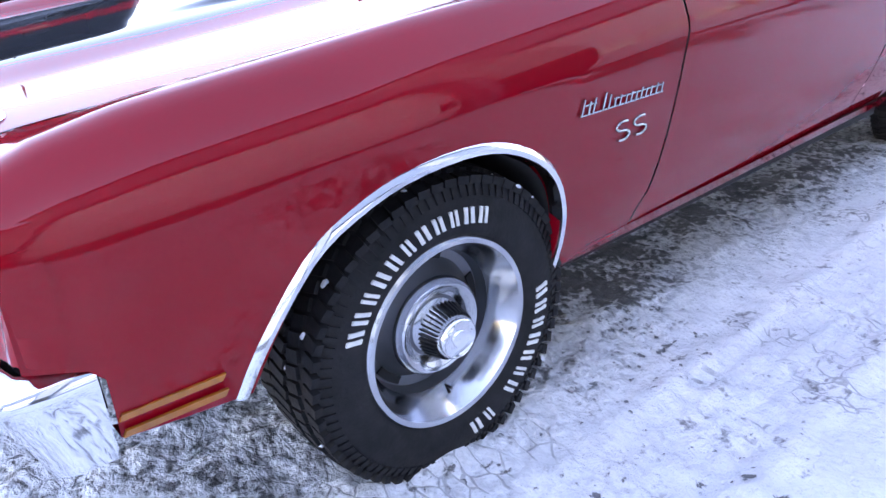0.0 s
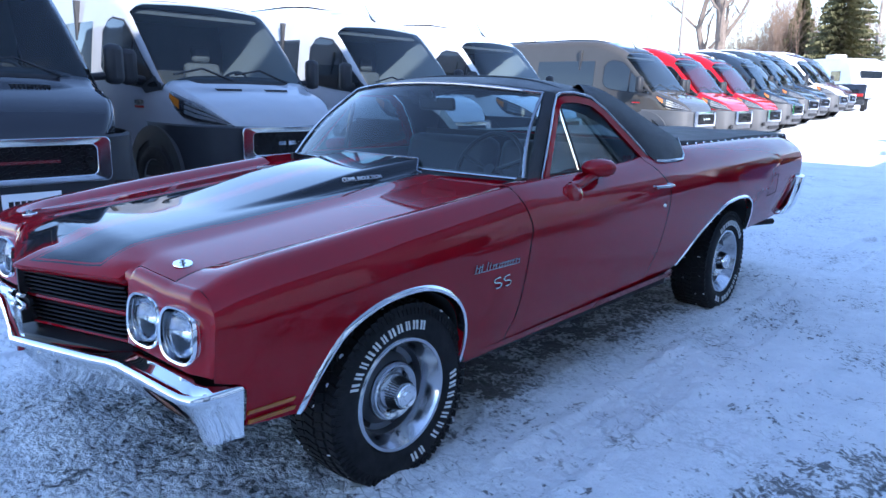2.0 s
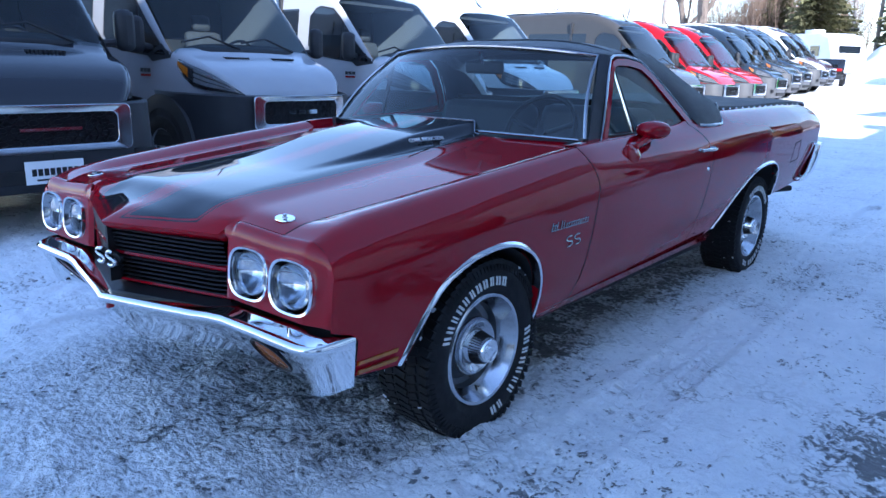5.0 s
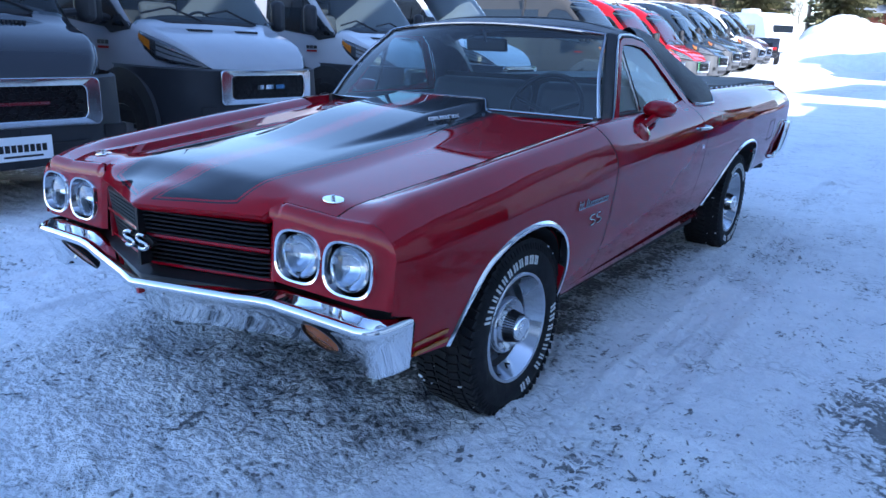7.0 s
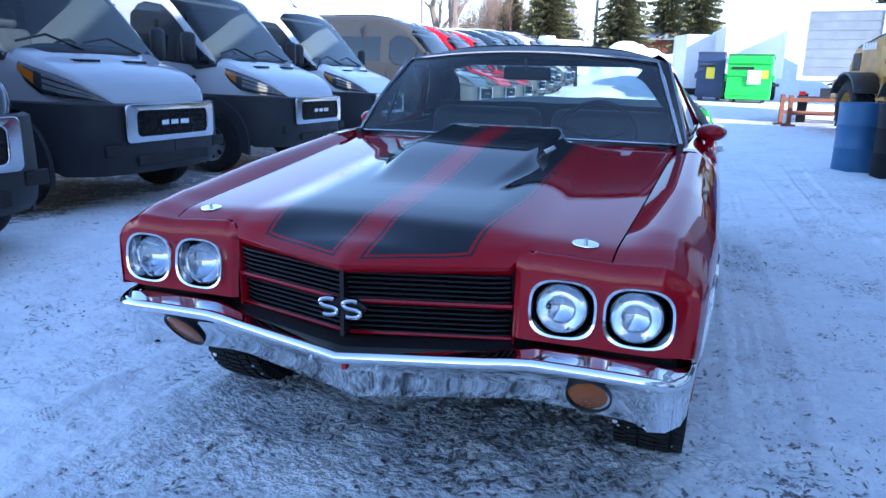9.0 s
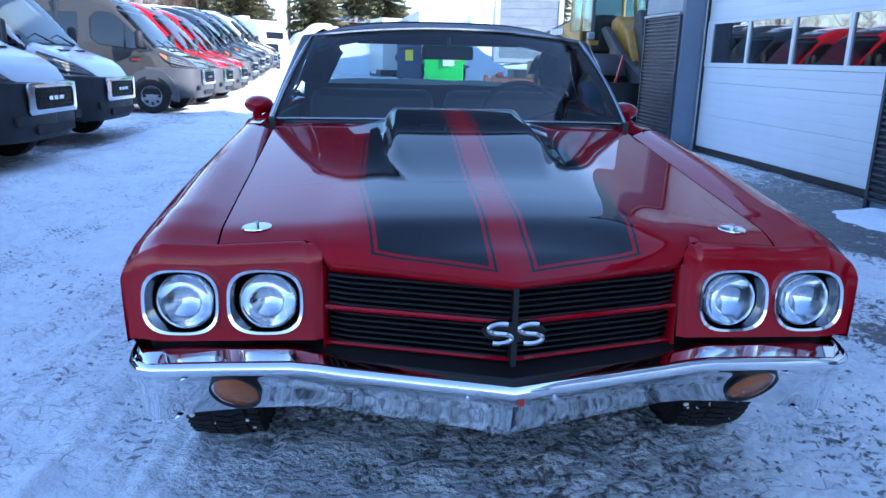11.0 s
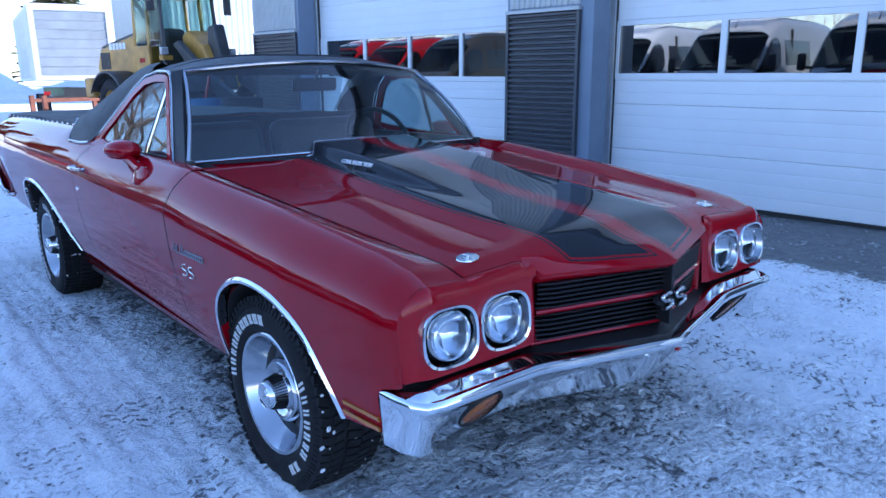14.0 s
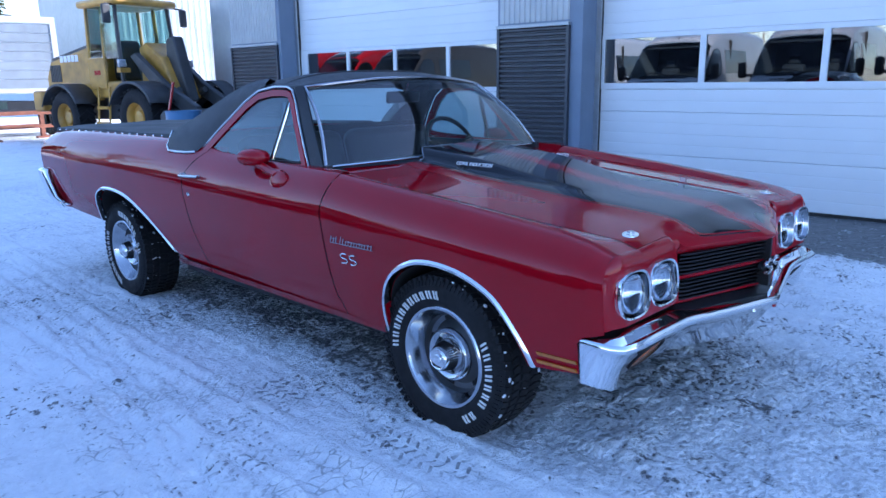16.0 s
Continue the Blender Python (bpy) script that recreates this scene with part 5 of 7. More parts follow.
# unseen wing, added to cast the shade on the far yard
lot(part("wing_wall", box(8.2, 19.9, 9.67, 16.5, -0.2, 4.6), siding_light, kind="structure", smooth=0, category="wall"))

# ---- parked vans ----
screen_glass = glass("van_windscreen_glass", (0.60, 0.68, 0.70), face=0.045)
lamp_dark = material("dark_lamp_housing", (0.035, 0.037, 0.042), rough=0.08, coat=1.0, grain=0.3, scale=30)
van_trim = material("black_cab_trim", (0.03, 0.031, 0.034), rough=0.6, grain=0.2, scale=8)
van_seat = material("grey_van_seat", (0.07, 0.072, 0.078), rough=0.8, grain=0.2, scale=10)
van_glass = material("dark_van_window", (0.010, 0.013, 0.016), rough=0.03, coat=0.5, grain=0.1, spec=0.6)
cladding = material("grey_plastic_cladding", (0.022, 0.024, 0.028), rough=0.55, grain=0.2, scale=5, bump=0.2, bump_scale=200, spec=0.3)
grey_cladding = material("pale_grey_cladding", (0.07, 0.072, 0.075), rough=0.5, grain=0.15, scale=4)
lamp_clear = material("lamp_cover", (0.34, 0.36, 0.39), rough=0.06, metal=0.5, coat=1.0, grain=0.3, scale=25)
wheel_steel = material("grey_steel_wheel", (0.33, 0.34, 0.35), rough=0.4, metal=0.6, grain=0.15, scale=12)
paper = material("white_paper", (0.75, 0.77, 0.78), rough=0.8, grain=0.05)

TOP = [(-5.6, 2.50), (-5.2, 2.54), (-3.0, 2.56), (-2.5, 2.54), (-2.2, 2.49), (-2.0, 2.43), (-1.84, 2.37), (-1.7, 2.305), (-1.56, 2.215), (-1.5, 2.165), (-1.2, 1.83), (-0.95, 1.53), (-0.84, 1.40), (-0.74, 1.345), (-0.5, 1.262), (-0.30, 1.18), (-0.16, 1.095), (-0.07, 1.00), (-0.03, 0.95), (0.0, 0.86)]
HALF = [(-5.6, 1.0), (-5.2, 1.025), (-1.6, 1.025), (-1.3, 1.01), (-0.95, 0.975), (-0.75, 0.94), (-0.5, 0.875), (-0.30, 0.80), (-0.16, 0.72), (-0.08, 0.65), (-0.03, 0.59), (0.0, 0.54)]


def van_section(x, low=0.42):
    """Half of the cross-section at x: points from foot to the top's middle."""
    zt, w = at(x, TOP), at(x, HALF)
    belt = min(1.18, zt - 0.05)
    pts = [(w - 0.02, low), (w, low + 0.12), (w, min(0.85, zt - 0.15)), (w - 0.004, belt)]
    tall = max(0.0, zt - 1.22)
    lean = 0.13 * min(1, tall / 1.2)
    r = 0.10 + 0.10 * min(1, tall)
    r = min(r, (zt - belt) * 0.8)
    xt = w - lean
    for k in range(1, 5):
        pts.append((lerp(w - 0.004, xt, (k / 4) ** 1.4), lerp(belt, zt - r, k / 4)))
    for k in range(1, 7):
        a = k / 6 * math.pi / 2
        pts.append((xt - r * 1.25 * (1 - math.cos(a)), zt - r + r * math.sin(a)))
    for k in range(1, 5):
        pts.append(((xt - r * 1.25) * (1 - k / 4), zt + 0.03 * math.sin(k / 4 * math.pi / 2) * min(1, tall + 0.3)))
    return pts


def on_van(x, z):
    pts = van_section(x)
    return at(z, sorted((q, w) for w, q in pts[:12]))


def build_van(color, label, dark_front=True, logo=True, sign=False, visor=False):
    van = holder("camper_van", label=label, category="van", group="row of parked vans")
    body_m = paint("van_paint_" + color[0], color[1], 0.08)
    clad = cladding if dark_front else grey_cladding
    xs = [-5.6, -5.2, -4.6, -4.0, -3.4, -3.0, -2.7, -2.4, -2.2, -2.0, -1.84, -1.7, -1.56, -1.48, -1.34, -1.2, -1.08, -0.95, -0.84, -0.74, -0.62, -0.5, -0.4, -0.30, -0.22, -0.16, -0.11, -0.07, -0.04, -0.02]
    rows = []
    for x in xs:
        half = van_section(x)
        rows.append([(x, w, z) for w, z in half] + [(x, -w, z) for w, z in half[-2::-1]])
    bm = sheet(rows)
    bm.verts.ensure_lookup_table()
    bm.verts.index_update()
    bm.faces.new([bm.verts[i] for i in range(len(rows[0]))])
    half_n = len(van_section(-1.0))
    gone = []
    for f in bm.faces:
        if len(f.verts) == 4:
            c = sum((v.co for v in f.verts), Vector()) / 4
            ks = [v.index % (2 * half_n - 1) for v in f.verts]
            ks = [min(k, 2 * half_n - 2 - k) for k in ks]
            if -1.56 < c.x < -0.84 and min(ks) >= 9:
                gone.append(f)
    bmesh.ops.delete(bm, geom=gone, context="FACES")
    part("body", bm, body_m, van, smooth=32)
    # what shows of the cab behind the windscreen
    part("cab_back", box(-2.75, -2.70, -0.97, 0.97, 0.5, 2.3), van_trim, van, smooth=0)
    part("headliner", box(-2.7, -1.66, -0.80, 0.80, 2.12, 2.16), van_seat, van, smooth=0)
    part("dashboard", plate([(-0.90, 1.26), (-1.05, 1.33), (-1.40, 1.36), (-1.62, 1.28), (-1.62, 0.9), (-0.9, 0.9)], lambda u, v, w: (u, -0.94 + w, v), 1.88), van_trim, van, bevel=0.02)
    for s in (1, -1):
        seat = part("cab_seat", box(-2.35, -1.85, s * 0.45 - 0.25, s * 0.45 + 0.25, 0.85, 1.05), van_seat, van, bevel=0.05)
        part("seat_back", box(-0.07, 0.07, -0.25, 0.25, 0, 0.65, m=pose(-2.28, s * 0.45, 1.0, 0, -10, 0)), van_seat, seat, bevel=0.06)
        part("headrest", box(-0.05, 0.05, -0.13, 0.13, 0.66, 0.86, m=pose(-2.28, s * 0.45, 1.0, 0, -10, 0)), van_seat, seat, bevel=0.05)
    sm = pose(-1.68, 0.45, 1.37, 0, -55, 0)
    bm = tube([sm @ Vector((0.19 * math.cos(a), 0.19 * math.sin(a), 0)) for a in [k * math.pi / 12 for k in range(25)]], 0.017, caps=False)
    tube([sm @ Vector((0, -0.18, 0)), sm @ Vector((0, 0.18, 0))], 0.025, bm)
    part("steering_wheel", bm, van_trim, van)
    part("paper_sheet", box(-1.16, -0.98, -0.62, -0.34, 1.335, 1.338), paper, van, "white paper on the dashboard", smooth=0)
    # windscreen, following the slope and wrapping to the pillars
    rows = []
    for j in range(9):
        x = lerp(-0.82, -1.57, j / 8)
        w, zt = at(x, HALF), at(x, TOP)
        half = van_section(x)
        k = 9
        pts = half[k:]
        row = [(x + 0.010, q[0] * (0.985 if i < 2 else 1), q[1] + 0.010) for i, q in enumerate(pts)]
        rows.append(row + [(a, -b, c) for a, b, c in row[-2::-1]])
    part("windscreen", sheet(rows), screen_glass, van, "dark reflective windscreen")
    # cowl, wipers, hood vents
    part("cowl", sheet([[(x + 0.006, y, at(x, TOP) + 0.012 - 0.10 * abs(y / 0.86) ** 5) for y in [i / 6 * 0.86 - 0.86 for i in range(13)]] for x in (-0.88, -0.78)]), cladding, van, solid=0.008)
    for y0 in (0.62, -0.12):
        part("wiper", tube([(x, y0 - dy, at(x, TOP) + 0.030 - 0.04 * abs(y0 - dy) ** 3) for x, dy in ((-0.80, 0.0), (-0.93, 0.30), (-0.88, 0.66))], 0.012, sides=6), cladding, van)
    for s in (1, -1):
        for k in range(10):
            y = s * (0.17 + k * 0.030)
            part("hood_vent", box(-0.66, -0.58, y - 0.008, y + 0.008, 1.300, 1.322), cladding, van, smooth=0)
    # lower front: bumper shell round to the wheel openings
    rows = []
    for ang in range(0, 13):
        t = ang / 12
        path = [(-1.02, 1.035), (-0.70, 1.03), (-0.42, 0.985), (-0.22, 0.91), (-0.06, 0.79), (0.02, 0.62), (0.05, 0.40), (0.06, 0.2), (0.06, 0.0)]
        i = t * (len(path) - 1)
        a, b = path[int(i)], path[min(len(path) - 1, int(i) + 1)]
        px, py = lerp(a[0], b[0], i % 1), lerp(a[1], b[1], i % 1)
        top = 0.965 - 0.03 * t
        low = lerp(0.62, 0.33, min(1, t * 3))
        rows.append([(px - 0.05, py - 0.012, top + 0.006), (px, py, top - 0.01), (px + 0.012, py + 0.004, 0.70), (px + 0.012, py + 0.004, 0.52), (px - 0.01, py, 0.40 if low < 0.4 else low), (px - 0.06, py - 0.02, low)])
    bm = sheet(rows)
    sheet([[(a, -b, c) for a, b, c in r] for r in rows], bm)
    bmesh.ops.remove_doubles(bm, verts=bm.verts, dist=0.001)
    bumper_ob = part("front_bumper", bm, clad, van, "textured grey plastic front bumper", smooth=45)
    # dark pads on the bumper paint the shade of intake and recesses
    part("lower_intake", box(0.055, 0.078, -0.48, 0.48, 0.40, 0.50), dark_void, van, bevel=0.01)
    for s in (1, -1):
        part("fog_recess", box(0.0, 0.03, s * 0.72 - 0.09, s * 0.72 + 0.09, 0.50, 0.60), dark_void, van, bevel=0.01)
    # grille with bright surround
    def on_face(u, v, w):
        return (at(abs(u), [(0, 0.074), (0.2, 0.074), (0.4, 0.066), (0.5, 0.056), (0.62, 0.040)]) + w, u, v)

    def rect(w, z0, z1, c, n=5):
        o = []
        for cx, cz, a0 in ((w - c, z1 - c, 0), (-w + c, z1 - c, 90), (-w + c, z0 + c, 180), (w - c, z0 + c, 270)):
            for k in range(n):
                a = radians(a0 + 90 * k / (n - 1))
                o.append((cx + c * math.cos(a), cz + c * math.sin(a)))
        return o
    part("grille_surround", ring(rect(0.60, 0.61, 0.945, 0.05), rect(0.485, 0.665, 0.89, 0.05), on_face, 0.030), polished, van, "bright grille surround", bevel=0.008)
    part("grille_back", plate(rect(0.495, 0.66, 0.885, 0.05), on_face, 0.004), dark_void, van)
    bm = bmesh.new()
    for r in range(5):
        for c in range(12):
            y = -0.48 + c * 0.083 + (0.04 if r % 2 else 0)
            z = 0.684 + r * 0.046
            hexa = [(y + 0.043 * math.cos(a), z + 0.024 * math.sin(a)) for a in [k * math.pi / 3 for k in range(6)]]
            hexi = [(y + 0.034 * math.cos(a), z + 0.016 * math.sin(a)) for a in [k * math.pi / 3 for k in range(6)]]
            if abs(y) < 0.47:
                ring(hexa, hexi, on_face, 0.014, bm)
    part("grille_mesh", bm, black_plastic, van, smooth=0)
    if logo:
        bars([0.095, 0.10, 0.12], 0.042, 0.03, pose(0.094, 0, 0.778, 90, 0, 90), chrome, van)
    else:
        bars([0.10, 0.22, 0.10], 0.022, 0.0, pose(0.094, 0, 0.778, 90, 0, 90), brushed, van)
    if sign:
        part("front_plate", box(0.075, 0.085, -0.20, 0.20, 0.40, 0.56), paper, van, "white dealer plate", smooth=0)
        bars([0.032] * 8, 0.05, 0.009, pose(0.086, 0.0, 0.482, 90, 0, 90), dark_void, van, depth=0.001)
        bars([0.26], 0.014, 0.0, pose(0.086, 0.0, 0.428, 90, 0, 90), cladding, van, depth=0.001)
    # lamps
    for s in (1, -1):
        rows = []
        for j in range(11):
            t = j / 10
            x = lerp(-0.74, -0.055, t)
            z0, z1 = at(t, [(0, 1.21), (0.12, 1.10), (0.30, 1.01), (0.5, 0.975), (1, 0.955)]), at(x, TOP) - at(t, [(0, 0.060), (0.5, 0.050), (0.85, 0.045), (1, 0.035)])
            row = []
            for k in range(5):
                z = lerp(z0, z1, k / 4)
                row.append((x + 0.012, s * (on_van(x, z) + 0.008), z + 0.004))
            rows.append(row)
        lamp = part("headlight", sheet(rows), lamp_dark, van, "swept-back headlight in a dark housing", solid=0.012)
        part("turn_lens", sheet([[(p[0] + 0.004, p[1] + s * 0.006, p[2]) for p in r[1:-1]] for r in rows[:3]]), amber, lamp, "amber turn lens")
        for k0, k1 in ((0, 1), (1, 2), (2, 3), (3, 4)):
            inner = [[(p[0] + 0.006, p[1] + s * 0.006, p[2]) for p in (r[k0], Vector(r[k0]).lerp(Vector(r[k1]), (0.25, 0.75, 0.65, 0.4)[k0]))] for r in rows[3:]]
            part("lamp_strip", sheet(inner), lamp_clear, lamp, "bright lamp element")
        # side windows
        def flank(u, v, w, s=s):
            return (u, s * (on_van(u, v) + w), v)
        lower = [(-2.06, 1.56), (-2.0, 1.47), (-1.88, 1.42), (-1.5, 1.37), (-1.2, 1.34), (-0.95, 1.325), (-0.86, 1.33)]
        upper = [(-2.06, 1.92), (-2.0, 2.02), (-1.88, 2.06), (-1.62, 2.02), (-1.48, 1.91), (-1.2, 1.61), (-0.95, 1.375), (-0.86, 1.335)]

        def pane(u0, u1, lo, up, lift):
            rows = []
            for i in range(25):
                u = lerp(u0, u1, i / 24)
                a, b = at(u, lo), at(u, up)
                rows.append([flank(u, lerp(a, b, k / 8), lift) for k in range(9)])
            return sheet(rows)
        part("window_rubber", pane(-2.085, -0.84, [(u, v - 0.022) for u, v in lower], [(u, v + 0.022) for u, v in upper], 0.004), cladding, van)
        part("side_window", pane(-2.06, -1.42, lower, upper, 0.008), van_glass, van, "dark cab side window")
        part("quarter_window", pane(-1.38, -0.87, lower, upper, 0.008), van_glass, van, "dark cab quarter window")
        part("rear_side_window", pane(-3.9, -2.32, [(-3.9, 1.48), (-2.32, 1.48)], [(-3.9, 2.05), (-2.32, 2.05)], 0.007), van_glass, van)
        part("door_gap", box(-2.15, -2.138, s * 1.0 - 0.03, s * 1.0 + 0.03, 0.5, 1.25), dark_void, van, smooth=0)
        # mirrors
        mir = part("door_mirror", box(-0.075, 0.065, -0.085, 0.085, -0.18, 0.18, m=pose(-1.04, s * 1.19, 1.52, 0, 0, s * 12)), cladding, van, "black two-part door mirror", bevel=0.055)
        part("mirror_arm", tube([(-1.10, s * 1.0, 1.40), (-1.05, s * 1.16, 1.42)], 0.035), cladding, mir)
        bm = plate([(-0.84, 1.30), (-0.98, 1.44), (-1.20, 1.33), (-1.1, 1.26)], flank, 0.012)
        part("mirror_sail", bm, cladding, mir)
        bars([0.05, 0.06, 0.06], 0.04, 0.012, pose(-1.18, s * 1.03, 1.17, 90, 0, 90 + s * 90), cladding, van)
        bars([0.19], 0.025, 0.0, pose(-1.18, s * 1.03, 1.12, 90, 0, 90 + s * 90), red_lens, van)
        # wheel openings and wheels
        for wx in (-0.92, -4.45):
            arc = [(wx + 0.43 * math.cos(a), 0.36 + 0.43 * math.sin(a)) for a in [k * math.pi / 16 for k in range(-1, 18)]]
            rows = [[(x, s * 1.0, z), (x, s * 1.040, z), (wx + (x - wx) * 1.30, s * 1.036, 0.36 + (z - 0.36) * 1.34), (wx + (x - wx) * 1.32, s * 1.0, 0.36 + (z - 0.36) * 1.36)] for x, z in arc]
            part("wheel_arch", sheet(rows), clad, van, smooth=50)
            # near-black plate over the uncut flank, painted as the arch's inner shade
            part("arch_dark", plate([(x, max(z, 0.40)) for x, z in arc], lambda u, v, w, s=s: (u, s * (1.028 + w), v), 0.004), dark_void, van)
            m = pose(wx, s * 0.94, 0.365, 0, 0, 90 * s) @ Matrix.Scale(1.05, 4)
            wh = part("wheel", lathe([(-0.10, 0.20), (-0.11, 0.25), (-0.10, 0.33), (-0.06, 0.348), (0.06, 0.348), (0.10, 0.33), (0.11, 0.25), (0.10, 0.21)], n=40, m=m), rubber, van)
            part("rim", lathe([(0.10, 0.21), (0.085, 0.195), (0.05, 0.18), (0.06, 0.12), (0.085, 0.08), (0.09, 0.0005)], n=40, m=m), wheel_steel, wh)
            # dark pads put the shade of the rim's holes into colour
            bm = bmesh.new()
            for k in range(8):
                box(-0.004, 0.004, -0.022, 0.022, -0.028, 0.028, bm, m @ Matrix.Rotation(k * math.pi / 4, 4, "X") @ pose(0.062, 0, 0.148, 0, -12, 0))
            part("rim_holes", bm, dark_void, wh, smooth=0)
    part("sill", box(-5.3, -1.5, -1.0, 1.0, 0.30, 0.45), dark_void, van)
    part("front_visor_cap", sheet([[(x + 0.02, y, at(x, TOP) + 0.028 - 0.16 * abs(y / 0.86) ** 6) for y in [i / 8 * 0.82 - 0.82 for i in range(17)]] for x in (-1.62, -1.78, -2.0)]), van_glass if visor else body_m, van, solid=0.01)
    rows = []
    for j in range(15):
        x = lerp(-2.2, -5.3, j / 14)
        row = []
        for i in range(13):
            y = (i / 6 - 1) * (0.66 + 0.08 * noise.noise(Vector((x * 1.7, i, len(color[0])))))
            e = 1 - max(abs(i / 6 - 1), abs(j / 7 - 1)) ** 4
            row.append((x, y, at(x, TOP) + 0.02 + e * (0.045 + 0.05 * noise.noise(Vector((x * 2.1, y * 2.1, len(color[0])))))))
        rows.append(row)
    part("roof_snow", sheet(rows), snow, van, "thin crust of snow on the roof", smooth=70)
    part("roof_marker", tube([(-1.72, 0.0, 2.33), (-1.80, 0.0, 2.41), (-1.98, 0.0, 2.66)], [0.03, 0.014, 0.005], sides=6), cladding, van)
    return van


VANS = [  # colour, x of the front, y of the middle, label, dark plastic front, bars, plate
    (("charcoal", (0.020, 0.021, 0.026)), -3.16, 0.22, "charcoal grey high-roof camper van", True, False, True),
    (("silver", (0.34, 0.355, 0.38)), -3.89, 3.06, "silver high-roof camper van with black front bumper", True, True, False),
    (("pale_silver", (0.44, 0.455, 0.48)), -4.04, 6.10, "pale silver high-roof camper van with black front bumper", True, True, False),
    (("white", (0.72, 0.74, 0.76)), -4.38, 9.20, "white high-roof camper van", True, True, False),
    (("taupe", (0.055, 0.052, 0.048)), -4.69, 16.11, "taupe grey camper van with dark side windows", False, True, False),
    (("red", (0.42, 0.008, 0.014)), -4.85, 19.23, "bright red high-roof parked camper van", False, True, False),
    (("red2", (0.40, 0.008, 0.016)), -4.99, 22.25, "bright red high-roof parked camper van", False, True, False),
    (("navy", (0.022, 0.035, 0.055)), -5.13, 25.06, "dark blue high-roof camper van", False, True, False),
    (("slate", (0.035, 0.05, 0.068)), -5.23, 27.24, "slate blue high-roof camper van", False, True, False),
    (("navy2", (0.025, 0.042, 0.07)), -5.31, 29.01, "dark blue high-roof camper van", False, True, False),
    (("white2", (0.72, 0.74, 0.76)), -5.49, 32.44, "white high-roof parked camper van", False, True, False),
    (("plum", (0.07, 0.045, 0.065)), -5.57, 34.21, "dark plum high-roof camper van", False, True, False)]
for color, x, y, label, dark, logo, sign in VANS:
    v = build_van(color, label, dark, logo, sign, not dark and color[0] != "white2")
    v.matrix_world = pose(x, y, gz(x, y), 0, 0, 0.8) @ Matrix.Scale(1.08 if y > 12 else 1.0, 4)

# ---- far side of the yard ----
loader_yellow = material("worn_yellow_paint", (0.50, 0.27, 0.035), rough=0.45, coat=0.2, grain=0.3, scale=4, dark=(0.28, 0.15, 0.03))
loader_dark = material("dark_grey_steel", (0.045, 0.047, 0.052), rough=0.5, grain=0.3, scale=5)
loader_glass = glass("cab_glass", (0.55, 0.68, 0.68))
trailer_white = material("white_trailer_skin", (0.72, 0.73, 0.74), rough=0.4, grain=0.08, scale=1.5)
frosted = material("frosted_ribbed_door", (0.36, 0.39, 0.41), rough=0.45, grain=0.25, scale=2.5)
rust = material("rusty_red_steel", (0.22, 0.07, 0.035), rough=0.7, grain=0.4, scale=6)
bin_green = material("green_dumpster_paint", (0.04, 0.50, 0.06), rough=0.5, grain=0.2, scale=3)
bin_blue = material("dark_blue_dumpster_paint", (0.025, 0.045, 0.11), rough=0.5, grain=0.2, scale=3)
yellow_label = material("yellow_label", (0.75, 0.6, 0.03), rough=0.6, grain=0.05)
bark = material("grey_brown_bark", (0.16, 0.125, 0.10), rough=0.9, grain=0.4, scale=6, bump=0.4, bump_scale=20)
birch = material("pale_birch_bark", (0.42, 0.39, 0.35), rough=0.85, grain=0.35, scale=5)
twig = material("winter_twigs", (0.25, 0.17, 0.12), rough=0.9, grain=0.3, scale=3)
needle = material("spruce_needles", (0.125, 0.118, 0.050), rough=0.8, grain=0.5, scale=4)
far_siding = material("cream_ribbed_siding", (0.62, 0.61, 0.58), rough=0.5, metal=0.1, grain=0.08, scale=2)
pole_wood = material("grey_pole_wood", (0.26, 0.22, 0.18), rough=0.9, grain=0.3, scale=5)


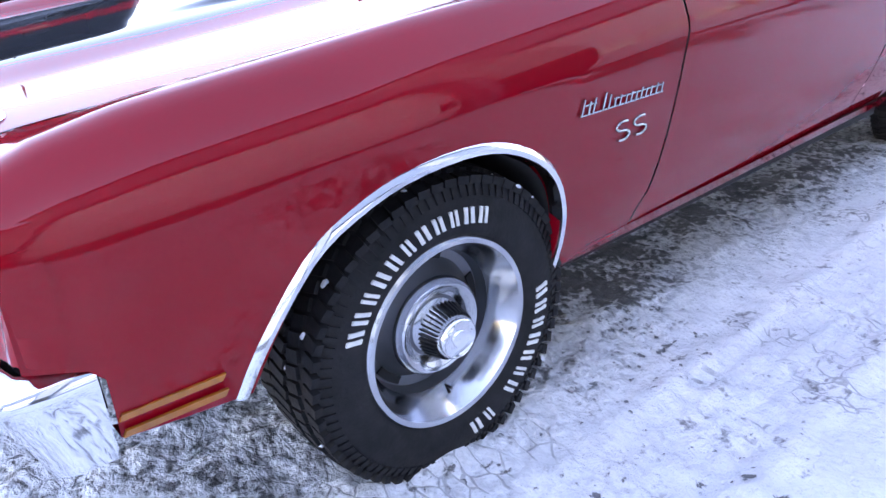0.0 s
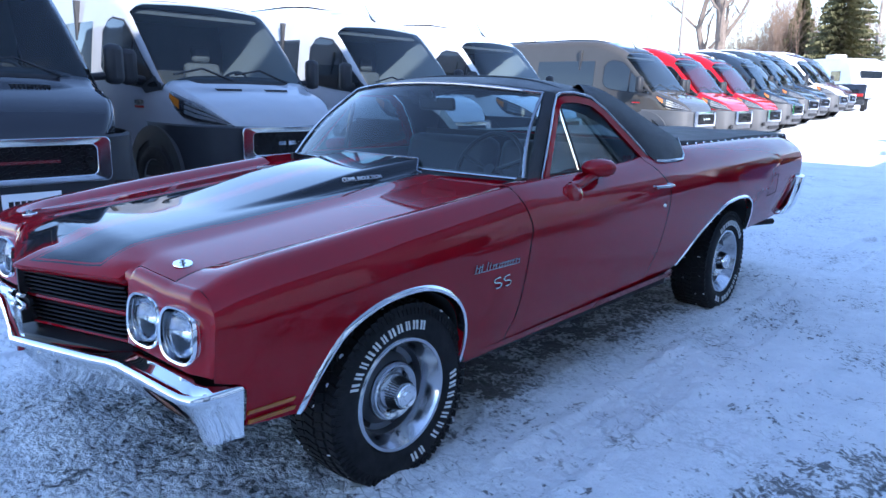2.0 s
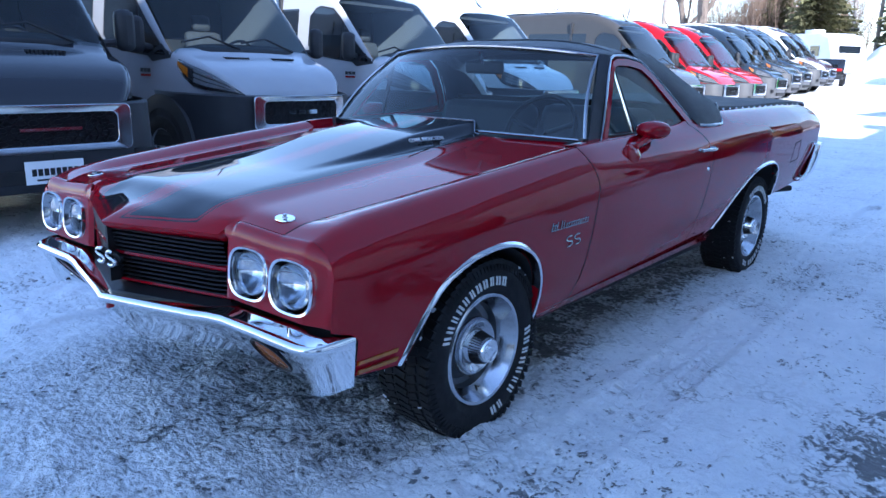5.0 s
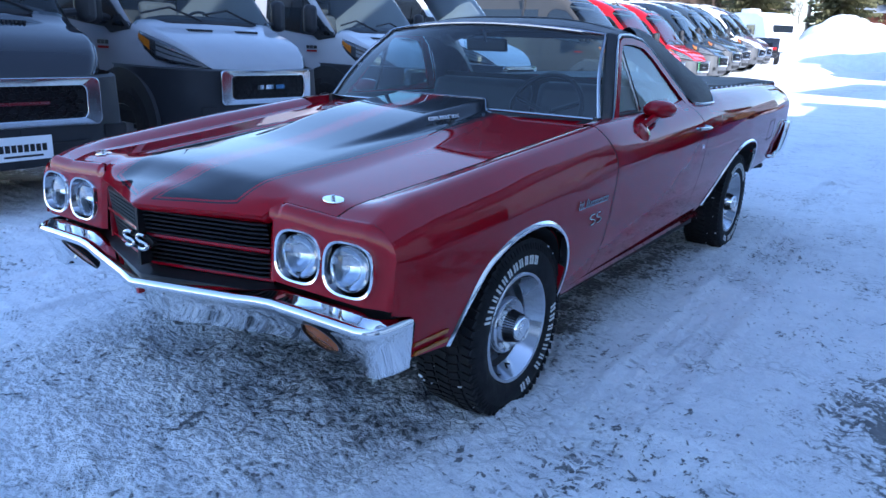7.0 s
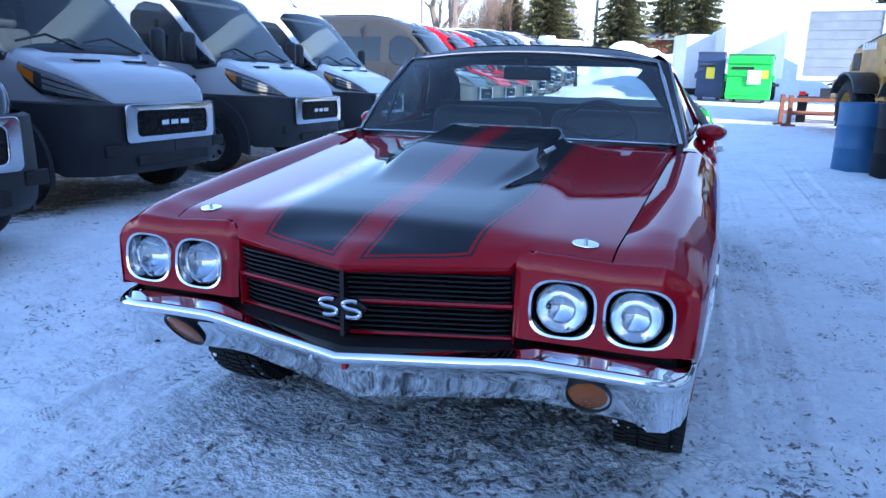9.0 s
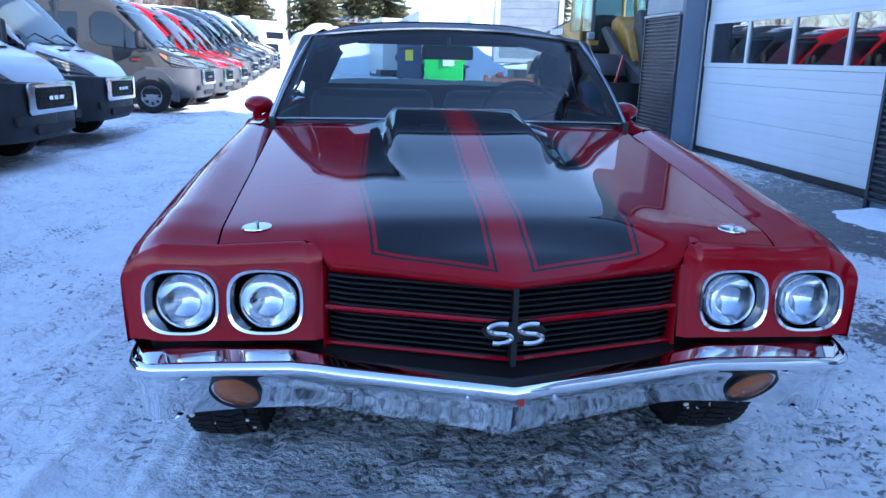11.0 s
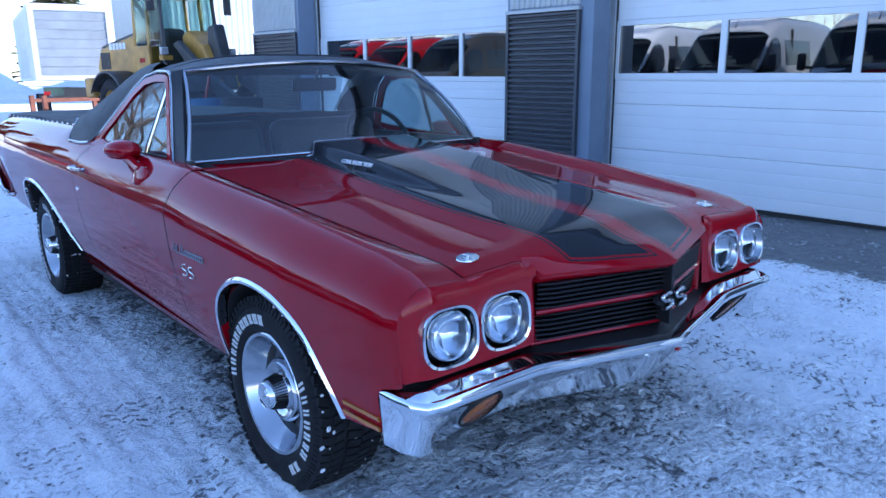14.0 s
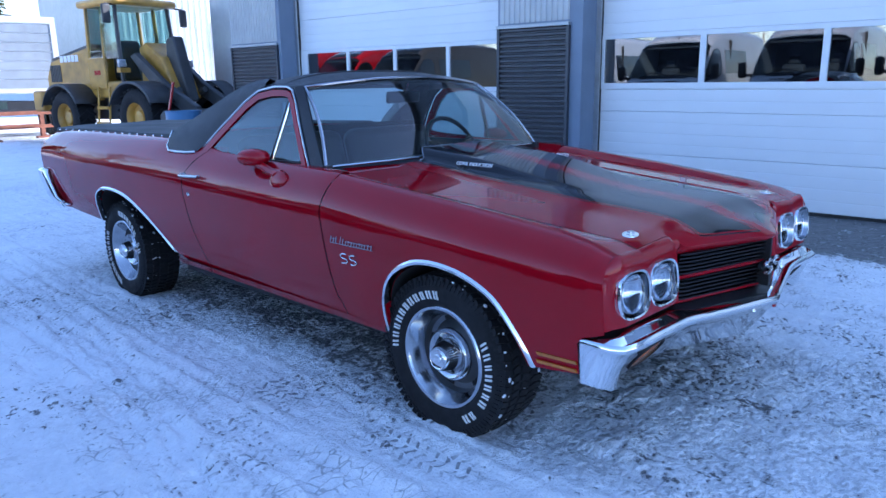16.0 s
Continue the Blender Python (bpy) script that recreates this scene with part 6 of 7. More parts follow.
# wheel loader
def build_loader(m):
    ld = holder("wheel_loader", m, "worn yellow wheel loader with dark grey lift arms", "wheel loader")
    R = 0.62
    for x in (0.05, 2.85):
        for s in (1, -1):
            mm = pose(x, s * 0.98, R, 0, 0, 90 * s) @ Matrix.Scale(0.886, 4)
            prof = [(-0.24, 0.36), (-0.27, 0.45), (-0.26, 0.60), (-0.20, 0.675), (0, 0.69), (0.20, 0.675), (0.26, 0.60), (0.27, 0.45), (0.22, 0.37)]
            wh = part("wheel", lathe(prof, n=48, m=mm), rubber, ld, "large black lugged tyre on a yellow rim")
            bm = bmesh.new()
            for k in range(24):
                for q in (1, -1):
                    box(-0.13, 0.13, -0.035, 0.035, -0.02, 0.022, bm, mm @ Matrix.Rotation(2 * math.pi * (k + 0.25 * q) / 24, 4, "X") @ pose(q * 0.13, 0, 0.685, 0, 0, q * 35))
            part("lug_pattern", bm, rubber, wh, smooth=0, kind="stuff")
            part("rim", lathe([(0.22, 0.375), (0.19, 0.35), (0.06, 0.32), (0.05, 0.20), (0.13, 0.17), (0.15, 0.10), (0.15, 0.0005)], n=40, m=mm), loader_yellow, wh)
            arc = [(x + 0.82 * math.cos(a), R + 0.78 * math.sin(a)) for a in [radians(d) for d in range(25, 160, 12)]]
            rows = [[(u, s * 0.70, v), (u, s * 1.28, v), (u, s * 1.30, v - 0.05)] for u, v in arc]
            part("mudguard", sheet(rows), loader_dark, ld, "dark grey mudguard", solid=0.03)
    # rear frame, engine hood, counterweight
    prof = [(-1.35, 1.0), (-1.40, 1.55), (-1.15, 1.95), (0.55, 2.22), (0.60, 1.0)]
    bm = plate(prof, lambda u, v, w: (u, -0.72 + w, v), 1.44)
    part("engine_hood", bm, loader_yellow, ld, bevel=0.06)
    part("hood_top", plate([(-1.2, 1.97), (-1.1, 2.02), (0.55, 2.28), (0.55, 2.21)], lambda u, v, w: (u, -0.66 + w, v), 1.32), loader_dark, ld)
    for k in range(7):
        for s in (1, -1):
            part("louvre", box(-1.15 + k * 0.07, -1.11 + k * 0.07, s * 0.725 - 0.01, s * 0.725 + 0.01, 1.45, 1.85), loader_dark, ld, smooth=0)
    part("counterweight", box(-1.75, -1.30, -0.95, 0.95, 0.75, 1.25), loader_yellow, ld, bevel=0.06)
    part("frame", box(-1.3, 2.6, -0.45, 0.45, 0.55, 1.15), loader_dark, ld, bevel=0.03)
    for s in (1, -1):
        bars([0.13] * 5, 0.15, 0.035, pose(-0.25, s * 0.735, 1.98, 90, 0, 0 if s < 0 else 180), white_paint, ld)
    # cab
    cab = part("cab_floor", box(0.55, 1.85, -0.74, 0.74, 1.05, 1.42), loader_yellow, ld, bevel=0.05)
    for s in (1, -1):
        part("cab_door", box(0.62, 1.25, s * 0.75 - 0.02, s * 0.75 + 0.02, 1.25, 1.95), loader_yellow, ld, bevel=0.04)
        part("cab_window", box(0.66, 1.75, s * 0.72 - 0.006, s * 0.72 + 0.006, 1.92, 3.05), loader_glass, ld)
        bars([0.08, 0.06, 0.08], 0.10, 0.01, pose(0.95, s * 0.775, 1.62, 90, 0, 0 if s < 0 else 180), red_lens, ld)
        for x0, x1 in ((0.58, 0.58), (1.86, 1.72), (1.20, 1.20)):
            part("cab_post", tube([(x0, s * 0.73, 1.4), (x1, s * 0.66, 3.12)], 0.045), loader_yellow if x0 < 1.8 else loader_dark, ld)
        part("cab_mirror", box(1.86, 1.92, s * 0.98 - 0.10, s * 0.98 + 0.10, 2.65, 3.05), loader_dark, ld, bevel=0.03)
        part("mirror_bar", tube([(1.75, s * 0.68, 3.08), (1.88, s * 0.98, 3.05)], 0.02), loader_dark, ld)
        part("lamp_bracket", box(1.95, 2.10, s * 0.80 - 0.12, s * 0.80 + 0.12, 1.60, 1.70), loader_yellow, ld)
        part("work_lamp", box(2.05, 2.15, s * 0.88 - 0.09, s * 0.88 + 0.09, 1.71, 1.88), lamp_clear, ld, bevel=0.02)
        part("step_ladder", box(0.95, 1.45, s * 0.92 - 0.03, s * 0.92 + 0.03, 0.45, 0.52), loader_yellow, ld)
        part("step_ladder", box(0.98, 1.42, s * 0.88 - 0.03, s * 0.88 + 0.03, 0.80, 0.87), loader_yellow, ld)
        for x in (0.97, 1.42):
            part("ladder_rail", tube([(x, s * 0.90, 0.45), (x, s * 0.80, 1.30)], 0.025), loader_yellow, ld)
        # lift arm
        prof = [(1.95, 1.95), (2.15, 2.02), (3.1, 1.35), (4.1, 0.85), (4.15, 0.62), (3.9, 0.62), (2.9, 1.10)]
        part("lift_arm", plate(prof, lambda u, v, w, s=s: (u, s * 0.50 - 0.07 + w, v), 0.14), loader_dark, ld, "dark grey lift arm", bevel=0.02)
        part("lift_cylinder", tube([(2.3, s * 0.33, 0.9), (3.3, s * 0.33, 1.2)], 0.07), loader_dark, ld)
    part("windscreen", sheet([[(1.86, y, 1.42), (1.72, y * 0.92, 3.05)] for y in (-0.70, 0, 0.70)]), loader_glass, ld)
    part("rear_screen", box(0.575, 0.585, -0.70, 0.70, 1.95, 3.05), loader_glass, ld)
    part("cab_roof", box(0.40, 1.95, -0.80, 0.80, 3.06, 3.22), loader_yellow, ld, bevel=0.06)
    part("cab_seat", box(0.75, 1.20, -0.25, 0.25, 1.45, 2.35), seat_cloth, ld, bevel=0.08)
    part("steering_column", tube([(1.55, 0, 1.4), (1.42, 0, 1.95)], 0.05), loader_dark, ld)
    part("front_tower", plate([(1.95, 0.9), (1.95, 2.15), (2.2, 2.25), (2.75, 1.9), (3.2, 1.0)], lambda u, v, w: (u, -0.32 + w, v), 0.64), loader_yellow, ld, bevel=0.04)
    part("bell_crank", plate([(2.6, 1.5), (2.7, 2.30), (2.95, 2.36), (3.35, 0.95), (3.1, 0.9)], lambda u, v, w: (u, -0.14 + w, v), 0.28), loader_dark, ld, bevel=0.04)
    prof = [(3.95, 0.15), (3.95, 0.70), (4.10, 0.80), (4.45, 0.55), (4.5, 0.25), (5.1, 0.06), (5.1, 0.02), (4.1, 0.02)]
    part("bucket", plate(prof, lambda u, v, w: (u, -1.35 + w, v), 2.7), loader_dark, ld, "scuffed dark steel bucket", bevel=0.03)
    part("marker_flag", tube([(4.05, -1.2, 0.75), (4.15, -1.1, 1.35)], 0.03), red_lens, ld)
    return ld


build_loader(pose(5.63, 19.55, gz(4, 15), 0, 0, -80) @ Matrix.Scale(1.15, 4))


def build_box_trailer(m, length, width, height, label, frosted_end=True, z0=1.15):
    tr = holder("box_trailer", m, label, "trailer", "white trailers")
    part("box_body", box(0, length, -width / 2, width / 2, z0, z0 + height), trailer_white, tr, smooth=0, bevel=0.03)
    for y in (-width / 2 - 0.012, width / 2 + 0.012):
        for k in range(int(length / 0.6)):
            part("rivet_rib", box(0.3 + k * 0.6, 0.33 + k * 0.6, y - 0.012, y + 0.012, z0 + 0.1, z0 + height - 0.1), trailer_white, tr, smooth=0)
    part("rear_frame", ring([(-width / 2, z0), (width / 2, z0), (width / 2, z0 + height), (-width / 2, z0 + height)], [(-width / 2 + 0.16, z0 + 0.14), (width / 2 - 0.16, z0 + 0.14), (width / 2 - 0.16, z0 + height - 0.2), (-width / 2 + 0.16, z0 + height - 0.2)], lambda u, v, w: (-0.04 + w, u, v), 0.05), trailer_white, tr, smooth=0)
    n = 7
    for k in range(n):
        a = z0 + 0.15 + (height - 0.36) * k / n
        part("door_slat", box(-0.02, 0.005, -width / 2 + 0.17, width / 2 - 0.17, a, a + (height - 0.36) / n - 0.025), frosted if frosted_end else trailer_white, tr, smooth=0)
    part("bumper_bar", box(-0.10, 0.0, -width / 2 + 0.1, width / 2 - 0.1, 0.75, 0.90), loader_dark, tr)
    part("chassis_beam", box(0.1, length - 0.1, -0.45, 0.45, 0.85, 1.15), loader_dark, tr)
    for x in (1.1, 2.3):
        for s in (1, -1):
            part("wheel", lathe([(-0.12, 0.25), (-0.14, 0.48), (0.14, 0.48), (0.13, 0.28), (0.02, 0.22), (0.02, 0.001)], n=32, m=pose(x, s * (width / 2 - 0.25), 0.48, 0, 0, 90 * s)), rubber, tr)
    for s in (1, -1):
        part("tail_lamp", box(-0.12, -0.08, s * 0.95 - 0.1, s * 0.95 + 0.1, 0.93, 1.05), red_lens, tr)
    return tr


build_box_trailer(pose(4.75, 24.1, gz(4.7, 24), 0, 0, 82.5), 7.5, 2.4, 2.35, "white box trailer with a frosted ribbed rear door", True, 1.40)
build_box_trailer(pose(2.9, 38.6, gz(3, 38), 0, 0, 96), 6.5, 2.9, 2.6, "plain white box trailer behind the dumpsters", False)
build_box_trailer(pose(-0.9, 43.6, gz(0, 43) - 0.75, 0, 0, 20), 3.9, 2.4, 3.0, "low white cargo trailer beside the snow bank", False)

# rusty rack by the box trailer
rack = holder("steel_rack", pose(3.3, 22.3, gz(3.3, 22.3), 0, 0, 10), "low rusty red steel rack standing on snow", "rack")
for x in (0.0, 1.9):
    for y in (0.0, 0.9):
        part("upright", box(x - 0.06, x + 0.06, y - 0.06, y + 0.06, 0, 0.95), rust, rack, smooth=0)
        part("foot", box(x - 0.2, x + 0.2, y - 0.08, y + 0.08, 0, 0.06), rust, rack, smooth=0)
for z in (0.35, 0.75):
    for y in (0.0, 0.9):
        part("crossbar", box(0.06, 1.84, y - 0.04, y + 0.04, z, z + 0.10), rust, rack, smooth=0)

# dumpsters
def build_bin(m, mat, w, h, label, stickers):
    b = holder("dumpster", m, label, "dumpster", "dumpsters")
    prof = [(-0.9, 0.15), (-0.9, h * 0.8), (-0.75, h), (0.75, h * 0.86), (0.9, 0.15)]
    part("bin_body", plate(prof, lambda u, v, q: (-w / 2 + q, u, v), w), mat, b, bevel=0.03)
    for z in (0.35, h * 0.55, h * 0.80):
        part("rib", box(-w / 2 - 0.03, w / 2 + 0.03, -0.95, -0.89, z, z + 0.08), mat, b, smooth=0)
    part("lid", box(-w / 2 - 0.03, w / 2 + 0.03, -0.8, 0.8, -0.02, 0.03, m=pose(0, 0, h * 0.945, -5, 0, 0)), loader_dark, b, bevel=0.01)
    part("slot", box(-w * 0.4, w * 0.1, -0.93, -0.90, h * 0.68, h * 0.73), dark_void, b, smooth=0)
    for s in (1, -1):
        part("fork_pocket", box(s * (w / 2 + 0.06) - 0.06, s * (w / 2 + 0.06) + 0.06, -0.6, 0.6, h * 0.45, h * 0.56), mat, b, smooth=0)
        part("skid", box(s * w * 0.35 - 0.08, s * w * 0.35 + 0.08, -0.85, 0.85, 0.0, 0.15), loader_dark, b, smooth=0)
    if stickers:
        part("notice", box(-0.05, 0.55, -0.975, -0.955, h * 0.38, h * 0.66), paper, b, "white paper notice", smooth=0)
        part("notice", box(0.58, 0.85, -0.975, -0.955, h * 0.5, h * 0.66), yellow_label, b, "yellow label", smooth=0)
    else:
        part("notice", box(-0.2, 0.2, -0.975, -0.955, h * 0.45, h * 0.68), yellow_label, b, smooth=0)
    return b


build_bin(pose(2.75, 36.9, gz(2.7, 37), 0, 0, -6), bin_green, 2.0, 2.3, "bright green steel dumpster with paper notices", True)
build_bin(pose(0.95, 38.2, gz(1, 38), 0, 0, -3), bin_blue, 1.3, 2.4, "dark blue steel dumpster with a yellow notice", False)

# far shop with ribbed siding
bm = bmesh.new()
pts, x = [], 0.0
while x < 24:
    pts += [(x, 0.0), (x + 0.05, -0.045), (x + 0.13, -0.045), (x + 0.18, 0.0), (x + 0.30, 0.0)]
    x += 0.30
sheet([[(a, b, z) for a, b in pts] for z in (-0.3, 7.5)], bm)
ob = part("wall_far_shop", bm, far_siding, kind="structure", smooth=0, label="cream ribbed steel wall of a far shop", category="wall")
ob.matrix_world = pose(11.9, 34.5, gz(12, 34), 0, 0, -8)
ob = part("wall_far_shop_side", box(-0.1, 0.0, 0, 16, -0.3, 7.5), siding_light, kind="structure", smooth=0, category="wall")
ob.matrix_world = pose(11.9, 34.5, gz(12, 34), 0, 0, -8)
ob = part("roof_far_shop", box(-0.3, 24, -0.3, 16, 7.5, 7.8), rust, kind="structure", smooth=0, category="roof")
ob.matrix_world = pose(11.9, 34.5, gz(12, 34), 0, 0, -8)
door = holder("door_far_shop", pose(17.0, 33.72, gz(15, 34), 0, 0, -8), "tall white steel shop door with red frame", "door")
part("door_leaf", box(0.12, 3.5, -0.06, 0.0, 0, 4.5), trailer_white, door, smooth=0)
part("door_frame", ring([(0, 0), (3.62, 0), (3.62, 4.65), (0, 4.65)], [(0.12, 0.02), (3.5, 0.02), (3.5, 4.5), (0.12, 4.5)], lambda u, v, w: (u, -0.12 + w, v), 0.1), red_lens, door, smooth=0)

# caravan and dark car at the end of the row
rv = holder("caravan", pose(-7.7, 47.0, gz(-7.7, 47), 0, 0, 141), "white travel caravan with dark windows parked behind the vans", "caravan")
prof = [(-0.2, 0.55), (-0.35, 1.5), (0.1, 2.6), (0.9, 2.85), (6.0, 2.9), (6.2, 0.55)]
part("shell", plate(prof, lambda u, v, w: (u, -1.2 + w, v), 2.4), trailer_white, rv, bevel=0.12)
part("front_window", box(-0.28, -0.2, -0.7, 0.7, 1.55, 2.1), van_glass, rv)
for x in (1.2, 3.4, 5.0):
    for s in (1, -1):
        part("side_window", box(x - 0.4, x + 0.4, s * 1.21 - 0.02, s * 1.21 + 0.02, 1.5, 2.1), van_glass, rv, smooth=0)
        part("stripe", box(x - 1.0, x + 1.0, s * 1.21 - 0.015, s * 1.21 + 0.015, 1.05, 1.15), loader_dark, rv, smooth=0)
part("roof_unit", box(2.5, 3.4, -0.4, 0.4, 2.88, 3.15), trailer_white, rv, bevel=0.06)
for s in (1, -1):
    part("wheel", lathe([(-0.1, 0.2), (-0.11, 0.34), (0.11, 0.34), (0.1, 0.2), (0.03, 0.001)], n=28, m=pose(3.2, s * 1.08, 0.34, 0, 0, 90 * s)), rubber, rv)

suv = holder("dark_car", pose(-7.3, 40.6, gz(-7, 40.6), 0, 0, 100), "black car with red tail lamps seen from behind", "car")
black_paint = paint("black_car_paint", (0.012, 0.012, 0.014))
prof = [(0.0, 0.35), (-0.05, 0.95), (0.25, 1.02), (0.8, 1.42), (2.2, 1.45), (3.0, 1.0), (4.4, 0.85), (4.5, 0.35)]
part("body", plate(prof, lambda u, v, w: (u, -0.92 + w, v), 1.84), black_paint, suv, bevel=0.10)
part("rear_screen", box(-0.02, 0.02, -0.6, 0.6, -0.22, 0.22, m=pose(0.50, 0, 1.24, 0, 54, 0)), van_glass, suv)
for s in (1, -1):
    part("tail_lamp", box(-0.09, -0.02, s * 0.60 - 0.22, s * 0.60 + 0.22, 0.78, 0.92), red_lens, suv, bevel=0.02)
    for x in (0.8, 3.6):
        part("wheel", lathe([(-0.1, 0.2), (-0.11, 0.34), (0.11, 0.34), (0.1, 0.2), (0.03, 0.001)], n=28, m=pose(x, s * 0.85, 0.34, 0, 0, 90 * s)), rubber, suv)
part("rear_bumper", box(-0.14, 0.1, -0.88, 0.88, 0.38, 0.62), cladding, suv, bevel=0.04)

# ploughed snow banks
def bank(x0, x1, y0, y1, peak, name_seed, label):
    rows = []
    nx, ny = 90, 34
    for j in range(ny + 1):
        row = []
        for i in range(nx + 1):
            u, v = i / nx, j / ny
            x, y = lerp(x0, x1, u), lerp(y0, y1, v)
            e = min(1, 5 * u, 5 * (1 - u)) * math.sin(math.pi * min(1, v * 1.15 + 0.001) ** 0.7) if v < 0.87 else 0
            e = max(0, e)
            p = Vector((x * 0.22, y * 0.22, name_seed))
            h = peak * e * (0.74 + 0.22 * noise.noise(p) + 0.16 * noise.noise(p * 3.7) + 0.06 * noise.noise(p * 9))
            row.append((x, y, gz(x, y) - 0.1 + max(0, h)))
        rows.append(row)
    part("snow_bank", sheet(rows), snow, kind="stuff", label=label, category="snow bank", smooth=70)


bank(-9.5, 9.0, 46.5, 60, 3.4, 3.0, "high ploughed bank of bright snow")
bank(-60, -9.0, 44, 52, 1.0, 8.0, "low bank of snow below the trees")
bank(8.5, 40, 44, 60, 3.0, 5.0, "ploughed bank of snow behind the yard")
for x, y, w, h in ((4.0, 8.3, 0.8, 0.16), (4.0, 3.3, 0.7, 0.12), (3.85, 2.6, 0.5, 0.08), (3.9, 9.2, 0.6, 0.2)):
    rows = []
    for j in range(25):
        row = []
        for i in range(25):
            u, v = i / 12 - 1, j / 12 - 1
            r = math.hypot(u, v)
            px, py = x + u * w * 0.6, y + v * w
            hh = h * max(0, 1 - r * r) * (0.7 + 0.7 * noise.noise(Vector((px * 4, py * 4, 2))) + 0.3 * noise.noise(Vector((px * 14, py * 14, 2))))
            row.append((px, py, G - 0.03 + max(0, hh)))
        rows.append(row)
    part("snow_heap", sheet(rows), snow, kind="stuff", label="small heap of shovelled snow by the wall", category="snow", smooth=70)

# barrels by the pier
def build_barrel(x, y, mat, label):
    b = holder("barrel", pose(x, y, G - 0.01) @ Matrix.Diagonal((1, 1, 1.15, 1)), label, "barrel", "barrels")
    part("drum", lathe([(0.0, 0.28), (0.02, 0.29), (0.28, 0.285), (0.30, 0.297), (0.32, 0.285), (0.58, 0.285), (0.60, 0.297), (0.62, 0.285), (0.87, 0.29), (0.89, 0.28), (0.86, 0.27), (0.86, 0.0005)], n=40, axis="z"), mat, b)
    part("rim", lathe([(0.875, 0.296), (0.89, 0.296), (0.89, 0.28), (0.875, 0.28)], n=40, axis="z"), mat, b)


build_barrel(3.05, 9.9, material("blue_plastic", (0.05, 0.14, 0.28), rough=0.45, grain=0.15, scale=5), "blue drum standing in snow beside the workshop")
build_barrel(3.45, 9.2, material("black_plastic_drum", (0.012, 0.012, 0.014), rough=0.6, grain=0.2, scale=5, spec=0.2), "black drum standing in snow beside the workshop")


# ---- trees ----
def build_spruce(x, y, h, seed):
    rnd = random.Random(seed)
    t = holder("spruce_tree", pose(x, y, gz(x, y)), "dark green spruce tree behind the snow bank", "tree", "spruces")
    part("trunk", tube([(0, 0, -0.3), (0.05, 0, h * 0.5), (0, 0.03, h)], [0.22, 0.13, 0.02], sides=8), bark, t)
    vs, fs = [], []
    z = h * 0.10
    while z < h * 0.985:
        k = 1 - z / h
        reach = (0.30 * h) * k ** 0.85 * rnd.uniform(0.8, 1.12) + 0.12
        n = int(9 + 9 * k)
        a0 = rnd.uniform(0, 6.28)
        for i in range(n):
            a = a0 + 6.283 * i / n + rnd.uniform(-0.25, 0.25)
            R = reach * rnd.uniform(0.62, 1.1)
            droop = rnd.uniform(0.18, 0.42)
            d = Vector((math.cos(a), math.sin(a), 0))
            side = Vector((-d.y, d.x, 0))
            m = max(5, int(R / 0.16))
            for j in range(m):
                s = (j + 0.6) / m
                c = d * (R * s) + Vector((0, 0, z - droop * R * s + 0.12 * R * s * s))
                w = 0.34 * (1 - s * 0.6) * min(1, 0.35 + R * 0.3)
                for q in (1, -1):
                    e = c + side * (q * w * rnd.uniform(0.6, 1.3)) + d * rnd.uniform(0.05, 0.22) + Vector((0, 0, -rnd.uniform(0.02, 0.20)))
                    o = len(vs)
                    f = d * 0.10
                    vs += [c - f * 0.6, c + f + Vector((0, 0, 0.03)), e + f * 0.5, e - f * 0.7 - Vector((0, 0, 0.06))]
                    fs.append((o, o + 1, o + 2, o + 3))
        z += 0.09 + 0.12 * (h / 9) * (0.5 + k)
    me = bpy.data.meshes.new("crown")
    me.from_pydata([tuple(v) for v in vs], [], fs)
    me.materials.append(needle)
    c = new("crown", me)
    c.parent = t


for x, y, h, sd in ((-11.0, 54, 11.0, 1), (-5.6, 55, 10.5, 2), (-0.2, 58, 10.5, 3), (-3.0, 68, 12.0, 5), (14.5, 66, 13.5, 6), (-15.5, 60, 8.0, 7)):
    build_spruce(x, y, h, sd)


def grow(bm, p, d, length, r, depth, rnd, up=0.25, sides=4):
    """One limb and its forks."""
    pts, rs = [p], [r]
    q = p
    n = 4
    for k in range(n):
        d = (d + Vector((rnd.uniform(-0.22, 0.22), rnd.uniform(-0.22, 0.22), rnd.uniform(-0.04, up)))).normalized()
        q = q + d * (length / n)
        pts.append(q)
        rs.append(r * (1 - 0.72 * (k + 1) / n))
        if depth > 0 and k >= 1:
            for _ in range(2 if depth > 1 else 3):
                dd = (d + Vector((rnd.uniform(-1, 1), rnd.uniform(-1, 1), rnd.uniform(-0.1, 0.8)))).normalized()
                grow(bm, q, dd, length * rnd.uniform(0.42, 0.62), rs[-1] * 0.62, depth - 1, rnd, up, 3)
    tube(pts, rs, bm, sides=sides, caps=False)


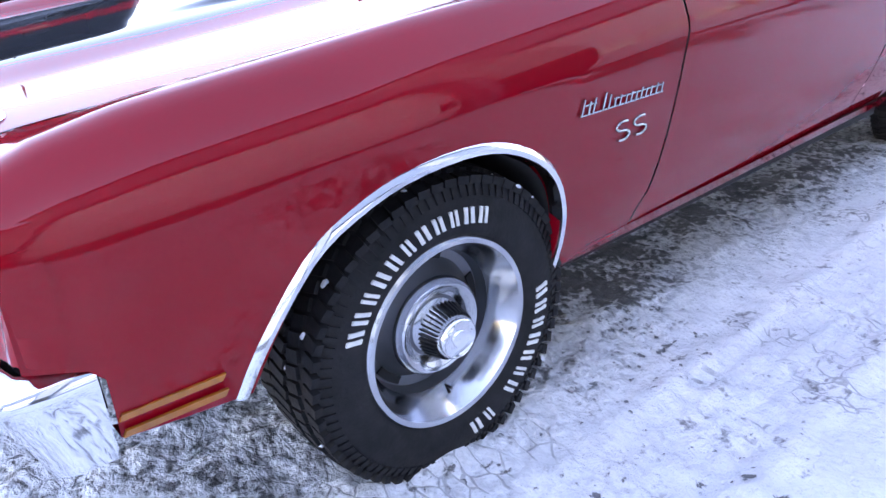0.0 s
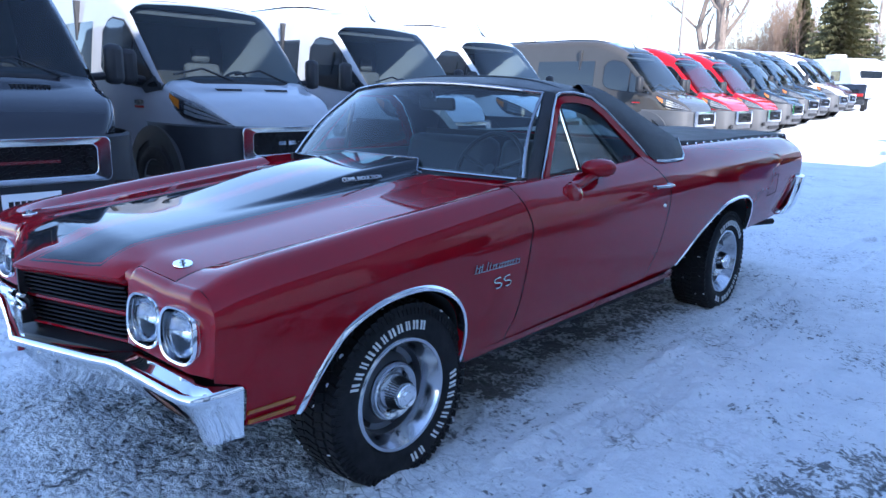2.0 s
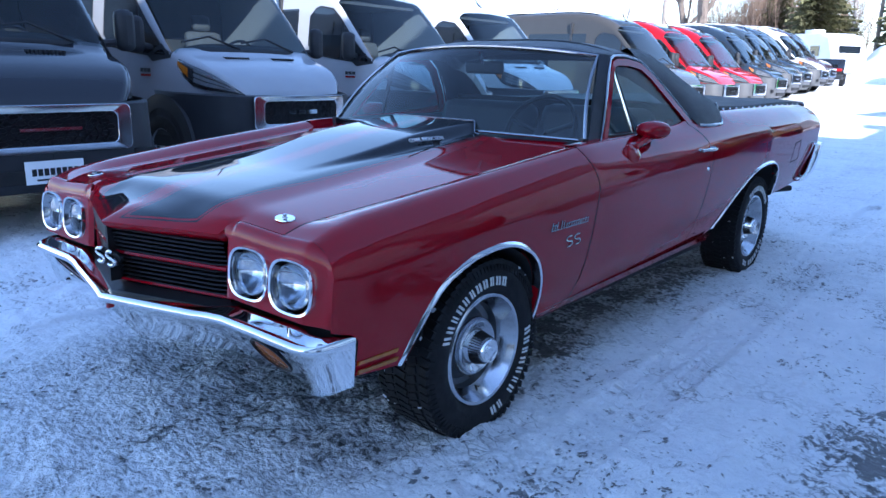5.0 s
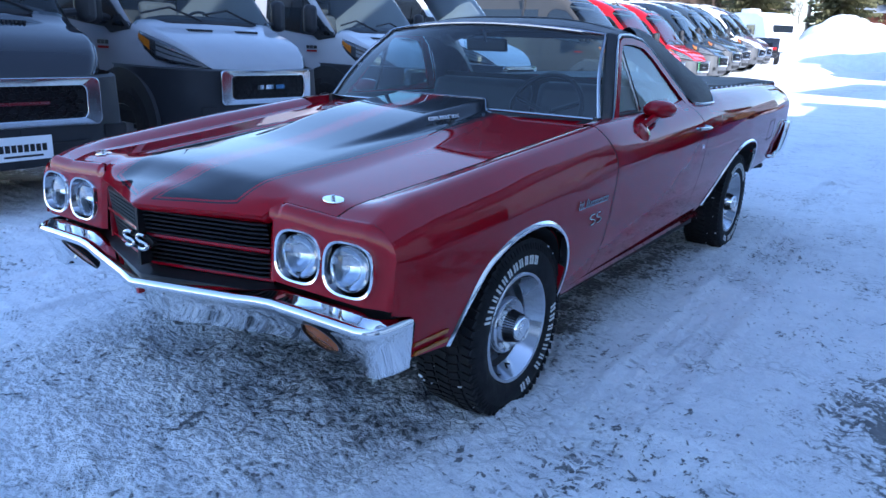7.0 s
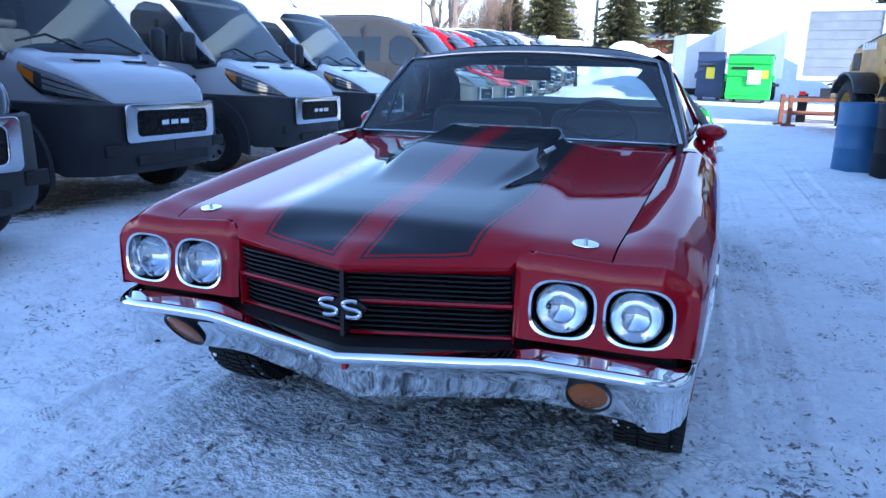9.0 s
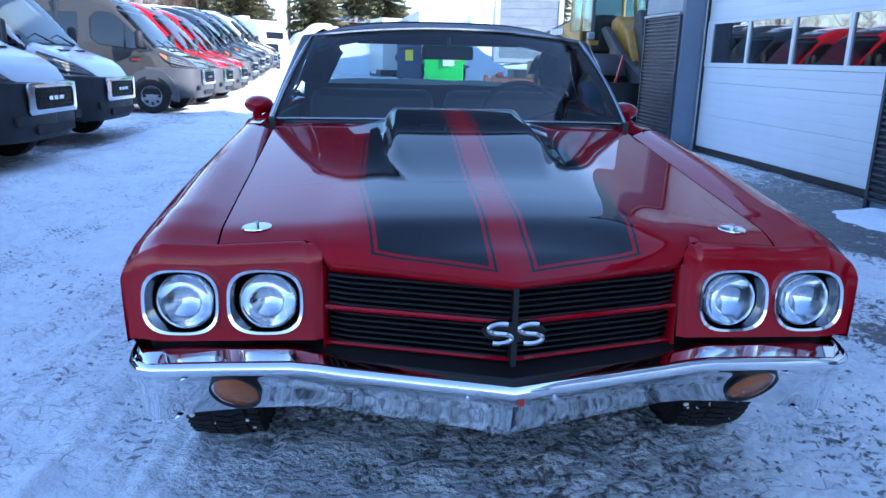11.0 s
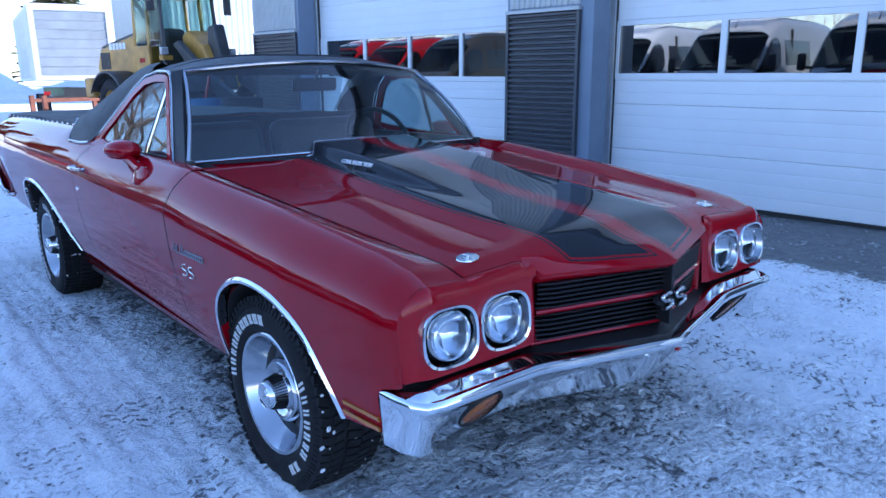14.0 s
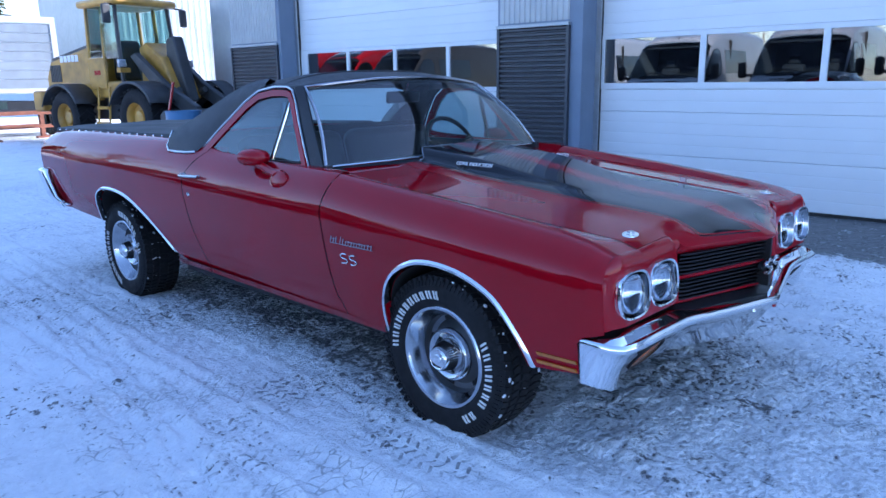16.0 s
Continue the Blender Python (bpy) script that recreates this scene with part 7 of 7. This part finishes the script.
def build_bare_tree(x, y, h, r, seed, mat, label):
    rnd = random.Random(seed)
    t = holder("bare_tree", pose(x, y, gz(x, y) - 0.2), label, "tree", "bare trees")
    bm = bmesh.new()
    pts = [Vector((0, 0, 0))]
    for k in range(1, 7):
        pts.append(Vector((rnd.uniform(-0.12, 0.12) * k, rnd.uniform(-0.12, 0.12) * k, h * k / 7)))
    part("trunk", tube(pts, [r * (1 - 0.13 * k) for k in range(7)], sides=8), mat, t)
    for k in range(2, 7):
        for _ in range(3):
            a = rnd.uniform(0, 6.283)
            d = Vector((math.cos(a), math.sin(a), rnd.uniform(0.5, 1.4))).normalized()
            grow(bm, pts[k], d, h * rnd.uniform(0.22, 0.36), r * 0.42 * (1 - 0.08 * k), 2, rnd)
    part("crown", bm, mat, t)


for x, y, h, r, sd, mat, label in ((-14.2, 40.5, 13, 0.42, 11, bark, "large bare cottonwood with forked limbs"), (-15.6, 42, 11, 0.3, 12, bark, "bare cottonwood beside a thicket"), (-23, 37, 10, 0.10, 13, birch, "thin bare birch tree"),
                                  (-27, 46, 11, 0.12, 14, birch, "thin bare birch tree"), (-21, 45, 10, 0.1, 15, birch, "thin bare birch tree"), (-9.6, 58, 9, 0.1, 16, birch, "thin bare birch tree"), (-8.6, 60, 9, 0.1, 17, birch, "thin bare birch tree")):
    build_bare_tree(x, y, h, r, sd, mat, label)

# thicket of thin winter stems
def thin_rods(rods):
    """Many three-sided tapering rods: start, end, radii at both ends."""
    P, Q = np.array([r[0] for r in rods]), np.array([r[1] for r in rods])
    R = np.array([r[2] for r in rods])
    d = Q - P
    d /= np.linalg.norm(d, axis=1)[:, None]
    a = np.cross(d, np.array([0.31, 0.77, 0.11]))
    a /= np.linalg.norm(a, axis=1)[:, None]
    b = np.cross(d, a)
    V = []
    for k in range(3):
        c, q = math.cos(2.094 * k), math.sin(2.094 * k)
        V += [P + (a * c + b * q) * R[:, :1], Q + (a * c + b * q) * R[:, 1:]]
    V = np.stack(V, 1).reshape(-1, 3)
    o = np.arange(len(rods))[:, None] * 6
    F = np.concatenate([o + np.array([2 * k, 2 * ((k + 1) % 3), 2 * ((k + 1) % 3) + 1, 2 * k + 1]) for k in range(3)])
    me = bpy.data.meshes.new("thicket")
    me.from_pydata(V.tolist(), [], F.tolist())
    return me


def stems(rods, rnd, count, x0, x1, y0, y1, low, high, twigs):
    for k in range(count):
        x, y = rnd.uniform(x0, x1), rnd.uniform(y0, y1)
        h = rnd.uniform(low, high) * (0.7 + 0.3 * math.sin(x * 0.45 + y * 0.2) ** 2)
        p = Vector((x, y, gz(x, y) - 0.1))
        top = p + Vector((rnd.uniform(-0.12, 0.12), rnd.uniform(-0.12, 0.12), 1)).normalized() * h
        rods.append((p, top, (0.045, 0.006)))
        for _ in range(twigs):
            f = rnd.uniform(0.12, 0.97)
            q = p.lerp(top, f)
            a = rnd.uniform(0, 6.283)
            d = Vector((math.cos(a), math.sin(a), rnd.uniform(0.5, 1.8))).normalized()
            e = q + d * rnd.uniform(0.6, 2.2) * (1.15 - f * 0.6)
            rods.append((q, e, (0.014, 0.005)))
            rods.append((q.lerp(e, 0.5), q.lerp(e, 0.6) + Vector((rnd.uniform(-0.5, 0.5), rnd.uniform(-0.5, 0.5), rnd.uniform(0.1, 0.7))), (0.009, 0.005)))


rnd = random.Random(21)
rods = []
stems(rods, rnd, 400, -22, -11.5, 58, 74, 5.5, 10.5, 26)
stems(rods, rnd, 240, -70, -22, 54, 72, 3.5, 9.0, 20)
stems(rods, rnd, 160, -11.5, 4, 70, 82, 4, 7, 20)
# unseen woods closing the yard's far sides, added to block horizon sky
stems(rods, rnd, 420, -60, 60, -62, -46, 6, 12, 16)
stems(rods, rnd, 300, -62, -40, -46, 50, 5, 11, 16)
me = thin_rods(rods)
me.materials.append(twig)
tagged(new("thicket", me), "dense thicket of bare brown winter stems", "thicket", kind="stuff")

# poles and a lattice mast
for x, y, h in ((-13.8, 34.8, 9.0), (-7.6, 55, 10.0), (-10.6, 62, 10)):
    p = holder("utility_pole", pose(x, y, gz(x, y)), "weathered grey wooden utility pole", "pole", "utility poles")
    part("shaft", tube([(0, 0, -0.2), (0, 0, h)], [0.14, 0.10]), pole_wood, p)
    part("crossarm", box(-0.9, 0.9, -0.06, 0.06, h - 0.7, h - 0.58), pole_wood, p, smooth=0)
mast = holder("lattice_mast", pose(2.2, 92, 0), "grey steel lattice mast in the distance", "mast")
for sx, sy in ((1, 1), (1, -1), (-1, 1), (-1, -1)):
    part("leg", tube([(sx * 1.1, sy * 1.1, 0), (sx * 0.35, sy * 0.35, 16)], 0.07, sides=5), galv, mast)
bm = bmesh.new()
for k in range(10):
    a, b = lerp(1.1, 0.35, k / 10), lerp(1.1, 0.35, (k + 1) / 10)
    z0, z1 = 1.6 * k, 1.6 * (k + 1)
    for c0, c1 in (((1, 1), (1, -1)), ((1, -1), (-1, -1)), ((-1, -1), (-1, 1)), ((-1, 1), (1, 1))):
        tube([(c0[0] * a, c0[1] * a, z0), (c1[0] * b, c1[1] * b, z1)], 0.04, bm, sides=4)
part("bracing", bm, galv, mast)
for x, y, w, h, ry in ((-3.2, 66, 9, 5.2, 0), (3.5, 74, 7, 5.0, 10)):
    b = holder("far_house", pose(x, y, gz(x, y), 0, 0, ry), "low brown far house behind the snow", "house")
    part("wall", box(-w / 2, w / 2, 0, 7, 0, h * 0.72), rust, b, smooth=0)
    part("roof", plate([(-0.4, h * 0.72), (3.5, h), (7.4, h * 0.72)], lambda u, v, q: (-w / 2 - 0.3 + q, u, v), w + 0.6), siding_light, b, smooth=0)
